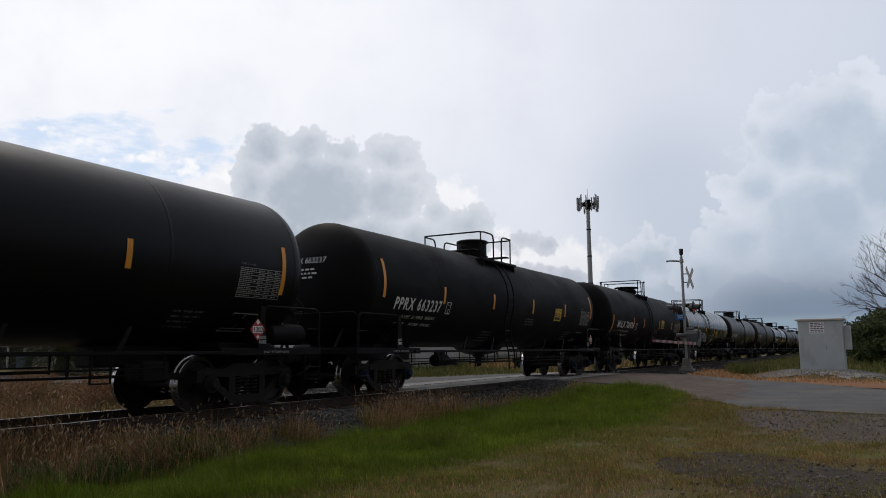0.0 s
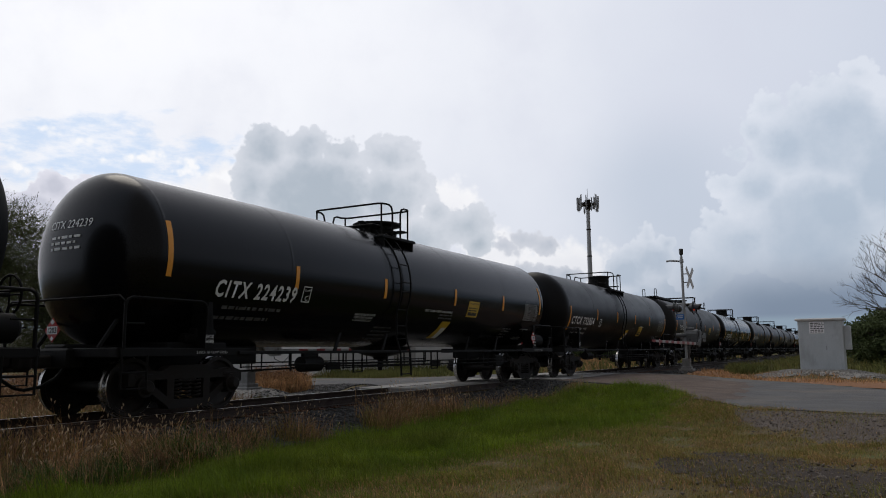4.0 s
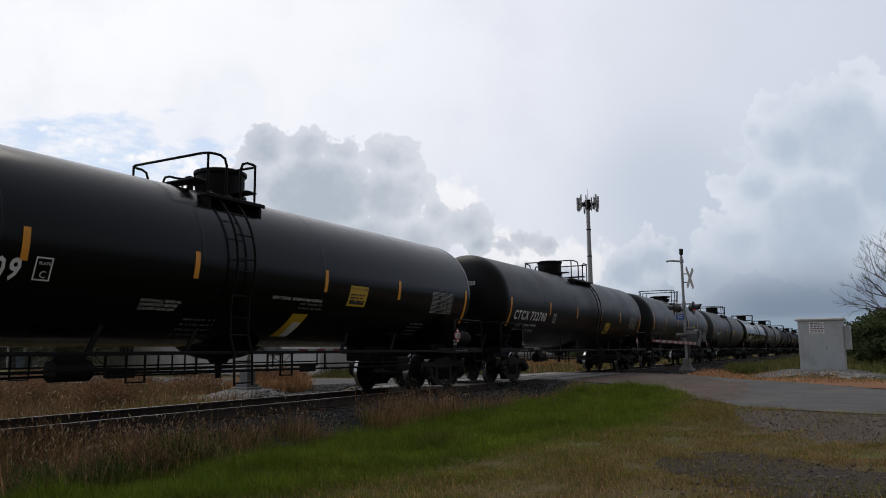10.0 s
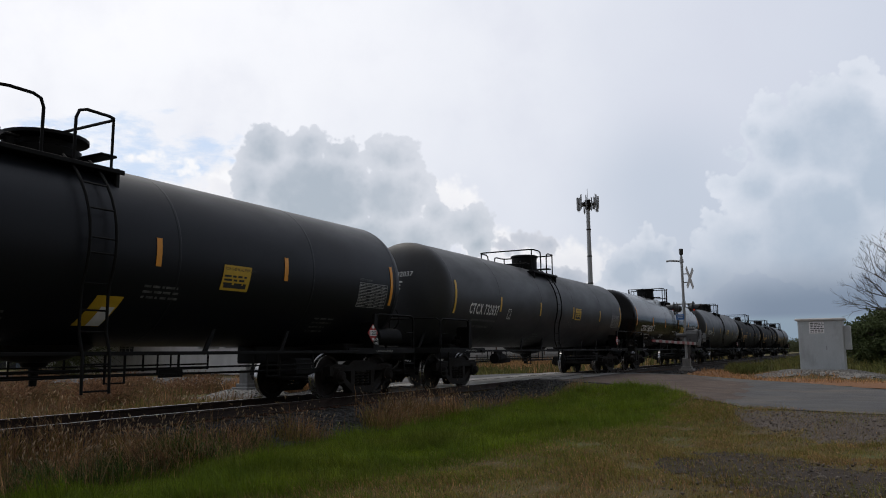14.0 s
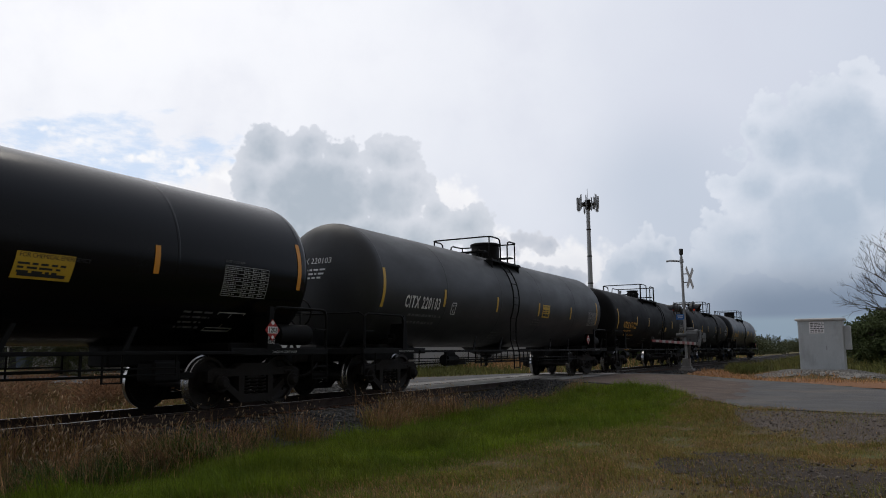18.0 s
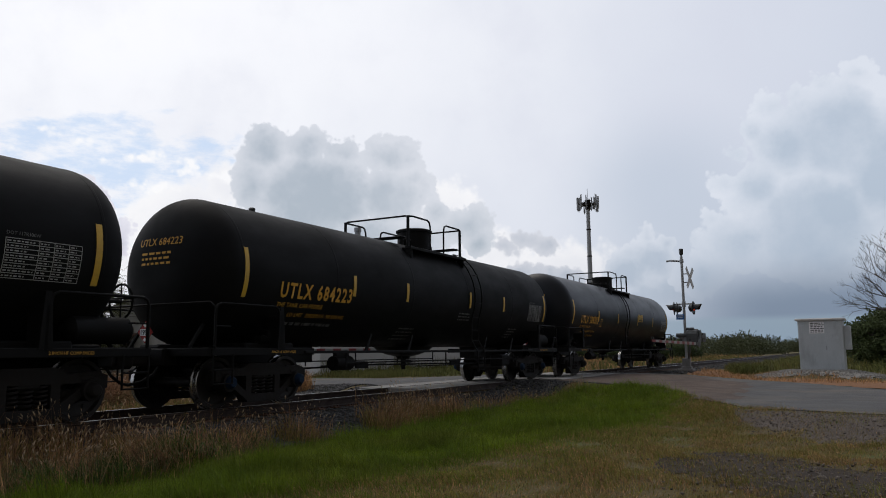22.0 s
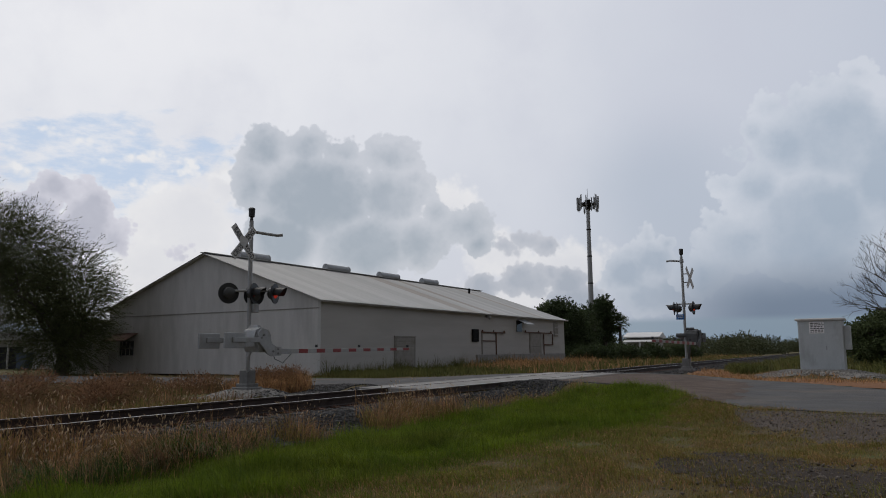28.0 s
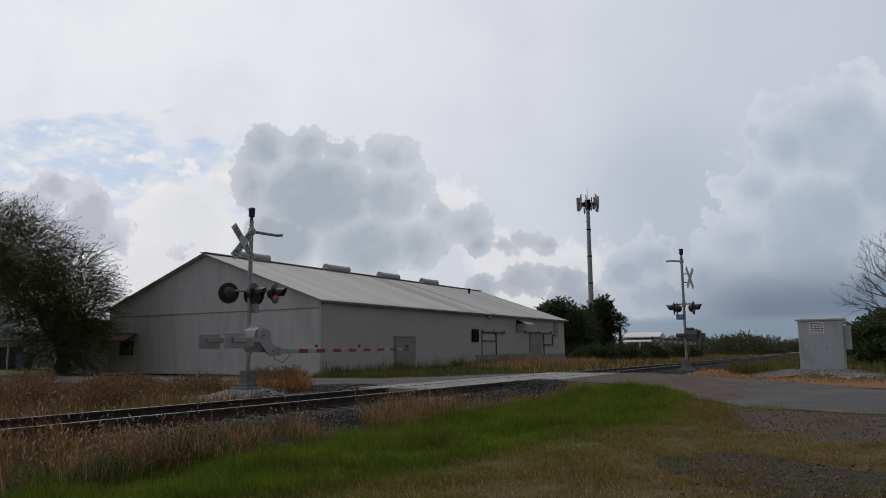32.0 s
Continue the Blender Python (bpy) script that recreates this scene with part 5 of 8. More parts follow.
def add_under(car, L, seed, ladder_x):
    """Side pipe, hand rail below it, brake rigging and the bottom outlet."""
    half = L / 2 - 3.3
    for side in (-1, 1):
        part("side_pipe", shared(("spipe", L), lambda: Shape().box((0, 0, 0), (2 * half + 0.8, 0.05, 0.055), 0.008).mesh("side_pipe", FRAME_BLACK)), car, at=(0, side * 1.46, 0.965))
        rail = part("lower_rail", shared(("lrail", L), lambda: Shape().tube([(-half + 1.0, 0, 0.74), (half - 1.0, 0, 0.74)], 0.016, 6).tube([(-half * 0.55, 0, 0.65), (half - 1.0, 0, 0.65)] if seed < 12 else [(-1.5, 0, 0.62), (1.5, 0, 0.62)], 0.014, 6).mesh("lower_rail", FRAME_BLACK)), car, "thin black rail under the tank", at=(0, side * 1.4, 0))
        n = 6 if seed < 12 else 4
        for i in range(n + 1):
            part("stanchion", shared("stanchion", lambda: Shape().box((0, 0, 0.795), (0.035, 0.02, 0.34)).mesh("stanchion", FRAME_BLACK)), rail, at=(-half + 1.0 + (2 * half - 2.0) * i / n, 0, 0))
            if i % 2 and seed < 12:
                part("strap", shared("strap", lambda: Shape().tube([(-0.16, 0, 0.97), (-0.16, 0, 0.55), (0.16, 0, 0.55), (0.16, 0, 0.97)], 0.02, 5).mesh("strap", FRAME_BLACK)), rail, at=(-half + 1.5 + (2 * half - 2.0) * i / n, 0, 0))
    for k, x in enumerate((-3.6, -1.9, 2.1, 3.9)):
        part("pipe_bracket", shared("pbr", lambda: Shape().prism([(-0.05, 0.97), (0.05, 0.97), (0.22, 1.35), (0.16, 1.35)], 0.03, lambda u, v, d: (u, d, v)).mesh("pipe_bracket", FRAME_BLACK)), car, at=(x, -1.46, 0))
    part("bottom_outlet", shared("outlet", lambda: Shape().lathe([(0.60, 0), (0.60, 0.07), (0.76, 0.07), (0.78, 0.16), (0.84, 0.2), (0.88, 0.42), (0.97, 0.66), (1.09, 0.8)], "z", 20).cyl((0.05, 0, 0.7), (0.4, 0, 0.7), 0.035, 8).cyl((0, 0, 0.5), (0, 0, 0.62), 0.055, 12).box((0, -0.12, 0.72), (0.05, 0.24, 0.05), 0.01).mesh("bottom_outlet", FRAME_BLACK, smooth=35)), car, "shallow black sump with the bottom outlet valve", at=(0.2, 0, 0))
    part("brake_cylinder", shared("brk", lambda: Shape().cyl((-0.3, 0, 0.72), (0.3, 0, 0.72), 0.16, 14).cyl((0.3, 0, 0.72), (0.9, 0, 0.72), 0.03, 8).box((0, 0, 0.9), (0.5, 0.1, 0.2), 0.02).mesh("brake_cylinder", FRAME_BLACK, smooth=40)), car, at=(-3.2, -0.5, 0))
    part("brake_rod", shared(("rod", L), lambda: Shape().tube([(-half - 1, 0, 0.6), (-2.2, 0, 0.66), (2.4, 0, 0.62), (half + 1, 0, 0.58)], 0.02, 6).box((-2.2, 0, 0.66), (0.5, 0.05, 0.16), 0.01).box((2.4, 0, 0.64), (0.5, 0.05, 0.16), 0.01).mesh("brake_rod", FRAME_BLACK)), car, at=(0, -0.35, 0))
    part("slack_box", shared("slack", lambda: Shape().box((0, 0, 0.68), (0.55, 0.4, 0.34), 0.04).box((0.5, 0, 0.6), (0.4, 0.08, 0.1), 0.01).mesh("slack_box", FRAME_BLACK)), car, at=(half - 0.9, -0.9, 0))


def add_placard(car, at, turn, number, material):
    p = part("placard", Shape().prism([(0, -0.19), (0.19, 0), (0, 0.19), (-0.19, 0)], 0.012, lambda a, b, d: (a, -d, b)).mesh("placard", material), car, "diamond hazard placard", at=pose(*at, 0, 0, turn))
    part("placard_field", Shape().prism([(-0.125, -0.06), (0.125, -0.06), (0.125, 0.06), (-0.125, 0.06)], 0.004, lambda a, b, d: (a, -d - 0.012, b)).mesh("placard_field", PLACARD_WHITE), p)
    for zc, w in ((0.125, 0.05), (-0.13, 0.04)):
        part("placard_symbol", Shape().prism([(0, zc + w), (w, zc), (0, zc - w * 0.8), (-w, zc)], 0.004, lambda a, b, d: (a, -d - 0.012, b)).mesh("placard_symbol", PLACARD_WHITE), p)
    me = letters(number, 0.085, DECAL_BLACK, align="CENTER", bold=0.004)
    part("placard_number", me, p, at=Matrix.Translation((0, -0.0185, -0.042)) @ Matrix.Rotation(radians(90), 4, "X"))


CARS = [
    # pitch, tank radius, places of stripes, lettering, deck (start, end, rail height), manway, ladder; in metres from the middle of the car
    dict(L=17.9, R=1.44, tall=(-7.5, 7.42, 2.88), short=(-4.2, -1.2, 1.8, 3.97), short_top=2.62, text=None, plate=None, deck=(-1.1, 1.0, 4.45), man=0.0, ladder=0.2, notices=[],
         marks="", number="", paint=TANK_BLACK, ink=WHITE_MARK, hazard="1202"),
    dict(L=17.78, R=1.42, tall=(-7.37, 7.46, 3.04), short=(-4.46, -1.53, 1.43, 4.39), short_top=2.59, text=(-6.83, -4.62, 1.95), plate=-4.2, deck=(-1.49, 0.71, 4.49), man=-0.13, ladder=-0.59, notices=[(3.71, 2.2)],
         marks="PPRX", number="663237", paint=TANK_MATTE, ink=WHITE_MARK, hazard="1202", lim="211300LB  95850KG", wt="74700LB  33800KG"),
    dict(L=16.33, R=1.43, tall=(-6.76, 6.88, 2.47), short=(-3.28, -1.39, 1.75, 4.64), short_top=2.46, text=(-6.0, -3.31, 1.97), plate=-2.81, deck=(-0.71, 0.68, 4.45), man=0.72, ladder=-0.49, notices=[(2.46, 2.29)],
         marks="MULX", number="700656", paint=TANK_MATTE, ink=WHITE_MARK, hazard="1301", lim="199200 LB  90350 KG", wt="86800 LB  39350 KG", flared=True),
    dict(L=18.07, R=1.41, tall=(-7.77, 7.66, 3.01), short=(-4.64, -1.65, 1.63, 4.62), short_top=2.58, text=(-6.71, -4.66, 1.91), plate=-4.31, deck=(-1.23, 0.01, 4.44), man=0.03, ladder=-0.99, notices=[(2.71, 2.1), (1.38, 1.52)],
         marks="CITX", number="224239", paint=TANK_GLOSS, ink=WHITE_MARK, hazard="1203", lim="", wt="", flared=True),
    dict(L=18.03, R=1.41, tall=(-7.67, 7.68, 2.59), short=(-4.31, -1.48, 1.48, 4.19), short_top=2.59, text=(-7.42, -4.73, 1.96), plate=-3.84, deck=(-1.28, 0.74, 4.42), man=0.5, ladder=-0.62, notices=[(0.34, 1.66), (2.6, 1.84)],
         marks="CTCX", number="732854", paint=TANK_BLACK, ink=WHITE_MARK, hazard="1203", lim="207100LB  93900KG", wt="78900LB  35800KG"),
    dict(L=18.08, R=1.44, tall=(-7.72, 7.76, 2.9), short=(-4.77, -1.62, 1.41, 4.61), short_top=2.65, text=(-6.8, -4.85, 2.13), plate=-4.55, deck=(0.1, 0.74, 4.45), man=-0.15, ladder=-0.66, notices=[(3.2, 2.21), (0.6, 1.54)],
         marks="TILX", number="351417", paint=TANK_DULL, ink=WHITE_MARK, hazard="1203", lim="197700 LB  89650 KG", wt="88300 LB  40050 KG", catwalk=True, flared=True),
    dict(L=18.18, R=1.415, tall=(-7.81, 7.75, 2.57), short=(-4.47, -1.67, 1.63, 4.31), short_top=2.58, text=(-6.83, -4.54, 1.91), plate=-4.19, deck=(-1.15, 0.07, 4.41), man=0.1, ladder=-0.7, notices=[(2.73, 2.13), (1.01, 1.49)],
         marks="CBTX", number="739109", paint=TANK_GLOSS, ink=WHITE_MARK, hazard="1203", lim="206500LB  93650KG", wt="79600LB  36050KG"),
    dict(L=18.02, R=1.435, tall=(-7.69, 7.7, 2.59), short=(-4.27, -1.48, 1.48, 4.21), short_top=2.59, text=(-7.33, -4.64, 1.95), plate=-3.78, deck=(-0.76, 1.2, 4.45), man=-0.55, ladder=0.9, notices=[(2.52, 1.87)],
         marks="CTCX", number="732700", paint=TANK_BLACK, ink=WHITE_MARK, hazard="1203", lim="207000LB  93850KG", wt="79000LB  35850KG"),
    dict(L=18.15, R=1.42, tall=(-7.74, 7.69, 2.87), short=(-4.83, -1.88, 1.15, 4.0), short_top=2.7, text=(-6.78, -4.94, 2.05), plate=-4.62, deck=(-1.18, 0.63, 4.49), man=0.14, ladder=0.12, notices=[(2.76, 2.22), (0.38, 1.58)],
         marks="TILX", number="316574", paint=TANK_NAVY, ink=FADED_MARK, hazard="1203", lim="", wt="", flared=True),
    dict(L=18.34, R=1.41, tall=(-7.78, 7.86, 2.83), short=(-4.79, -1.66, 1.57, 4.77), short_top=2.54, text=(-6.86, -4.98, 2.0), plate=-4.13, deck=(-1.34, 0.69, 4.41), man=0.32, ladder=-0.2, notices=[(2.08, 2.3)],
         marks="CTCX", number="732037", paint=TANK_GREY, ink=WHITE_MARK, hazard="1203", lim="", wt="", old=True),
    dict(L=18.16, R=1.405, tall=(-7.81, 7.81, 3.0), short=(-4.49, -1.71, 1.6, 4.4), short_top=2.59, text=(-6.78, -4.58, 1.9), plate=-4.2, deck=(-0.3, 0.94, 4.42), man=-0.26, ladder=0.99, notices=[(2.65, 2.1)],
         marks="CTCX", number="730938", paint=TANK_GLOSS, ink=WHITE_MARK, hazard="1203", lim="207500LB  94100 KG", wt="78500 LB  35600 KG"),
    dict(L=18.45, R=1.43, tall=(-7.97, 7.63, 2.83), short=(-5.02, -1.87, 1.34, 4.42), short_top=2.52, text=(-6.97, -5.31, 2.01), plate=-4.49, deck=(-1.47, 0.51, 4.42), man=0.27, ladder=-0.77, notices=[(1.96, 2.27)],
         marks="CITX", number="220103", paint=TANK_GREY, ink=WHITE_MARK, hazard="1203", lim="", wt="", old=True),
    dict(L=17.14, R=1.34, tall=(-7.07, 7.27, 2.78), short=(-3.76, -1.46, 1.55, 3.84), short_top=2.55, text=(-6.06, -3.93, 1.97), plate=None, deck=(-1.46, 1.31, 4.3), man=0.61, ladder=1.36, notices=[(2.2, 2.06)],
         marks="UTLX", number="671722", paint=TANK_MATTE, ink=YELLOW_MARK, hazard="1993", lim="190400 LB  86400 KG", wt="", old=True, vent=True),
    dict(L=16.82, R=1.345, tall=(-7.13, 7.13, 2.8), short=(-3.81, -1.7, 1.53, 3.72), short_top=2.56, text=(-6.17, -3.94, 1.99), plate=None, deck=(-1.09, 1.65, 4.33), man=0.76, ladder=1.8, notices=[],
         marks="UTLX", number="684223", paint=TANK_MATTE, ink=YELLOW_MARK, hazard="1993", lim="200200 LB  90 800 KG", wt="", old=True, vent=True),
    dict(L=18.04, R=1.405, tall=(-7.77, 7.63, 2.83), short=(-4.6, -1.8, 1.47, 4.39), short_top=2.54, text=(-6.81, -4.68, 2.02), plate=-4.21, deck=(-1.63, 1.3, 4.44), man=0.56, ladder=-0.54, notices=[(1.96, 2.46)],
         marks="UTLX", number="208302", paint=TANK_NAVY, ink=YELLOW_MARK, hazard="1993", lim="206500 LB  93 650 KG", wt="78500 LB  36 050 KG", old=True),
]
FIRST_GAP = 12.21
LONGER = 1.013
TABLE_BACK = {4: 1.6, 6: 1.95, 7: 1.9, 10: 2.0}
WIDE_NOTICE = (10, 14)
PLACARD_SHIFT = {1: 0.7, 4: -0.6, 5: 0.55, 6: 0.5, 10: 0.4, 11: -0.5}
for spec in CARS:
    spec["L"] *= LONGER
    for key in ("short", "man", "ladder", "plate"):
        v = spec[key]
        spec[key] = tuple(u * LONGER for u in v) if isinstance(v, tuple) else v * LONGER if v else v
    for key, k in (("tall", 0.992), ("deck", LONGER)):
        spec[key] = (spec[key][0] * k, spec[key][1] * k, spec[key][2])
    spec["notices"] = [(u * LONGER, z) for u, z in spec["notices"]]
PAINT_WORDS = {TANK_BLACK.name: "black", TANK_MATTE.name: "matte black", TANK_GLOSS.name: "glossy black", TANK_GREY.name: "dark grey", TANK_DULL.name: "dull charcoal", TANK_NAVY.name: "dark blue-black"}


def build_car(i, spec):
    global TANK_Z, TANK_R
    L, TANK_R = spec["L"], spec["R"]
    TANK_Z = TANK_BOTTOM + TANK_R
    words = PAINT_WORDS[spec["paint"].name]
    car = thing("tank_car", "%s railway tank car with %s" % (words, "a full-length roof walkway" if spec.get("catwalk") else "yellow stencils" if spec["ink"] is YELLOW_MARK else "white stencils and orange stripes"), "tank car", group="tank cars of the train")
    half = L / 2 - 1.35
    seams = [-half * 0.62, -half * 0.2, half * 0.2, half * 0.62]
    tank = part("tank", shared(("tank", L, TANK_R, spec["paint"].name), lambda: tank_mesh(L, spec["paint"], [-half + 0.03, *seams, half - 0.03])), car, "%s welded cylindrical tank with domed ends" % words)
    tape = STRIPE_OLD if spec.get("old") else STRIPE
    # reflective stripes
    t0, t1, top = spec["tall"]
    for u in (t0, t1):
        part("reflective_stripe", patch(u - 0.05, u + 0.05, top - 0.87, top, tape, "reflective_stripe"), tank, "orange reflective stripe")
    for u in spec["short"]:
        part("reflective_stripe", patch(u - 0.05, u + 0.05, spec["short_top"] - 0.43, spec["short_top"], tape, "reflective_stripe"), tank, "orange reflective stripe")
    ink = spec["ink"]
    if spec["number"]:
        lean = 0.0 if ink is YELLOW_MARK or spec.get("old") else 0.13
        u0, u1, zt = spec["text"]
        me = letters(spec["marks"] + " " + spec["number"], 0.28, ink, lean, 1.25, 0.011)
        wide = max(v.co.x for v in me.vertices)
        for v in me.vertices:
            v.co.x *= (u1 - u0) / wide
        part("reporting_mark", bend(me, u0, zt), tank, "stencilled car number", kind="stuff")
        part("end_mark", end_lettering(spec["marks"] + " " + spec["number"], WHITE_MARK if ink is FADED_MARK else ink, L), tank, "small stencilled number on the tank end", kind="stuff")
        if spec["lim"]:
            part("load_limit", bend(letters("LD LMT  " + spec["lim"], 0.085, ink, lean, 1.1), u0 + 0.4, zt - (0.34 if ink is YELLOW_MARK else 0.2)), tank, kind="stuff")
        else:
            part("load_limit", bars(u0 + 0.3, zt - 0.2, 1, 1.9, 0.055, 0.04, STENCIL_DUST, "load_limit", i), tank, kind="stuff")
        if spec["wt"]:
            part("light_weight", bend(letters("LT  WT     " + spec["wt"], 0.085, ink, lean, 1.1), u0 + 0.3, zt - (0.5 if ink is YELLOW_MARK else 0.36)), tank, kind="stuff")
        else:
            part("light_weight", bars(u0 + 0.2, zt - (0.5 if ink is YELLOW_MARK else 0.37), 1, 1.9, 0.055, 0.04, STENCIL_DUST, "light_weight", i + 40), tank, kind="stuff")
        if ink is YELLOW_MARK:
            part("slogan", bend(letters("THE TANK CAR PEOPLE", 0.085, ink, 0.0, 1.05), u0, zt - 0.17), tank, kind="stuff")
        pu = (spec["plate"] or 0.0) - 0.12
        fr = Shape()
        for a, b, c, d in ((0, 0.24, 0, 0.02), (0, 0.24, 0.28, 0.3), (0, 0.02, 0, 0.3), (0.22, 0.24, 0, 0.3)):
            fr.add([on_tank(pu + p, 1.92 + q, 0.016) for p, q in ((a, c), (b, c), (b, d), (a, d))], [(0, 1, 2, 3)])
        if spec["plate"]:
            part("plate_frame", fr.mesh("plate_frame", ink), tank)
            part("plate_mark", bend(letters("C", 0.095, ink), pu + 0.08, 1.955), tank)
            part("plate_word", bend(letters("PLATE", 0.042, ink, 0.0, 1.0), pu + 0.045, 2.12), tank, kind="stuff")
    # notices and small print on the other half
    part("inspection_table", shared(("table", i), lambda: table(half - TABLE_BACK.get(i, 1.45), 1.92, 1.06, 0.5, TABLE_MARK, "inspection_table")), tank, "stencilled inspection table")
    part("table_heading", bend(letters("DOT 117R100W" if i > 3 and i != 9 else "AAR 211-100", 0.045, FADED_MARK, 0.05), half - TABLE_BACK.get(i, 1.45), 2.47), tank, kind="stuff")
    if i in (0, 1, 3, 4, 7, 10):
        fr = Shape()
        pu = half - TABLE_BACK.get(i, 1.45) + 0.05
        for a, b, c, d in ((0, 0.62, 0, 0.02), (0, 0.62, 0.05, 0.065), (0, 0.62, 0.30, 0.32), (0, 0.02, 0, 0.32), (0.3, 0.315, 0.05, 0.3), (0.6, 0.62, 0, 0.32)):
            fr.add([on_tank(pu + p + q * 0.35, 1.34 + q, 0.008) for p, q in ((a, c), (b, c), (b, d), (a, d))], [(0, 1, 2, 3)])
        part("record_frame", fr.mesh("record_frame", TABLE_MARK), tank, "slanting stencilled record frame")
    part("small_print", shared(("print1", L, TANK_R), lambda: bars(1.0, 1.95, 3, 0.8, 0.035, 0.045, STENCIL_DUST, "small_print", 3)), tank, kind="stuff")
    part("small_print", shared(("print2", L, TANK_R), lambda: bars(half - 2.6, 1.62, 4, 0.7, 0.03, 0.05, STENCIL_DUST, "small_print", 5)), tank, kind="stuff")
    if spec["paint"] is TANK_GLOSS:
        part("vent_note", bend(letters("VENT TANK WHEN UNLOADING", 0.062, WHITE_MARK, 0.12, 1.1), 0.17, 1.94), tank, kind="stuff")
        part("residue_note", bend(letters("REMOVE ALL RESIDUAL\nCOMMODITY BEFORE\nCLOSING TANK CAR", 0.05, WHITE_MARK, 0.12, 1.05), -2.6, 1.75), tank, kind="stuff")
    if spec["number"] == "700656":
        part("thermal_note", bend(letters("THERMAL PROTECTION\nSYSTEM EQUIPPED", 0.06, FADED_MARK, 0.12, 1.1), -3.15, 1.8), tank, kind="stuff")
    if spec["number"] == "732854":
        part("lining_note", bend(letters("0.5 IN CERAMIC FIBER", 0.06, WHITE_MARK, 0.12), 2.33, 2.05), tank, kind="stuff")
    part("small_print", shared(("print3", L, TANK_R), lambda: bars(-1.6, 1.5, 4, 0.9, 0.03, 0.05, STENCIL_DUST, "small_print", 8)), tank, kind="stuff")
    for k, (u, z) in enumerate(spec["notices"]):
        if z > 1.75:
            hw, hh = (0.41, 0.17) if i in WIDE_NOTICE else (0.2, 0.1) if ink is YELLOW_MARK else (0.32, 0.21)
            nt = part("notice", patch(u - hw, u + hw, z - hh, z + hh, DECAL_YELLOW, "notice", skew=0.03), tank, "yellow emergency notice decal")
            part("notice_print", bars(u - hw * 0.85, z + 0.05 * hh, 3, hw * 1.7, hh * 0.16, hh * 0.14, DECAL_BLACK, "notice_print", k, 0.013), nt, kind="stuff")
            part("notice_number", patch(u - hw * 0.8, u + hw * 0.8, z - hh * 0.8, z - hh * 0.55, DECAL_BLACK, "notice_number", lift=0.011, thick=0.002), nt, "heavy black bar of print")
            part("notice_heading", bend(letters("FOR CHEMICAL EMERGENCY", hw * 0.145, DECAL_BLACK, 0.05, 0.9), u - hw * 0.85, z + hh * 0.6), nt, kind="stuff")
        else:
            nt = part("notice", patch(u - 0.24, u + 0.2, z - 0.21, z + 0.21, DECAL_YELLOW, "notice", skew=0.14), tank, "weathered yellow and white notice decal")
            part("notice_print", patch(u - 0.02, u + 0.2, z - 0.2, z + 0.06, PLACARD_WHITE, "notice_print", lift=0.012, skew=0.06), nt)
    if i not in (12, 13):
        add_placard(car, (L / 2 - 2.65 + PLACARD_SHIFT.get(i, 0.25), -1.475, 1.36), 0, spec["hazard"], PLACARD_RED)
    add_placard(car, (-L / 2 + 0.72, 0.3, 1.33), -90, spec["hazard"], PLACARD_RED)
    # top gear
    lx = spec["ladder"]
    add_top(car, *spec["deck"], spec["man"], lx, not spec.get("flared"), ink is YELLOW_MARK, spec["number"] == "671722")
    add_ladder(car, lx)
    if spec.get("catwalk"):
        cw = part("roof_walkway", Shape().box((0, 0, TANK_Z + TANK_R + 0.1), (L - 2.2, 0.75, 0.05), 0.01).box((0, -0.37, TANK_Z + TANK_R + 0.08), (L - 2.2, 0.03, 0.12), 0.005).mesh("roof_walkway", FRAME_BLACK), car, "full-length black roof walkway")
        for x in (-half - 0.1, half + 0.1):
            for y in (-0.34, 0.34):
                part("grab_iron", Shape().tube(hoop(x - 0.28, x + 0.28, y, TANK_Z + TANK_R + 0.1, TANK_Z + TANK_R + 0.55), 0.02, 6).mesh("grab_iron", FRAME_BLACK, smooth=60), cw)
        la = part("end_ladder", Shape().tube([(-half - 0.62, -0.5, 1.05), (-half - 0.72, -0.5, 2.6), (-half - 0.4, -0.5, 4.0)], 0.02, 6).tube([(-half - 0.62, -0.1, 1.05), (-half - 0.72, -0.1, 2.6), (-half - 0.4, -0.1, 4.0)], 0.02, 6).mesh("end_ladder", FRAME_BLACK), car)
        for k in range(8):
            z = 1.3 + k * 0.36
            part("rung", shared("erung", lambda: Shape().cyl((0, -0.5, 0), (0, -0.1, 0), 0.014, 6).mesh("rung", FRAME_BLACK)), la, at=(-half - (0.62 + 0.1 * (z - 1.05) / 1.55 if z < 2.6 else 0.72 - 0.32 * (z - 2.6) / 1.55), 0, z))
    if spec.get("vent"):
        part("vent_pipe", Shape().cyl((0, 0, TANK_Z + TANK_R - 0.05), (0, 0, TANK_Z + TANK_R + 0.2), 0.07, 12).cyl((0, 0, TANK_Z + TANK_R + 0.12), (0, 0, TANK_Z + TANK_R + 0.22), 0.09, 12).mesh("vent_pipe", GALV, smooth=40), car, at=(-1.9, 0, 0))
    add_under(car, L, i, lx)
    add_end(car, L, -1, False)
    add_end(car, L, 1, True)
    sets = []
    for k in (-1, 1):
        sets += add_truck(car, k * (L / 2 - 2.2), "blue" if i in (1, 2, 13) else "plain")
    part("shoe_note", shared(("shoe", ink is YELLOW_MARK), lambda: flat_note("2 INCH HF COMP SHOES", 0.042, SHOE_INK if ink is WHITE_MARK else ink)), car, at=(-L / 2 + 2.0, -1.449, 0.955), kind="stuff")
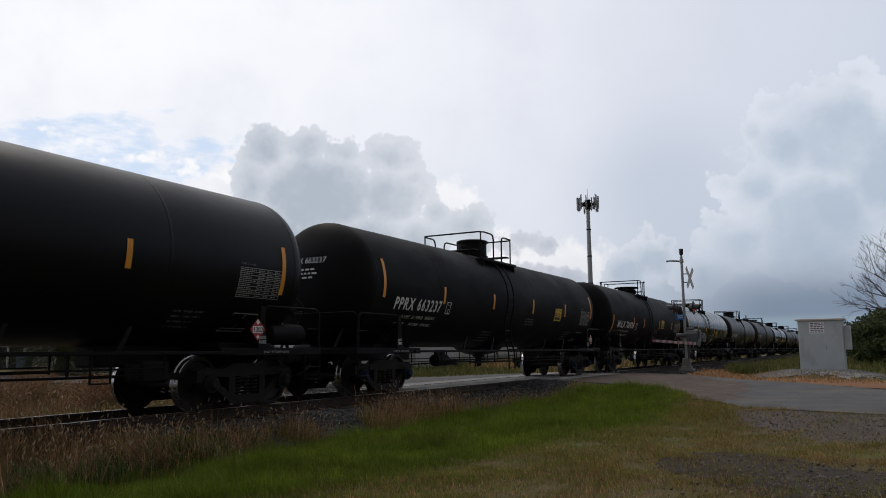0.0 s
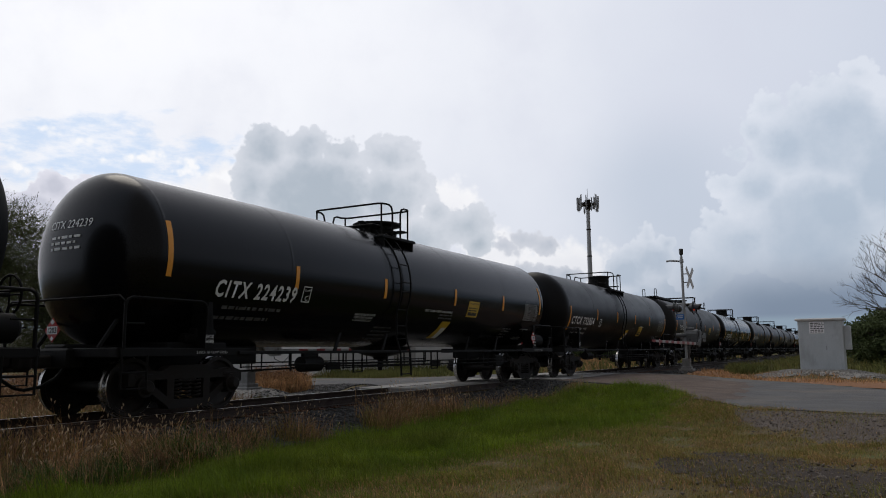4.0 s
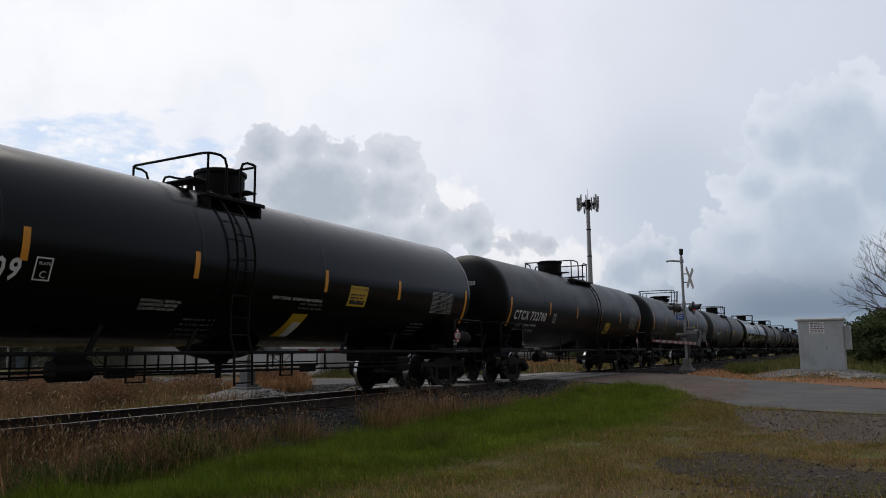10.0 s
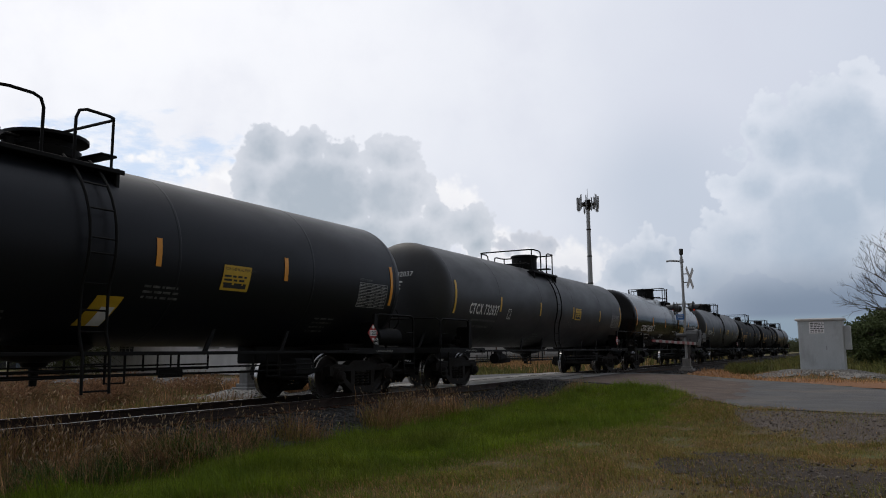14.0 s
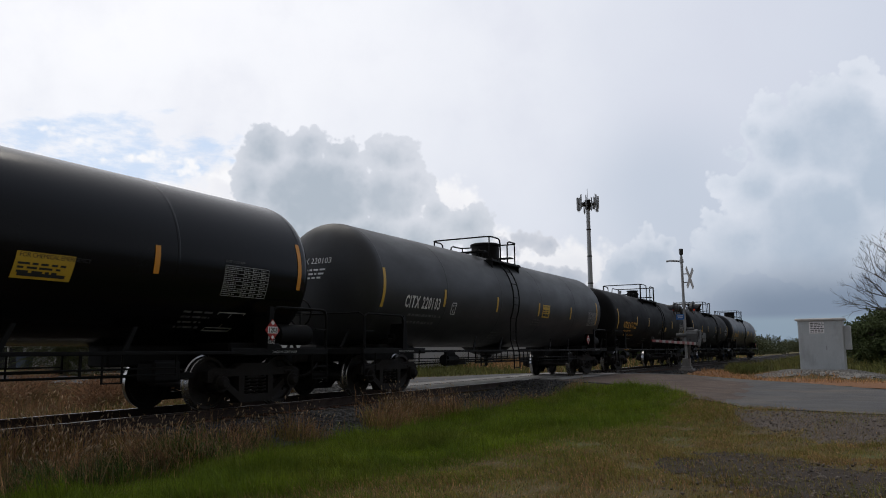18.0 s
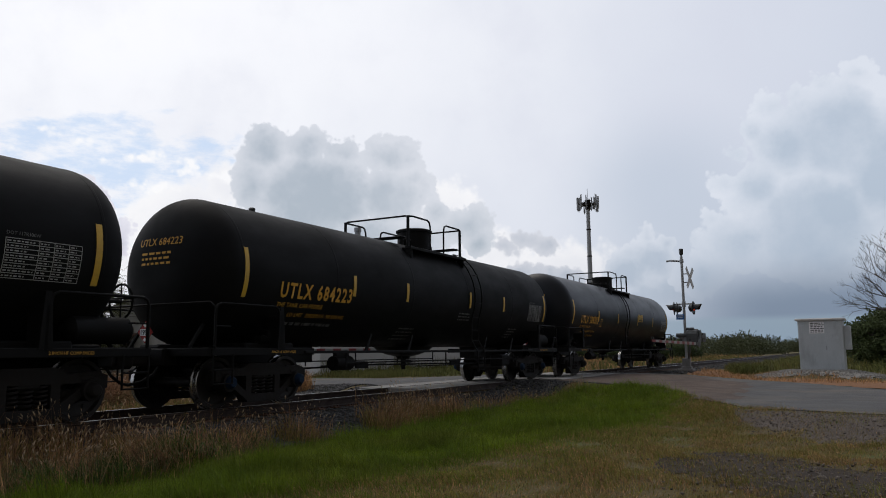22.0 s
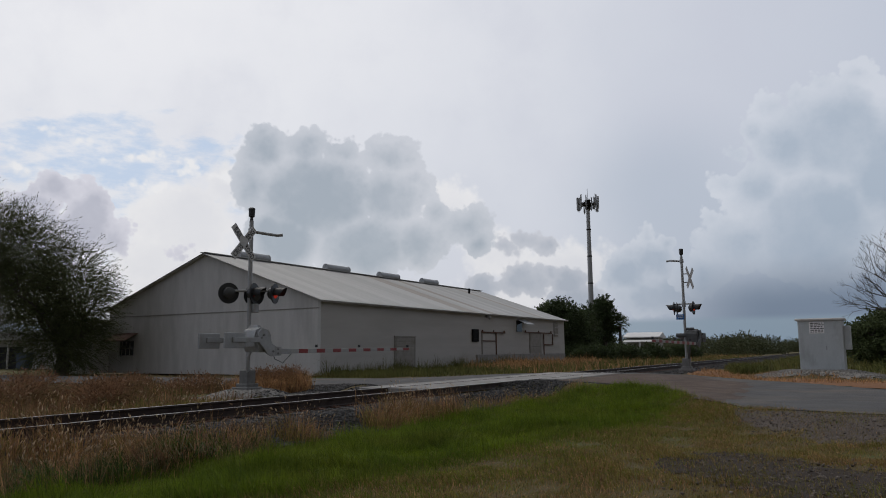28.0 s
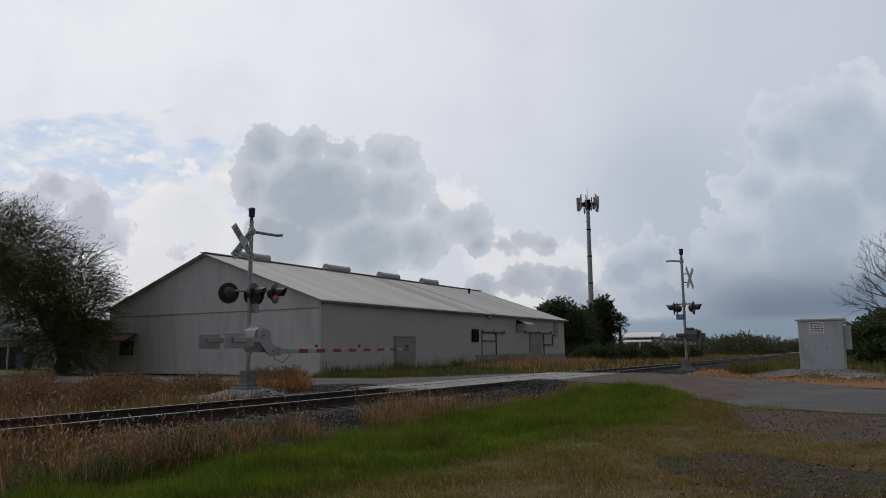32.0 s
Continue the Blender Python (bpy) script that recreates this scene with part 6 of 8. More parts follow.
    part("shoe_note", shared(("shoe", ink is YELLOW_MARK), lambda: flat_note("2 INCH HF COMP SHOES", 0.042, SHOE_INK if ink is WHITE_MARK else ink)), car, at=(L / 2 - 2.2, -1.449, 0.955), kind="stuff")
    if not spec.get("old"):
        for x in (-L / 2 + 2.25, L / 2 - 2.25):
            part("jack_note", shared("jacknote", lambda: flat_note("JACK\nHERE", 0.055, WHITE_MARK, "CENTER")), car, at=(x, -1.466, 1.2))
    return car, sets


def flat_note(text, hgt, ink, align="LEFT"):
    me = letters(text, hgt, ink, align=align)
    for v in me.vertices:
        v.co = Vector((v.co.x, 0, v.co.y))
    me.update()
    return me


def end_lettering(text, ink, L):
    """Small marks laid on the domed end that faces -x."""
    me = letters(text, 0.13, ink, 0.1)
    half, dome = L / 2 - 1.35, 0.66
    rng = random.Random(len(text) + int(L * 100))
    extra = Shape()
    for k in range(3):
        x = 0.1
        while x < 0.75:
            w = rng.uniform(0.05, 0.16)
            extra.add([(x, -0.16 - k * 0.09, 0), (x + w, -0.16 - k * 0.09, 0), (x + w, -0.12 - k * 0.09, 0), (x, -0.12 - k * 0.09, 0)], [(0, 1, 2, 3)])
            x += w + 0.04
    bm = bmesh.new()
    bm.from_mesh(me)
    rows = extra.mesh("rows", ink)
    bm.from_mesh(rows)
    bm.to_mesh(me)
    bm.free()
    bpy.data.meshes.remove(rows)
    for v in me.vertices:
        z = TANK_Z + 0.42 + v.co.y
        y = 1.15 - v.co.x - 2 * 0.3
        r = min(0.985, math.hypot(y, z - TANK_Z) / TANK_R)
        s = r ** (1 / head_fullness())
        v.co = Vector((-half - dome * math.sqrt(1 - s * s) - 0.012, y, z))
    me.update()
    return me


TRAIN = []
gap = FIRST_GAP - CARS[0]["L"]
for index, spec in enumerate(CARS):
    made, wheels = build_car(index, spec)
    TRAIN.append((made, wheels, gap + spec["L"] / 2))
    gap += spec["L"]


def motions():
    """The whole train rolls towards -x at an even speed, its wheels turning."""
    for made, wheels, start in TRAIN:
        walk(made, [(t, pose(start - SPEED * t, TRACK_Y, 0)) for t in (0.0, 8.0, 16.0, 24.0, 32.0)])
        t0, t1 = max(0.0, (start - 90) / SPEED), min(32.0, (start + 20) / SPEED)
        steps = sorted({0.0, 32.0, *[round(k / 15, 5) for k in range(int(t0 * 15), int(t1 * 15) + 1)]})
        for ws in wheels:
            base = ws.matrix_basis.translation.copy()
            rows = []
            for t in steps:
                turn = -SPEED * (min(max(t, t0), t1) - t0) / 0.457
                rows.append((t, Matrix.Translation(base) @ Matrix.Rotation(turn, 4, "Y")))
            walk(ws, rows)


# ---- crossing signals ----
def turned(x, y, z, az):
    return Matrix.Translation((x, y, z)) @ Matrix.Rotation(radians(az), 4, "Z")


def lamp_head(root, m, lit, label):
    """One flasher: black round background, hood, silver housing and red lens, facing local +x."""
    head = part("flasher", shared("flasher", lambda: Shape().lathe([(0.0, 0.0), (0.0, 0.30), (0.015, 0.305), (0.03, 0.30), (0.03, 0.155)], "x", 28).mesh("flasher", SIGNAL_BLACK, smooth=40)), root, label, at=m)
    part("housing", shared("lamp_housing", lambda: Shape().lathe([(-0.2, 0.0), (-0.2, 0.08), (-0.14, 0.16), (-0.005, 0.18), (-0.005, 0.0)], "x", 20).mesh("housing", LAMP_GREY, smooth=40)), head, "dark grey lamp housing")
    visor = []
    for r in (0.165, 0.158):
        for i in range(17):
            a = radians(-25 + 230 * i / 16)
            for d in (0.03, 0.40 - 0.16 * abs(i - 8) / 8):
                visor.append((d, r * math.cos(a), r * math.sin(a)))
    fs = []
    for k in (0, 34):
        for i in range(16):
            fs.append((k + 2 * i, k + 2 * i + 1, k + 2 * i + 3, k + 2 * i + 2))
    for i in range(16):
        fs.append((2 * i + 1, 2 * i + 3, 34 + 2 * i + 3, 34 + 2 * i + 1))
    part("hood", shared("lamp_hood", lambda: Shape().add(visor, fs).mesh("hood", SIGNAL_BLACK, smooth=60)), head, "black hood")
    part("lens", shared("lens%d" % lit, lambda: Shape().lathe([(0.034, 0.15), (0.06, 0.12), (0.075, 0.06), (0.08, 0.0)], "x", 20).mesh("lens", LENS_RED if lit else LENS_DIM, smooth=60)), head, "red lens")


def crossbuck(root, m, lettered):
    """Two crossed white blades, facing local +x."""
    b = part("crossbuck", Shape().box((0.055, 0, 0), (0.05, 0.1, 0.3), 0.01).mesh("crossbuck", GALV), root, "white crossed railroad crossing sign", at=m)
    for a, words, d in ((-48, ("RAIL", "ROAD"), 0.085), (48, ("CROS", "SING"), 0.10)):
        turn = Matrix.Translation((d, 0, 0)) @ Matrix.Rotation(radians(a), 4, "X")
        part("blade", shared("blade", lambda: Shape().box((0, 0, 0), (0.008, 1.22, 0.23), 0.002).mesh("blade", SIGN_WHITE)), b, at=turn)
        if lettered:
            for word, y in zip(words, (-0.34, 0.34)):
                me = letters(word, 0.15, DECAL_BLACK, align="CENTER", bold=0.004)
                for v in me.vertices:
                    v.co = Vector((0.0065, v.co.x * 0.8 + y, v.co.y - 0.075))
                me.update()
                part("sign_lettering", me, b, at=turn)


def gate(root, x_dir, length, n_red, base_z, ALU=ALU):
    """Gate motor, counterweights and the lowered arm along local x_dir."""
    k = x_dir
    hull = [(-0.34, -0.2), (-0.22, -0.36), (0.24, -0.36), (0.32, -0.26), (0.32, 0.12), (0.22, 0.26), (-0.1, 0.34), (-0.3, 0.26), (-0.36, 0.1)]
    g = part("gate_mechanism", Shape().prism(hull, 0.44, lambda u, w, d: (k * u, -0.56 + d, base_z + w)).prism([(u * 0.86, w * 0.86) for u, w in hull], 0.5, lambda u, w, d: (k * u, -0.59 + d, base_z + w))
             .cyl((-0.02, -0.64, base_z + 0.05), (-0.02, 0.4, base_z + 0.05), 0.1, 14).cyl((0, -0.05, base_z + 0.34), (0, -0.4, base_z + 0.34), 0.07, 10).mesh("gate_mechanism", ALU, smooth=25), root, "silver gate motor box")
    swan = [(-0.30, 0.20), (-0.16, 0.30), (0.04, 0.26), (0.16, 0.06), (0.26, -0.12), (0.42, -0.2), (0.66, -0.22), (0.66, -0.46), (0.24, -0.48), (0.06, -0.40), (-0.08, -0.24), (-0.28, -0.08)]
    cr = part("crank", Shape().prism(swan, 0.05, lambda u, w, d: (k * u, -0.62 - d, base_z + w)).mesh("crank", ALU), g, "silver curved crank plate")
    for u, w in ((-0.1, 0.12), (0.5, -0.28), (0.5, -0.4), (0.3, -0.34), (-0.2, 0.04)):
        part("bolt", Shape().cyl((k * u, -0.67, base_z + w), (k * u, -0.70, base_z + w), 0.03, 8).mesh("bolt", BASE_GREY), cr)
    part("access_cover", Shape().box((-k * 0.1, -0.6, base_z - 0.02), (0.36, 0.02, 0.4), 0.01).mesh("access_cover", ALU), g)
    for y, yy in ((-0.66, -0.6), (0.3, 0.36)):
        cw = part("counterweight", Shape().box((-k * 0.75, y, base_z - 0.02), (1.1, 0.05, 0.14), 0.01).mesh("counterweight", ALU), g)
        part("weight", Shape().box((-k * 1.16, yy, base_z - 0.04), (0.74, 0.09, 0.42), 0.015).mesh("weight", ALU), cw, "grey counterweight plate")
    # arm in painted sections
    n = n_red * 2
    x0, z0, z1 = 0.7, base_z - 0.34, base_z - 0.28
    arm = part("gate_arm", Shape().box((k * (x0 + 0.05), -0.64, z0), (0.7, 0.085, 0.16), 0.01).mesh("gate_arm", ALU), g, "lowered gate arm with red and white stripes")
    step = (length - x0 - 0.35) / n
    for i in range(n):
        u = x0 + 0.35 + step * (i + 0.5)
        h = 0.13 - 0.05 * i / n
        z = z0 + (z1 - z0) * (i + 0.5) / n
        part("arm_section", Shape().box((k * u, -0.64, z), (step - 0.004, 0.03, h), 0.004).mesh("arm_section", GATE_RED if i % 2 else ARM_WHITE), arm)
    for u in (x0 + 1.6, x0 + (length - x0) * 0.55, length - 0.08):
        part("arm_lamp", Shape().cyl((k * u, -0.64, z1 + 0.06), (k * u, -0.64, z1 + 0.14), 0.045, 10).mesh("arm_lamp", SIGNAL_BLACK), arm)
    part("cable", Shape().tube([(k * 0.45, -0.5, base_z - 0.25), (k * 0.5, -0.55, base_z - 0.55), (k * 0.8, -0.6, base_z - 0.68), (k * 1.2, -0.64, base_z - 0.36)], 0.012, 5).mesh("cable", SIGNAL_BLACK), g)
    part("conduit", Shape().tube([(-0.12, -0.25, base_z - 0.25), (-0.22, -0.2, base_z - 0.5), (-0.2, -0.18, base_z - 0.75), (-0.1, -0.1, 0.45)], 0.05, 8).mesh("conduit", ALU), g)


def signal_mast(at, tall, label):
    root = thing("crossing_signal", label, "railway signal", at, group="crossing signals")
    part("base", Shape().box((0, 0, 0.03), (0.62, 0.62, 0.1), 0.02).box((0, 0, 0.32), (0.34, 0.34, 0.5), 0.03).box((0, 0, 0.12), (0.46, 0.46, 0.12), 0.02).mesh("base", BASE_GREY), root, "bolted metal base")
    part("mast", Shape().cyl((0, 0, 0.5), (0, 0, tall - 0.4), 0.062, 16).mesh("mast", ALU, smooth=40), root, "silver mast")
    part("bell", Shape().lathe([(0, 0.0), (0, 0.05), (0.10, 0.045), (0.12, 0.085), (0.36, 0.10), (0.39, 0.07), (0.40, 0)], "z", 16).mesh("bell", SIGNAL_BLACK, smooth=40), root, "black bell on the mast top", at=(0, 0, tall - 0.40))
    return root


def build_signals():
    # beyond the track: arm lowered along +x
    s = signal_mast((16.2, 15.4, -0.08), 5.3, "silver crossing signal with crossed signs and a lowered striped gate")
    part("top_bracket", Shape().tube([(0, 0, 4.58), (0.5, -0.55, 4.48), (0.62, -0.66, 4.5)], 0.045, 8).cyl((0, 0, 4.5), (0, 0, 4.66), 0.09, 12).mesh("top_bracket", ALU), s)
    crossbuck(s, turned(0.0, 0.0, 4.2, -92) @ Matrix.Translation((0.03, -0.4, 0)), True)
    part("crossarm", Shape().tube([(-0.42, 0.44, 2.83), (0.46, -0.5, 2.83)], 0.035, 8).cyl((0, 0, 2.7), (0, 0, 2.95), 0.085, 12).mesh("crossarm", ALU), s)
    lamp_head(s, turned(0.06, -0.1, 2.76, -72), False, "black flasher facing the near road")
    lamp_head(s, turned(0.47, -0.52, 2.76, -72), True, "lit red flasher facing the near road")
    lamp_head(s, turned(-0.40, 0.43, 2.76, 62), False, "black flasher facing the far road")
    lamp_head(s, turned(0.16, -0.02, 2.70, 62), False, "black flasher facing the far road")
    part("junction_box", Shape().box((0.13, -0.1, 2.33), (0.2, 0.14, 0.26), 0.02).mesh("junction_box", ALU), s)
    gate(s, 1, 7.75, 8, 1.42)
    # before the track: arm lowered along -x
    s = signal_mast((35.73, 7.0, 0.0), 5.65, "silver crossing signal beside the red earth with its gate lowered")
    part("top_bracket", Shape().tube([(0, 0, 5.05), (0.1, 0.5, 5.12), (0.1, 0.72, 5.1)], 0.045, 8).cyl((0, 0, 4.98), (0, 0, 5.14), 0.09, 12).mesh("top_bracket", ALU), s)
    crossbuck(s, turned(0, -0.25, 4.25, -100), False)
    part("sign_bracket", Shape().tube([(0, 0, 4.45), (0, -0.3, 4.45)], 0.025, 6).tube([(0, 0, 4.05), (0, -0.3, 4.05)], 0.025, 6).mesh("sign_bracket", ALU), s)
    part("crossarm", Shape().tube([(0, 0.5, 3.05), (0, -0.5, 3.05)], 0.035, 8).cyl((0, 0, 2.92), (0, 0, 3.17), 0.085, 12).mesh("crossarm", ALU), s)
    lamp_head(s, turned(-0.05, 0.42, 2.86, 97), True, "lit red flasher facing the far road")
    lamp_head(s, turned(0.3, 0.36, 2.86, 97), False, "black flasher facing the far road")
    lamp_head(s, turned(-0.05, -0.42, 2.86, -92), True, "lit red flasher facing the near road")
    lamp_head(s, turned(0.32, -0.36, 2.86, -92), False, "black flasher facing the near road")
    part("blue_sign", Shape().box((-0.08, 0.17, 2.45), (0.012, 0.36, 0.24), 0.003).mesh("blue_sign", BLUE_SIGN), s, "small blue notice plate")
    part("blue_sign_print", Shape().box((-0.089, 0.17, 2.5), (0.004, 0.28, 0.04)).box((-0.089, 0.17, 2.42), (0.004, 0.22, 0.03)).mesh("blue_sign_print", SIGN_WHITE), s)
    # seen against the light, so its metal is coloured dark
    gate(s, -1, 9.1, 8, 1.55, BACKLIT_ALU)


def build_relay_box():
    root = thing("relay_cabinet", "pale grey metal relay cabinet on a gravel mound", "signal cabinet", turned(36.0, 1.43, -0.02, -2))
    part("body", Shape().box((0.55, 0, 1.08), (1.1, 1.74, 2.16), 0.02).mesh("body", BOX_PAINT), root)
    part("roof", Shape().box((0.55, 0, 2.21), (1.3, 1.94, 0.1), 0.03).mesh("roof", SIGN_WHITE), root, "pale overhanging roof")
    part("plinth", Shape().box((0.55, 0, 0.03), (1.0, 1.64, 0.12), 0.01).mesh("plinth", CONCRETE), root)
    for y in (-0.42, 0.42):
        part("door", Shape().box((-0.006, y, 1.0), (0.016, 0.836, 1.9), 0.004).mesh("door", BOX_PAINT), root, "repainted grey door panel")
    sg = part("notice_sign", Shape().box((-0.02, 0.13, 1.86), (0.012, 0.58, 0.5), 0.003).mesh("notice_sign", PLACARD_WHITE), root, "white notice plate")
    s = Shape()
    rng = random.Random(2)
    for r in range(6):
        y = 0.37
        while y > -0.1:
            w = rng.uniform(0.05, 0.14)
            s.box((-0.028, y - w / 2, 2.05 - r * 0.075), (0.004, w, 0.035))
            y -= w + 0.03
    part("notice_print", s.mesh("notice_print", DECAL_BLACK), sg)
    part("side_unit", Shape().box((0.5, -1.0, 1.42), (0.6, 0.27, 1.02), 0.02).mesh("side_unit", BOX_PAINT), root, "small grey box on the cabinet's side")
    part("hasp", Shape().box((-0.02, -0.2, 1.0), (0.03, 0.05, 0.18), 0.005).mesh("hasp", GALV), root)


def in_poly(x, y, poly):
    inside = np.zeros(len(x), bool)
    n = len(poly)
    for i in range(n):
        (x0, y0), (x1, y1) = poly[i], poly[(i + 1) % n]
        if y0 == y1:
            continue
        inside ^= ((y0 > y) != (y1 > y)) & (x < (x1 - x0) * (y - y0) / (y1 - y0) + x0)
    return inside


def scatter(poly, n, seed, clump=0.0, size=1.5, fray=0.12):
    """Random places in a polygon, gathered in clumps by smooth noise."""
    rng = np.random.RandomState(seed)
    xs, ys = zip(*poly)
    out = np.empty((0, 2))
    tries = 0
    while len(out) < n and tries < 12:
        tries += 1
        p = np.stack([rng.uniform(min(xs), max(xs), n), rng.uniform(min(ys), max(ys), n)], -1)
        p = p[in_poly(p[:, 0], p[:, 1], poly)]
        if clump:
            k = np.sin(p[:, 0] * 2.1 / size + seed) * np.sin(p[:, 1] * 2.7 / size + seed * 2) + 0.6 * np.sin(p[:, 0] * 5.3 / size + p[:, 1] * 4.1 / size)
            p = p[rng.uniform(-1.3, 1.3, len(p)) * (1 / max(clump, 0.01)) * 0.6 < k + (1 - clump)]
        out = np.concatenate([out, p])
    out = out[:n] + rng.normal(0, fray, (min(n, len(out)), 2))
    wild = (out[:, 0] > road_near(out[:, 1]) + 0.15) & (out[:, 0] < road_far(out[:, 1]) - 0.1)
    out = out[~wild]
    return np.column_stack([out, ground_height(out[:, 0], out[:, 1])])


def thin_out(p, keep, seed):
    """Leaves only a share of the places that lie on the gravel."""
    on = np.zeros(len(p), bool)
    for lot in GRAVEL_LOTS:
        on |= in_poly(p[:, 0] + 0.3 * np.sin(p[:, 1] * 4) + 0.35 * np.sin(p[:, 0] * 7 + p[:, 1] * 5), p[:, 1] + 0.3 * np.sin(p[:, 0] * 3.1) + 0.25 * np.sin(p[:, 1] * 9 - p[:, 0] * 4), lot)
    return p[~on | (np.random.RandomState(seed).rand(len(p)) < keep)]


def blades(name, places, h0, h1, width, material, label, seed, lean=0.5, category="grass", kind="stuff", tuft=0.0):
    """Grass blades, each bent once, three triangles."""
    rng = np.random.RandomState(seed)
    n = len(places)
    hgt = rng.uniform(h0, h1, n) * rng.uniform(0.75, 1.1, n)
    a = rng.uniform(0, 6.283, n)
    if tuft:
        x, y = places[:, 0], places[:, 1]
        lie = np.sin(x * 1.7 + 2 * np.sin(y * 1.3)) * np.sin(y * 2.3 + 1.5 * np.sin(x * 0.9)) + 0.6 * np.sin(x * 5.1 + y * 3.7 + seed) * np.sin(y * 6.3 - x * 2.2)
        hgt = hgt * np.clip(1 + tuft * lie, 0.25, 2.0)
        a = 2.5 * lie + 1.2 * np.sin(x * 0.7 + y * 0.5) + rng.normal(0, 0.9, n)
    l = np.minimum(np.abs(rng.normal(0, lean, n)), 1.4) * hgt
    w = width * rng.uniform(0.6, 1.3, n)
    d = np.stack([np.cos(a), np.sin(a), np.zeros(n)], -1)
    b = rng.uniform(0, 6.283, n)
    side = np.stack([np.cos(b), np.sin(b), np.zeros(n)], -1) * w[:, None]
    up = np.array([0, 0, 1.0])
    p = places + np.array([0, 0, -0.01])
    mid = p + d * (l * 0.3)[:, None] + up * (hgt * 0.6)[:, None]
    top = p + d * l[:, None] + up * (hgt * np.sqrt(np.clip(1 - (l / hgt) ** 2 * 0.4, 0.2, 1)))[:, None]
    v = np.stack([p - side, p + side, mid - side * 0.75, mid + side * 0.75, top], 1).reshape(-1, 3)
    f = (np.array([(0, 1, 3), (0, 3, 2), (2, 3, 4)])[None] + (np.arange(n) * 5)[:, None, None]).reshape(-1, 3)
    return raw_mesh(name, v, f, material, label, category, kind=kind), top, d


def seed_heads(name, tops, dirs, size, material, label, seed):
    """Nodding spindle-shaped ears at the stalk tips."""
    rng = np.random.RandomState(seed)
    n = len(tops)
    ln = size * rng.uniform(0.6, 1.3, n)
    ax = dirs * rng.uniform(0.1, 0.9, n)[:, None] + np.array([0, 0, 1.0]) * rng.uniform(0.3, 1.0, n)[:, None]
    ax /= np.linalg.norm(ax, axis=1)[:, None]
    u = np.cross(ax, np.array([0.3, 0.5, 0.2]))
    u /= np.linalg.norm(u, axis=1)[:, None]
    k = np.cross(ax, u)
    r = (ln * 0.13)[:, None]
    mid = tops + ax * (ln * 0.4)[:, None]
    v = np.stack([tops, mid + u * r, mid + k * r, mid - u * r, mid - k * r, tops + ax * ln[:, None]], 1).reshape(-1, 3)
    t = np.array([(0, 2, 1), (0, 3, 2), (0, 4, 3), (0, 1, 4), (5, 1, 2), (5, 2, 3), (5, 3, 4), (5, 4, 1)])
    f = (t[None] + (np.arange(n) * 6)[:, None, None]).reshape(-1, 3)
    return raw_mesh(name, v, f, material, label, "grass")


def patch_sheet(name, poly, step, lift, material, label, category, seed=1, lie=None):
    """A thin cover of other soil that follows the ground, with a frayed edge."""
    rng = random.Random(seed)
    xs, ys = zip(*poly)
    s = Shape()
    nx, ny = int((max(xs) - min(xs)) / step) + 2, int((max(ys) - min(ys)) / step) + 2
    px = np.array([[min(xs) - step / 2 + i * step + rng.uniform(-0.3, 0.3) * step for j in range(ny)] for i in range(nx)])
    py = np.array([[min(ys) - step / 2 + j * step + rng.uniform(-0.3, 0.3) * step for j in range(ny)] for i in range(nx)])
    inside = in_poly((px + 0.25 * np.sin(py * 3)).ravel(), (py + 0.2 * np.sin(px * 2.3)).ravel(), poly).reshape(nx, ny)
    ids = {}
    vs, fs = [], []
    for i in range(nx - 1):
        for j in range(ny - 1):
            corner = [(i, j), (i + 1, j), (i + 1, j + 1), (i, j + 1)]
            if sum(inside[c] for c in corner) >= 3:
                for c in corner:
                    if c not in ids:
                        ids[c] = len(vs)
                        x, y = px[c], py[c]
                        vs.append((x, y, lie(y) + lift if lie else ground_height(x, y) + (lift if inside[c] else -0.01)))
                fs.append(tuple(ids[c] for c in corner))
    s.add(vs, fs)
    ob = part(name, s.mesh(name, material, smooth=180))
    return tagged(ob, label, category, kind="structure")


LAWN = [(3.4, 8.6), (5.3, 7.9), (7.0, 7.6), (9, 7.55), (11, 7.6), (14, 7.7), (16.7, 7.6), (21, 7.6), (22.6, 6.6), (21.4, 4.9), (19, 3.9), (15.5, 4.0), (12.2, 4.5), (9.7, 4.9), (7.5, 4.9), (5.8, 5.2), (4.2, 6.2)]
VERGE = [(3.0, 7.0), (4.4, 6.0), (5.8, 5.0), (7.5, 4.8), (9.7, 4.8), (12.2, 4.4), (15.5, 3.9), (21.4, 5.2), (21.4, 4.4), (19.4, 3.5), (16.8, 2.3), (16.0, -0.5), (15.6, -3), (2, -3), (1.5, 4)]
GRAVEL_LOTS = [[(7.9, 0.2), (8.2, 1.5), (9.0, 2.2), (10.2, 2.4), (11.2, 2.0), (11.4, 0.9), (10.4, 0.1), (9.6, -1.5), (8.2, -1.6)],
               [(13.6, 0.6), (14.6, 1.9), (16.4, 2.2), (16.2, 0.3), (15.9, -3), (13.0, -3), (12.9, -1)]]


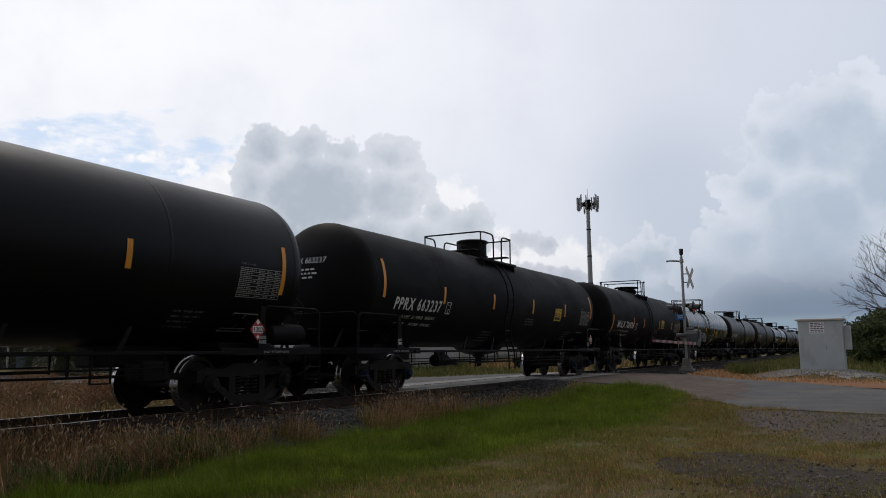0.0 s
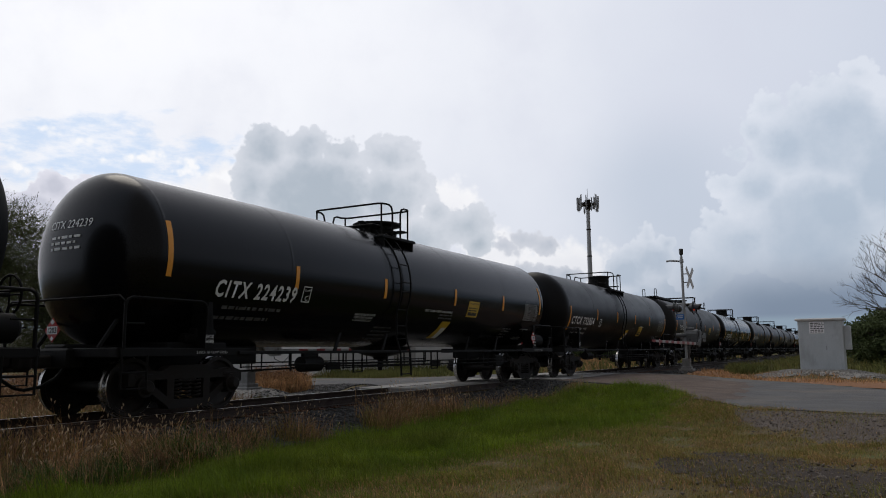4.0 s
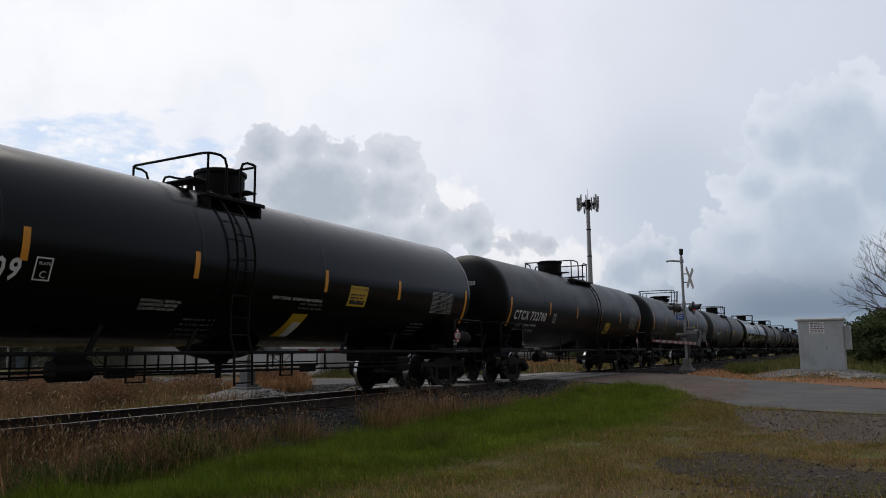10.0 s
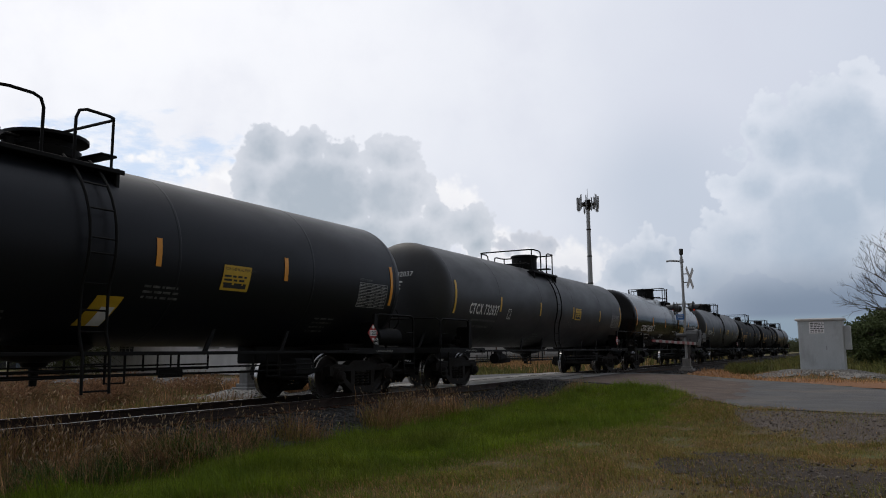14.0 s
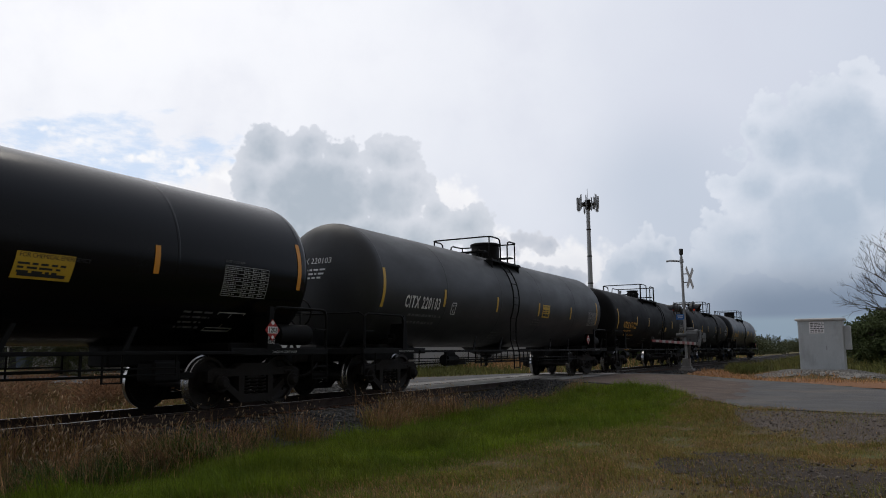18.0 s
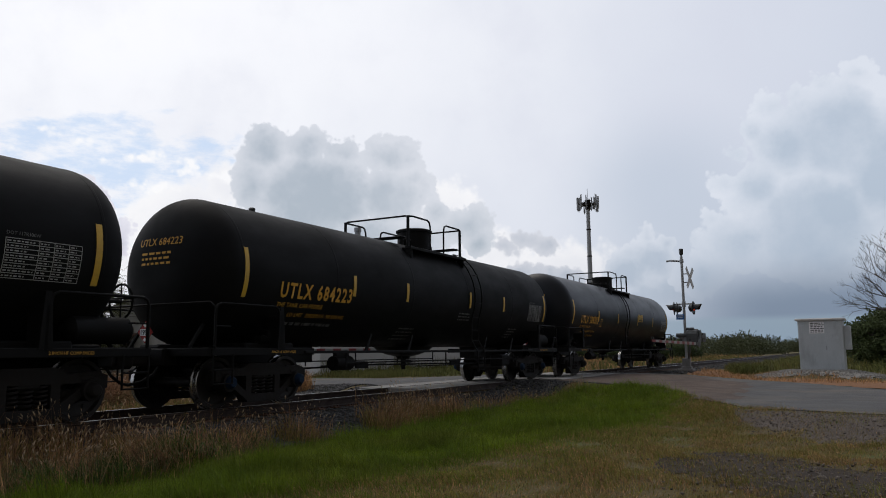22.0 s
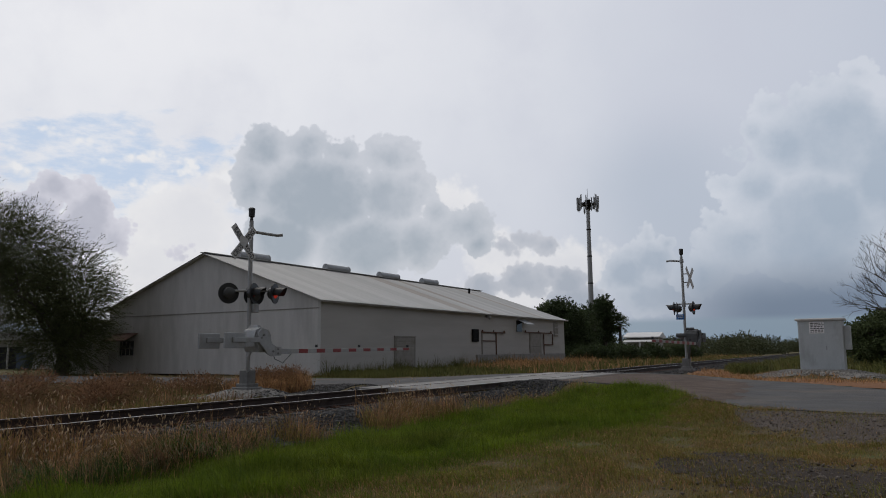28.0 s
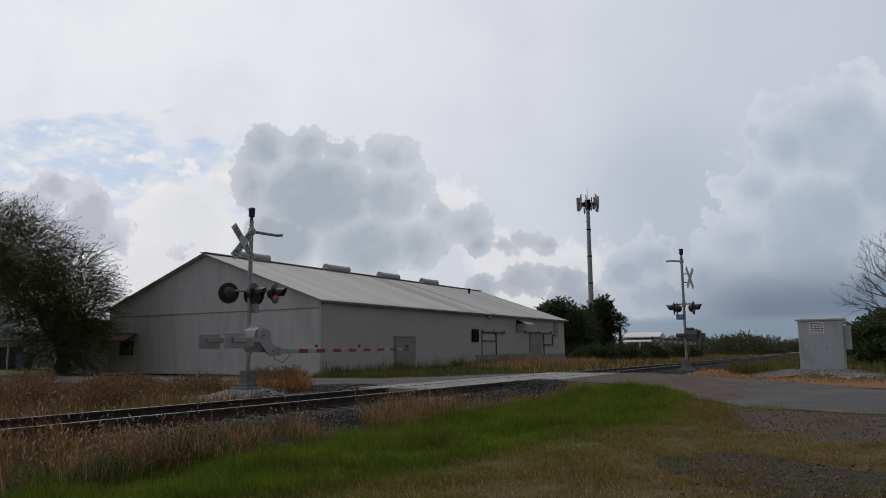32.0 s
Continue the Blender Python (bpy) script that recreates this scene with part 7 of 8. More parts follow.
def build_soil():
    for k, lot in enumerate(GRAVEL_LOTS):
        patch_sheet("gravel_lot", lot, 0.14, 0.012, (GRAVEL_DIRT, GRAVEL_PALE)[k], ("worn patch of dark gravelly dirt in the grass", "worn patch of pale gravelly dirt beside the road")[k], "gravel", seed=2 + k)
        p = scatter(lot, (2600, 6000)[k], 21 + k, 0.7, 0.8, 0.3)
        pebbles("loose_gravel", p + np.array([0, 0, 0.016]), np.random.RandomState(k).uniform(0.25, 1.0, len(p)) ** 5 * 0.026, DIRT_STONE, "loose grey-brown stones strewn over the dirt patch", "gravel", 22)
    patch_sheet("road_patch", [(31.0, 9.0), (32.0, 6.4), (29.4, 4.6), (26.6, 3.1), (21.5, 2.7), (17.9, 2.5), (18.6, 3.6), (21.4, 5.0), (22.8, 6.6), (23.6, 8.6)], 0.2, 0.006, ROAD_SOIL, "brown soil-stained asphalt before the crossing", "road", seed=9, lie=road_height)
    patch_sheet("red_earth", [(32.6, 6.4), (36, 7.5), (47, 8.4), (48, 7.0), (38.5, 4.9), (35.5, 4.3), (33.5, 3.6), (33.0, 1.4), (33, -1.0), (36, -5), (26, -5), (25.6, -0.6), (29.6, 2.0)], 0.5, 0.02, RED_DIRT, "bare reddish earth along the road", "earth", seed=3)
    patch_sheet("gravel_mound", [(33.6, 3.6), (36, 4.2), (38.5, 3.4), (39, 0.5), (37, -1.2), (34, -0.8), (33.4, 1.2)], 0.35, 0.035, GREY_GRAVEL, "low mound of grey gravel under the cabinet", "gravel", seed=4)
    patch_sheet("gravel_pad", [(14.3, 14.4), (16, 14.0), (18.6, 14.2), (19, 15.6), (17.5, 16.6), (15, 16.6)], 0.3, 0.03, GREY_GRAVEL, "pale gravel pad round the signal's foot", "gravel", seed=5)
    rng = np.random.RandomState(12)
    p = scatter([(33.6, 3.6), (36, 4.2), (38.5, 3.4), (39, 0.5), (37, -1.2), (34, -0.8), (33.4, 1.2)], 1500, 23)
    pebbles("loose_gravel", p + np.array([0, 0, 0.04]), rng.uniform(0.02, 0.06, len(p)), GREY_GRAVEL, "pale stones on the gravel mound", "gravel", 24)
    p = scatter([(14.3, 14.4), (16, 14.0), (18.6, 14.2), (19, 15.6), (17.5, 16.6), (15, 16.6)], 1200, 25)
    pebbles("loose_gravel", p + np.array([0, 0, 0.03]), rng.uniform(0.01, 0.026, len(p)), GREY_GRAVEL, "pale stones round the signal's foot", "gravel", 26)


def build_grass():
    p = scatter(LAWN, 190000, 31, 0.25, 1.2, 0.25)
    blades("lawn_grass", p, 0.07, 0.16, 0.0027, GRASS_GREEN, "lush bright green roadside grass", 32, 1.0, tuft=0.6)
    p = scatter(LAWN, 16000, 133, 0.6, 1.7, 0.3)
    blades("lawn_grass", p, 0.05, 0.15, 0.003, GRASS_OLIVE, "straw-tinged blades in the roadside grass", 134, 1.1, tuft=0.5)
    p = scatter(LAWN, 26000, 33, 0.75, 0.8, 0.2)
    blades("lawn_grass", p, 0.13, 0.27, 0.003, GRASS_GREEN, "longer green tufts in the roadside grass", 34, 1.0, tuft=0.8)
    # the long uncut edge of the lawn
    p = scatter([(4.6, 6.6), (6.4, 5.7), (8.6, 5.6), (11, 5.4), (14, 5.0), (18, 4.9), (18, 5.5), (14, 5.7), (11, 6.2), (8.6, 6.5), (6.4, 6.8)], 26000, 335, 0.5, 0.9, 0.15)
    blades("lawn_grass", p, 0.12, 0.25, 0.0028, GRASS_GREEN, "long uncut edge of the green grass", 336, 1.0, tuft=0.7)
    p = thin_out(scatter(VERGE, 165000, 35, 0.2, 1.6, 0.3), 0.3, 1)
    blades("dry_grass", p, 0.03, 0.10, 0.0032, GRASS_OLIVE, "short olive and straw-coloured grass", 36, 1.3, tuft=0.6)
    p = thin_out(scatter(VERGE, 44000, 437, 0.5, 1.1, 0.3), 0.35, 4)
    blades("dry_grass", p, 0.02, 0.07, 0.0028, GRASS_GREEN, "short green grass among the straw", 438, 1.3, tuft=0.6)
    p = thin_out(scatter(VERGE, 46000, 37, 0.5, 2.2, 0.3), 0.1, 2)
    blades("dry_grass", p, 0.03, 0.10, 0.0026, GRASS_TAN, "short dead straw-coloured grass", 38, 1.4, tuft=0.6)
    p = thin_out(scatter(VERGE, 32000, 39, 0.7, 1.3, 0.3), 0.12, 3)
    blades("dry_grass", p, 0.03, 0.08, 0.003, GRASS_RED, "rusty dead blades in the short grass", 40, 1.4, tuft=0.6)
    p = scatter([(3.0, 7.5), (4.5, 6.2), (9, 5.4), (14, 4.8), (20, 4.6), (17, 2.8), (10, 3.4), (6, 3.6), (3, 5)], 40000, 42, 0.7, 1.5, 0.5)
    blades("lawn_grass", p, 0.03, 0.10, 0.0028, GRASS_GREEN, "green grass mixed with straw", 43, 1.2, tuft=0.6)
    # tall weeds on the near side of the track
    n = 0
    for poly, count, h0, h1, seed in (([(1.5, 9.4), (3.6, 8.6), (5.3, 7.9), (7.0, 7.8), (7.9, 8.0), (8.0, 8.7), (6.0, 9.1), (4, 9.3)], 1800, 0.25, 0.6, 51),
                                      ([(8.2, 8.0), (8.9, 8.0), (9.0, 8.7), (8.3, 8.8)], 110, 0.3, 0.62, 52), ([(9.5, 7.8), (10.4, 7.8), (10.4, 8.5), (9.6, 8.5)], 120, 0.3, 0.6, 53),
                                      ([(11.8, 7.8), (13.4, 7.7), (15.0, 7.7), (15.4, 8.2), (14, 8.7), (12.2, 8.6)], 850, 0.3, 0.8, 54), ([(16, 7.8), (20, 7.7), (22.4, 7.2), (22.6, 7.8), (17, 8.6)], 250, 0.12, 0.4, 55)):
        p = scatter(poly, int(count * 1.25), seed, 0.7, 0.6)
        ob, top, d = blades("tall_weeds", p, h0, h1, 0.003, GRASS_TAN, "tall tan seeding weeds beside the ballast", seed + 10, 0.6, tuft=0.3)
        keep = np.random.RandomState(seed).rand(len(top)) < 0.38
        seed_heads("seed_heads", top[keep], d[keep], 0.068, SEED_TAN, "pale nodding seed heads of the tall weeds", seed + 20)
        p = scatter(poly, int(count * 1.7), seed + 30, 0.7, 0.6)
        blades("tall_weeds", p, h0 * 0.5, h1 * 0.8, 0.0045, GRASS_RED, "tangled reddish brown weed stems beside the ballast", seed + 40, 1.1, tuft=0.45)
        p = scatter(poly, count * 2, seed + 50, 0.7, 0.7)
        blades("tall_weeds", p, h0 * 0.4, h1 * 0.65, 0.006, GRASS_OLIVE, "olive weed leaves beside the ballast", seed + 60, 1.2, tuft=0.5)
    # rank dark tangle at the foot of the weeds
    rank = [(1.5, 9.2), (3.4, 8.6), (5.6, 8.1), (8.0, 8.1), (8.4, 7.6), (6.6, 7.2), (4.8, 7.3), (2.0, 8.0)]
    p = scatter(rank, 9000, 171, 0.6, 0.7)
    blades("rank_weeds", p, 0.12, 0.42, 0.006, WEED_GREEN, "rank dark green weeds at the foot of the tall stalks", 172, 1.2, tuft=0.6)
    p = scatter(rank, 5000, 173, 0.7, 0.6)
    blades("rank_weeds", p, 0.12, 0.45, 0.004, GRASS_RED, "bent dead brown stalks among the green", 174, 1.3, tuft=0.6)
    p = scatter(rank, 1800, 175, 0.7, 0.6)
    blades("rank_weeds", p, 0.2, 0.5, 0.0035, GRASS_TAN, "bent pale straw among the green", 176, 1.4, tuft=0.6)
    # weeds beyond the track
    far = [(2, 13.6), (14, 13.3), (15.5, 14.2), (14.5, 17), (19.5, 19), (20.0, 23), (18.0, 25), (-4, 25), (-4, 14)]
    p = scatter(far, 26000, 61, 0.6, 2.6)
    blades("brown_weeds", p, 0.12, 0.42, 0.007, GRASS_RED, "dense reddish brown weeds beyond the track", 62, 0.8, tuft=0.4)
    p = scatter(far, 9000, 161, 0.75, 1.8)
    blades("green_weeds", p, 0.12, 0.4, 0.008, FIELD_GRASS, "dull green weeds among the brown", 162, 0.9, tuft=0.5)
    p = scatter(far, 3500, 63, 0.7, 2.2)
    ob, top, d = blades("brown_weeds", p, 0.2, 0.55, 0.005, GRASS_TAN, "tan seeding weeds beyond the track", 64, 0.6, tuft=0.3)
    seed_heads("seed_heads", top[::3], d[::3], 0.10, SEED_TAN, "pale seed heads beyond the track", 65)
    p = scatter([(2, 13.2), (14, 13.0), (14, 14.6), (2, 15.2)], 6000, 66, 0.4)
    blades("green_weeds", p, 0.1, 0.28, 0.008, GRASS_OLIVE, "low green weeds at the foot of the ballast", 67, 0.5)
    p = scatter([(17.6, 16.2), (19.6, 16.0), (20.8, 17.0), (20.6, 18.6), (18.4, 18.4)], 3800, 68)
    blades("brown_weeds", p, 0.25, 0.8, 0.008, GRASS_TAN, "rusty tan weed clump beside the signal", 69, 0.6)
    p = scatter([(17.6, 16.2), (19.6, 16.0), (20.8, 17.0), (20.6, 18.6), (18.4, 18.4)], 2500, 70)
    blades("brown_weeds", p, 0.2, 0.6, 0.009, GRASS_RED, "rusty brown weed clump beside the signal", 71, 0.7)
    # along the warehouse and the far verge
    p = scatter([(31, 20.5), (50, 19.5), (50, 25.6), (33.2, 26.0), (31.5, 25.4)], 20000, 72, 0.4, 3.0)
    blades("green_weeds", p, 0.1, 0.42, 0.012, FIELD_GRASS, "green weeds along the warehouse wall", 73, 0.5)
    p = scatter([(33, 24.6), (60, 23.8), (60, 25.2), (33.2, 26.0)], 7000, 74, 0.4, 3.0)
    blades("green_weeds", p, 0.2, 0.8, 0.012, FIELD_GRASS, "tall green weeds against the warehouse wall", 75, 0.7, tuft=0.7)
    p = scatter([(44, 19.5), (68, 20.5), (70, 23.4), (46, 24)], 9000, 176, 0.6, 2.5)
    blades("brown_weeds", p, 0.2, 0.75, 0.018, GRASS_TAN, "rusty tan weeds before the warehouse", 177, 0.7, tuft=0.6)
    p = scatter([(33, 13.6), (130, 13.6), (130, 32), (72, 30), (70, 24.8), (48, 24.9), (44, 18)], 9000, 76, 0.6, 6.0)
    blades("field_grass", p, 0.15, 0.6, 0.024, GRASS_TAN, "tan field grass beyond the track", 77, 0.7, tuft=0.6)
    p = scatter([(33, 13.6), (130, 13.6), (130, 32), (72, 30), (70, 24.8), (46, 24.9), (34, 24)], 30000, 78, 0.4, 5.0)
    blades("field_grass", p, 0.15, 0.55, 0.026, FIELD_GRASS, "olive field grass beyond the track", 79, 0.8, tuft=0.6)
    p = scatter([(38.5, 4.6), (48, 6.6), (150, 7.4), (150, -8), (40, -8), (39, 0.5)], 34000, 80, 0.3, 4.0)
    blades("field_grass", p, 0.12, 0.5, 0.026, FIELD_GRASS, "rough green grass beside the track", 81, 0.8, tuft=0.6)
    p = scatter([(38.5, 5.2), (42, 6.2), (46, 6.5), (44, 4.6), (40, 4.0)], 5000, 84)
    blades("green_weeds", p, 0.15, 0.6, 0.016, FIELD_GRASS, "thick green weed clump beside the red earth", 85, 0.5)
    p = scatter([(31, 6.0), (47, 8.2), (38, 4), (34, 3.0), (33, -3), (29, 0)], 2600, 82, 0.7, 1.5)
    blades("dry_grass", p, 0.05, 0.25, 0.012, GRASS_TAN, "sparse dry grass on the red earth", 83, 0.7)


# ---- trees ----
def limbs(root, start, tips, r0, material, seed):
    """Trunk-to-tip branches as tapered bent tubes, one part each."""
    rng = random.Random(seed)
    made = []
    for tip in tips:
        a, b = Vector(start), Vector(tip)
        pts, rad = [], []
        n = 6
        sag = Vector((rng.uniform(-0.12, 0.12), rng.uniform(-0.12, 0.12), rng.uniform(0.0, 0.15))) * (b - a).length
        for i in range(n + 1):
            t = i / n
            pts.append(a.lerp(b, t) + sag * math.sin(math.pi * t) + Vector((rng.uniform(-1, 1), rng.uniform(-1, 1), 0)) * 0.03 * (b - a).length * (0 < i < n))
            rad.append(r0 * (1 - 0.85 * t) + 0.01)
        s = Shape().tube(pts, rad, 7)
        # side twigs
        for k in range(3):
            i = rng.randint(2, n - 1)
            e = pts[i] + Vector((rng.uniform(-1, 1), rng.uniform(-1, 1), rng.uniform(-0.1, 0.8))).normalized() * (b - a).length * rng.uniform(0.2, 0.4)
            s.tube([pts[i], pts[i].lerp(e, 0.5) + Vector((0, 0, 0.05)), e], [rad[i] * 0.6, rad[i] * 0.4, 0.008], 5)
        made.append(part("limb", s.mesh("limb", material, smooth=60), root))
    return made


def foliage(root, lobes, n_twig, per, twig, leaf, width, droop, material, label, seed, shell=0.35, holes=0.0, messy=0.55):
    """A crown of many small leaves on drooping twigs, inside a set of ellipsoid lobes."""
    rng = np.random.RandomState(seed)
    size = np.array([l[3] * l[4] * l[5] for l in lobes]) ** (2 / 3)
    pick = rng.choice(len(lobes), n_twig, p=size / size.sum())
    L = np.array(lobes)[pick]
    u = rng.normal(size=(n_twig, 3))
    u /= np.linalg.norm(u, axis=1)[:, None]
    rr = (shell + (1 - shell) * rng.rand(n_twig)) ** 0.6
    c = L[:, :3] + u * L[:, 3:6] * rr[:, None]
    if holes:
        k = np.sin(c[:, 0] * 1.9 + seed) * np.sin(c[:, 1] * 1.7) + np.sin(c[:, 2] * 2.3 + c[:, 0])
        ok = k > -1.6 + holes * 2 * rng.rand(n_twig)
        c, u = c[ok], u[ok]
    n = len(c)
    d = u * np.array([1, 1, 0.5]) + np.array([0, 0, -droop]) + rng.normal(0, 0.35, (n, 3))
    d /= np.linalg.norm(d, axis=1)[:, None]
    t = np.linspace(0.05, 1, per)
    ln = twig * rng.uniform(0.6, 1.3, n)
    base = c[:, None, :] + d[:, None, :] * (t[None, :, None] * ln[:, None, None]) + np.array([0, 0, -0.25 * droop])[None, None] * (t[None, :, None] ** 2) * ln[:, None, None]
    base = base.reshape(-1, 3)
    m = len(base)
    dd = np.repeat(d, per, 0) + rng.normal(0, messy, (m, 3))
    dd /= np.linalg.norm(dd, axis=1)[:, None]
    side = np.cross(dd, rng.normal(size=(m, 3)))
    side /= np.linalg.norm(side, axis=1)[:, None]
    le = leaf * rng.uniform(0.6, 1.3, m)[:, None]
    w = side * width * rng.uniform(0.6, 1.2, m)[:, None]
    v = np.stack([base, base + dd * le * 0.5 + w, base + dd * le, base + dd * le * 0.5 - w], 1).reshape(-1, 3)
    f = np.arange(m * 4).reshape(-1, 4)
    return raw_mesh("crown", v, f, material, label, "", parent=root)


def sprays(root, lobes, n, length, per, leaf, width, material, bark, label, seed):
    """Arching twigs that reach out of the crown, with fine leaflets along both sides."""
    rng = np.random.RandomState(seed)
    size = np.array([l[3] * l[4] * l[5] for l in lobes]) ** (2 / 3)
    L = np.array(lobes)[rng.choice(len(lobes), n, p=size / size.sum())]
    u = rng.normal(size=(n, 3)) + np.array([0, 0, 0.25])
    u /= np.linalg.norm(u, axis=1)[:, None]
    start = L[:, :3] + u * L[:, 3:6] * rng.uniform(0.55, 0.85, n)[:, None]
    d = u * np.array([1.0, 1.0, 0.5]) + rng.normal(0, 0.3, (n, 3)) + np.array([0, 0, 0.3])
    d /= np.linalg.norm(d, axis=1)[:, None]
    ln = length * rng.uniform(0.5, 1.2, n)
    sag = rng.uniform(0.25, 0.75, n)

    def along(t):
        q = start[:, None] + d[:, None] * (t * ln[:, None])[..., None]
        q[..., 2] -= sag[:, None] * ln[:, None] * t ** 2 * 0.6
        return q
    cuts = along(np.linspace(0, 1, 5)[None].repeat(n, 0))
    ring = np.array([(1, 0, 0), (-0.5, 0.6, 0.6), (-0.5, -0.6, -0.6)])
    rad = np.array([0.016, 0.013, 0.01, 0.007, 0.004])
    v = (cuts[:, :, None] + ring[None, None] * rad[None, :, None, None]).reshape(-1, 3)
    quads = [(3 * k + a, 3 * k + b, 3 * k + 3 + b, 3 * k + 3 + a) for k in range(4) for a, b in ((0, 1), (1, 2), (2, 0))]
    f = (np.array(quads)[None] + (np.arange(n) * 15)[:, None, None]).reshape(-1, 4)
    raw_mesh("twigs", v, f, bark, "thin arching twigs", "", parent=root)
    base = along(rng.uniform(0.1, 1.0, (n, per))).reshape(-1, 3)
    m = len(base)
    dd = np.repeat(d, per, 0) * 0.7 + rng.normal(0, 0.55, (m, 3))
    dd /= np.linalg.norm(dd, axis=1)[:, None]
    side = np.cross(dd, rng.normal(size=(m, 3)))
    side /= np.linalg.norm(side, axis=1)[:, None]
    le = leaf * rng.uniform(0.5, 1.3, m)[:, None]
    w = side * width * rng.uniform(0.6, 1.2, m)[:, None]
    v = np.stack([base, base + dd * le * 0.5 + w, base + dd * le, base + dd * le * 0.5 - w], 1).reshape(-1, 3)
    return raw_mesh("sprays", v, np.arange(m * 4).reshape(-1, 4), material, label, "", parent=root)


def build_trees():
    # feathery tree at the far corner of the road
    t = thing("mesquite_tree", "dark feathery mesquite tree with a broad drooping crown", "tree", (29.0, 42.8, -0.35))
    part("trunk", Shape().tube([(0, 0, 0), (0.15, 0.1, 1.1), (-0.1, 0.3, 2.2), (-0.4, 0.6, 3.4)], [0.45, 0.36, 0.3, 0.2], 10).mesh("trunk", BARK, smooth=60), t, "dark leaning trunk")
    tips = [(-3, 3.5, 7.0), (1.3, -1.2, 4.8), (-3.0, 0.5, 5.0), (0.5, 2.0, 7.6), (1.8, -2.0, 3.2), (-2.2, 5.5, 6.0), (0.4, -1.6, 2.4), (-1.0, 1.8, 8.2), (1.5, 1.0, 5.0)]
    limbs(t, (-0.1, 0.2, 1.8), tips, 0.15, BARK, 4)
    lobes = [(-1.6, 2.4, 6.8, 2.6, 3.2, 2.4), (0.2, 0.2, 5.4, 2.2, 2.4, 2.2), (0.6, -0.8, 4.0, 1.7, 1.7, 1.8), (-3.4, 6.2, 7.8, 3.0, 3.4, 3.4), (-2.4, 4.0, 7.9, 2.2, 2.4, 2.2), (-0.5, 0.3, 2.8, 1.8, 1.8, 1.8), (0.7, -1.0, 2.9, 1.1, 1.1, 1.0),
             (-1.6, 1.8, 4.6, 2.0, 2.6, 2.0), (-0.4, 0.3, 1.2, 1.5, 1.5, 1.2), (-2.4, 5.2, 4.7, 2.4, 3.2, 2.2), (0.5, -0.9, 1.5, 1.3, 1.4, 1.5)]
    foliage(t, [(x, y, z + 0.45, a, b, c * 1.1) for x, y, z, a, b, c in lobes], 14000, 16, 1.5, 0.17, 0.018, 0.16, LEAF_FEATHERY, "fine feathery dark green leaves", 5, 0.1, 0.45, 0.34)
    sprays(t, [(x, y, z + 0.3, a * 0.96, b * 0.96, c) for x, y, z, a, b, c in lobes], 800, 2.1, 60, 0.13, 0.013, LEAF_FEATHERY, BARK, "feathery sprays reaching out of the crown", 6)
    # trees by the mast
    def leafy(name, label, at, lobes, n, leaf, mat_, seed, trunk_h=3.0, holes=0.3):
        k = thing(name, label, "tree", at)
        part("trunk", Shape().tube([(0, 0, -0.3), (0.1, 0, trunk_h * 0.5), (0.0, 0.15, trunk_h)], [0.28, 0.22, 0.14], 8).mesh("trunk", BARK, smooth=60), k)
        rng = random.Random(seed + 7)
        bumps = []
        for x, y, z, a, b, c in lobes:
            for _ in range(6):
                q = Vector((rng.uniform(-1, 1), rng.uniform(-1, 1), rng.uniform(-0.5, 1))).normalized()
                r = rng.uniform(0.25, 0.45)
                bumps.append((x + q.x * a * 0.9, y + q.y * b * 0.9, z + q.z * c * 0.9, a * r, b * r, c * r))
        lobes = [(x, y, z, a * 0.85, b * 0.85, c * 0.85) for x, y, z, a, b, c in lobes] + bumps
        limbs(k, (0, 0.1, trunk_h * 0.6), [(l[0] * 0.8, l[1] * 0.8, l[2]) for l in lobes[:12]], 0.11, BARK, seed)
        sprays(k, lobes, n // 12, leaf * 6.5, 26, leaf * 1.1, leaf * 0.34, mat_, BARK, "ragged leafy sprays", seed + 3)
        foliage(k, lobes, n, 6, leaf * 2.2, leaf, leaf * 0.32, 0.15, mat_, "dark uneven leafy crown", seed + 1, 0.3, holes)
        return k
    leafy("broadleaf_tree", "dark rounded broadleaf tree beyond the warehouse", (84, 30.6, -0.4), [(0, 0, 4.2, 2.6, 3.0, 2.6), (0, 2.6, 3.4, 2.2, 2.2, 2.6), (0, -2.6, 3.2, 2.2, 2.4, 2.8), (0, 1, 5.6, 1.8, 1.8, 1.6)], 5200, 0.19, LEAF_DARK, 11, holes=0.5)
    leafy("broadleaf_tree", "tall dark tree at the foot of the mast", (88, 26.5, -0.4), [(0, 0.0, 4.4, 2.0, 1.1, 2.6), (0, -0.1, 6.9, 1.0, 0.7, 1.1), (0, 1.8, 3.6, 2.4, 1.8, 2.4)], 3800, 0.19, LEAF_DARK, 13, holes=0.5)
    leafy("broadleaf_tree", "dark bushy tree beside the palm", (92, 31.5, -0.4), [(0, 0, 3.6, 2.6, 4.5, 3.2), (0, 4, 3.0, 2.4, 3, 2.6)], 4200, 0.26, LEAF_DARK, 15)
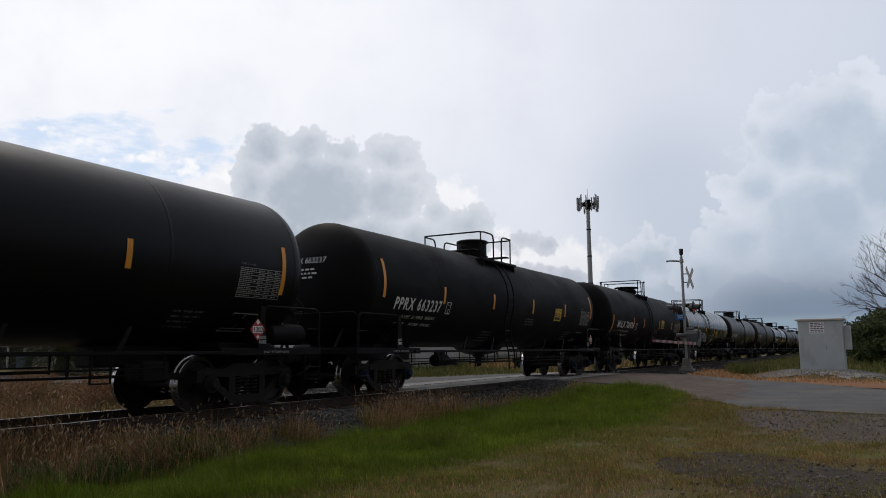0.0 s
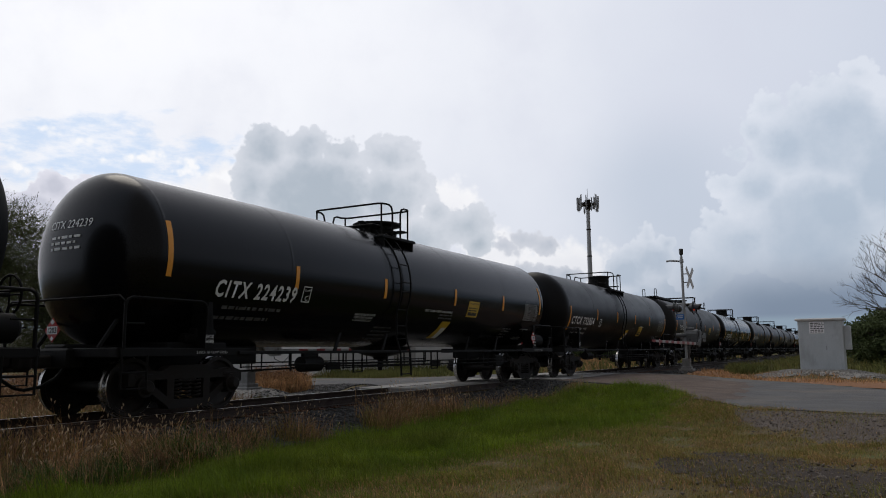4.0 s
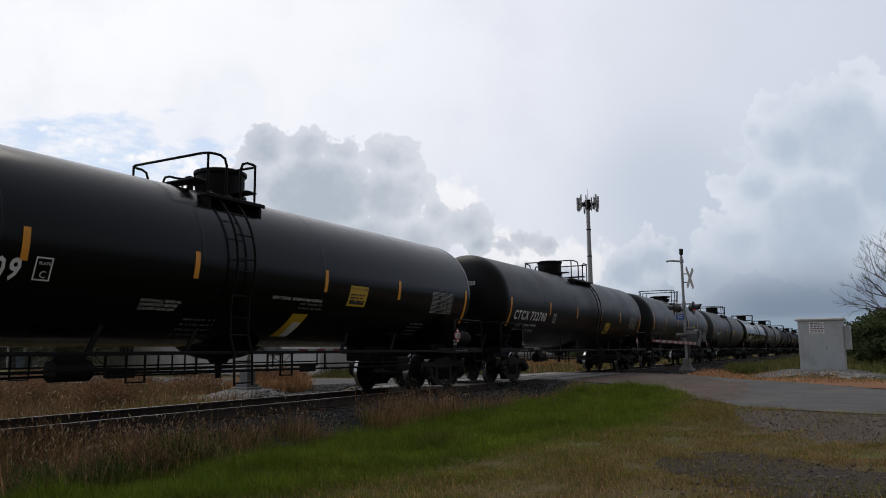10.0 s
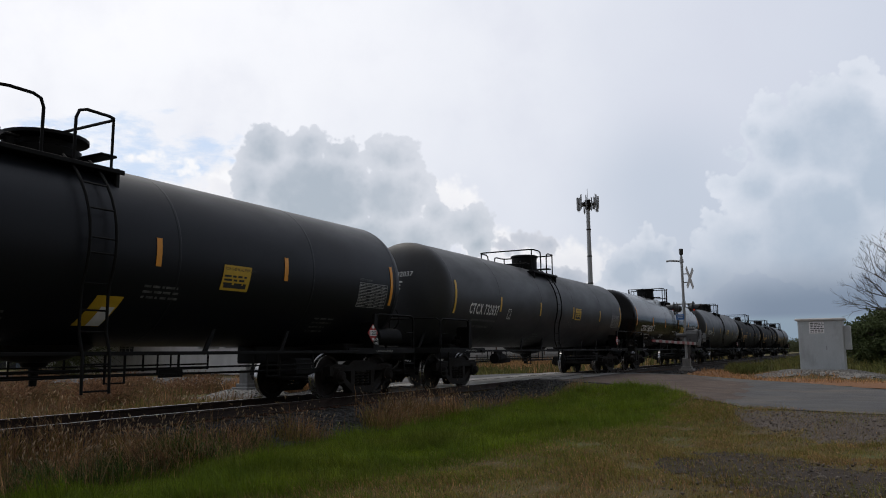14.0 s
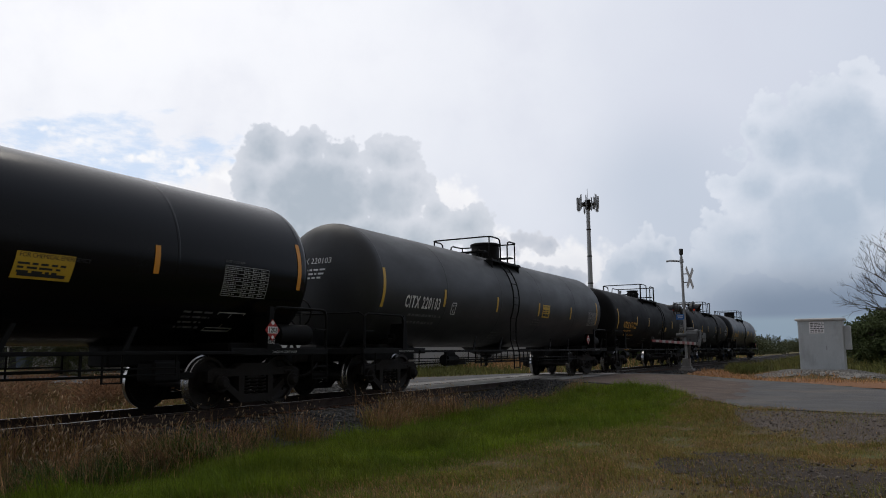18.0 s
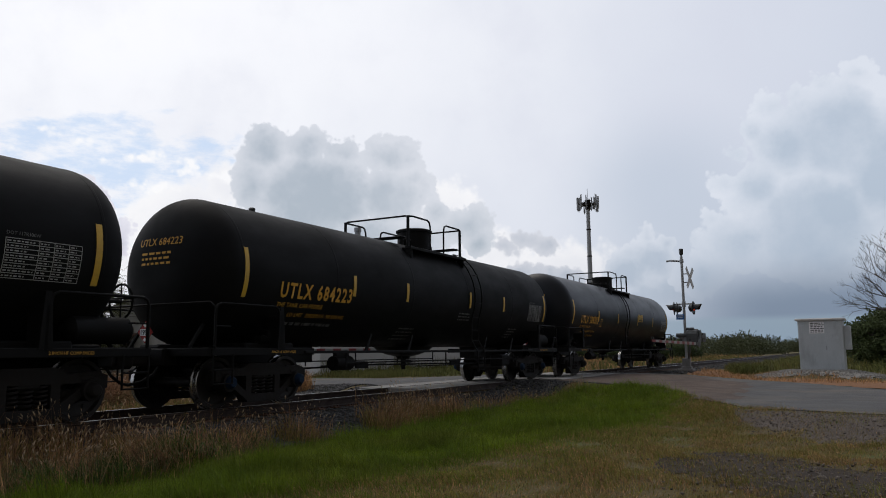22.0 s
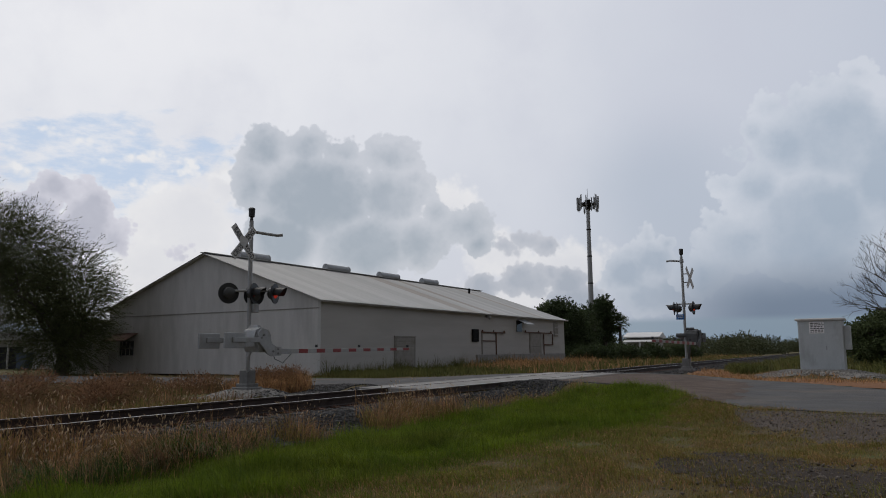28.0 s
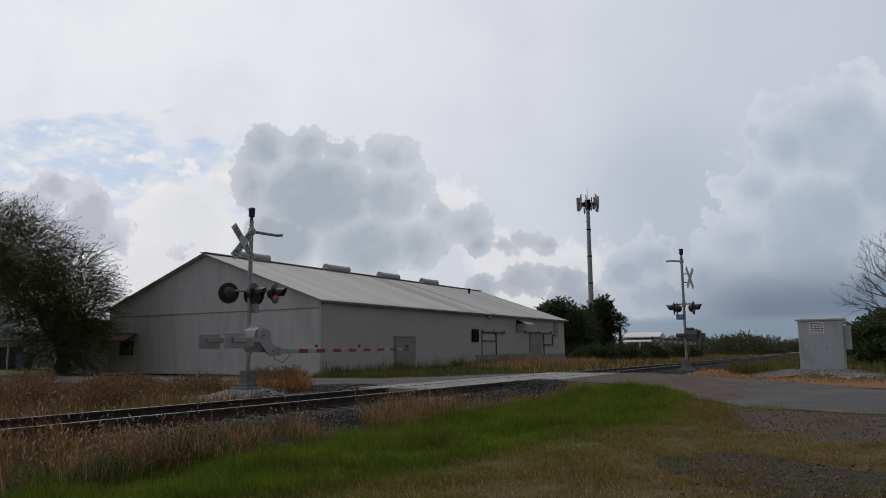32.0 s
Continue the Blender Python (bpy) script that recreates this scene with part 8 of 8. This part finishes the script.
    # hedge below them
    for k, (x, y, r) in enumerate(((80, 25.4, 2.0), (80, 22.2, 1.9), (82, 28.5, 1.7), (86, 20.6, 1.5), (96, 19.2, 1.7))):
        h = thing("hedge_bush", "low dark hedge bush beyond the track", "bush", (x, y, -0.4), group="hedge bushes")
        part("stem", Shape().tube([(0, 0, 0), (0.1, 0, 0.8)], [0.09, 0.05], 6).mesh("stem", BARK), h)
        foliage(h, [(0, 0, 0.9, 1.6, r, 0.95), (0, r * 0.6, 0.7, 1.3, r * 0.7, 0.8), (0, -r * 0.6, 0.7, 1.3, r * 0.7, 0.8)], 1500, 6, 0.4, 0.2, 0.07, 0.1, LEAF_DARK, "dense dark leaves", 60 + k, 0.3)
    # palm
    p = thing("palm_tree", "small dark fan palm beyond the track", "palm", (88.6, 24.9, -0.4))
    part("trunk", Shape().tube([(0, 0, -0.2), (0.05, 0, 2.2), (0, 0.05, 4.3)], [0.22, 0.2, 0.17], 9).mesh("trunk", BARK, smooth=60), p)
    rng = random.Random(6)
    frond = Shape()
    for i in range(13):
        a = (i - 6) * 0.19
        e = Vector((0.75 * math.cos(a) * 1.0 + 0.75, 0.95 * math.sin(a), -0.15 - 0.2 * abs(a)))
        m = Vector((0.75, 0, 0))
        n = Vector((-math.sin(a), math.cos(a), 0)) * 0.045
        mid = m.lerp(e, 0.55) + Vector((0, 0, 0.06))
        frond.add([m, mid + n, e, mid - n], [(0, 1, 2, 3)])
    frond.tube([(0, 0, 0), (0.4, 0, 0.08), (0.78, 0, 0)], 0.022, 5)
    frond = frond.mesh("frond", LEAF_DARK)
    for i in range(30):
        el = rng.uniform(-50, 75)
        part("frond", frond, p, at=Matrix.Translation((0, 0.05, 4.35)) @ Matrix.Rotation(rng.uniform(0, 6.283), 4, "Z") @ Matrix.Rotation(radians(-el), 4, "Y") @ Matrix.Rotation(rng.uniform(-0.4, 0.4), 4, "X"))
    # thicket at the right and a bare tree behind it
    for k, (x, y, lob) in enumerate(((60, -1.6, [(0, 0, 2.0, 1.6, 1.7, 1.9), (0, 1.2, 1.5, 1.5, 1.3, 1.5), (0, -1.5, 2.4, 1.8, 1.8, 2.1)]), (66, -4.4, [(0, 0, 2.8, 2.2, 2.4, 2.6), (0, 2, 1.8, 2, 1.6, 2)]), (52, -3.6, [(0, 0, 1.6, 1.6, 1.8, 1.8)]))):
        leafy("thicket_tree", "dense dark green scrub tree behind the cabinet", (x, y, -0.3), lob, 4000, 0.19, LEAF_THICKET, 30 + k * 2, 1.4, 0.3)
    b = thing("bare_tree", "leafless grey tree with fine branching twigs", "tree", (58, -2.6, -0.3))
    part("trunk", Shape().tube([(0, 0, 0), (0, 0.1, 2.8), (0, 0.2, 5.6)], [0.22, 0.17, 0.11], 8).mesh("trunk", BARE_WOOD, smooth=60), b)
    rng = random.Random(9)

    def twig(s, p, d, ln, r, depth):
        q = p + d * ln
        s.tube([p, p.lerp(q, 0.5) + Vector((rng.uniform(-1, 1), rng.uniform(-1, 1), rng.uniform(-0.5, 1))) * ln * 0.06, q], [r, r * 0.8, r * 0.6], 4)
        if depth:
            for _ in range(3):
                nd = (d + Vector((rng.uniform(-0.4, 0.4), rng.uniform(-0.8, 0.8), rng.uniform(-0.35, 0.6)))).normalized()
                twig(s, p.lerp(q, rng.uniform(0.45, 1.0)), nd, ln * rng.uniform(0.55, 0.8), r * 0.55, depth - 1)
    for z, dy, dz in ((3.2, 0.9, 0.45), (4.0, 0.8, 0.8), (4.8, 0.45, 1.0), (5.4, -0.4, 1.0), (4.0, -0.9, 0.7), (5.5, 0.15, 1.2), (4.4, 0.9, 0.3), (5.0, 0.7, 0.7), (3.6, 1.0, 0.2)):
        s = Shape()
        twig(s, Vector((0, 0.1, z)), Vector((rng.uniform(-0.3, 0.3), dy, dz)).normalized(), 1.75, 0.055, 4)
        part("bough", s.mesh("bough", BARE_WOOD), b, "fine bare twigs")
    # rusty weed bushes beyond the track
    rng = random.Random(17)
    spots = [(9.5, 17.5), (11.5, 19.0), (13.6, 18.4), (15.5, 20.0), (12.0, 16.0), (7.5, 19.5), (17.2, 21.5), (14.2, 22.5), (18.9, 17.2), (19.9, 17.0), (5.0, 18.0), (10.5, 22.5), (17.8, 19.2)]
    for k, (x, y) in enumerate(spots):
        r = rng.uniform(0.6, 1.1)
        h = rng.uniform(0.25, 0.46)
        w = thing("weed_bush", "dry rusty brown weed bush beyond the track", "weed", (x, y, float(ground_height(x, y))), group="weed bushes")
        part("stem", Shape().tube([(0, 0, -0.05), (0.05, 0, h * 0.6), (0.02, 0.05, h * 1.1)], [0.02, 0.015, 0.006], 5).mesh("stem", BARK), w)
        foliage(w, [(0, 0, h * 0.7, r, r, h * 0.75), (r * 0.5, r * 0.3, h * 0.9, r * 0.5, r * 0.5, h * 0.6)], 650, 5, 0.22, 0.10, 0.014, -0.5, WEED_LEAF, "dry brown leaves and stalks", 200 + k, 0.1)
    # far scrub line
    rng = np.random.RandomState(3)
    lobes = []
    for i in range(190):
        a = rng.uniform(-8, 20) if i < 130 else rng.uniform(20, 62)
        d = rng.uniform(170, 260)
        hgt = rng.uniform(1.9, 3.4)
        lobes.append((d * math.cos(radians(a)), d * math.sin(radians(a)), hgt * 0.35, 4.5, 4.5, hgt))
    lobes = [l for l in lobes if abs(l[1] - TRACK_Y) > 6.5 + l[4] * 0.3 ]
    for i in range(30):
        a, d, hgt = rng.uniform(-2.0, 5.0), rng.uniform(330, 390), rng.uniform(2.6, 4.2)
        lobes.append((d * math.cos(radians(a)), d * math.sin(radians(a)), hgt * 0.35, 6, 6, hgt))
    w = thing("scrub_line", "distant band of green scrub trees along the horizon", "woods")
    wood = foliage(w, lobes, 70000, 6, 1.0, 0.34, 0.14, 0.0, LEAF_FAR, "", 44, 0.4)
    tagged(wood, "grey-green distant leaves", kind="stuff")


build_ground()
build_road()
build_crossing()
build_track()
build_ballast()
build_warehouse()
build_house()
build_far_building()
build_tower()
build_signals()
build_relay_box()
build_soil()
build_grass()
build_trees()
motions()
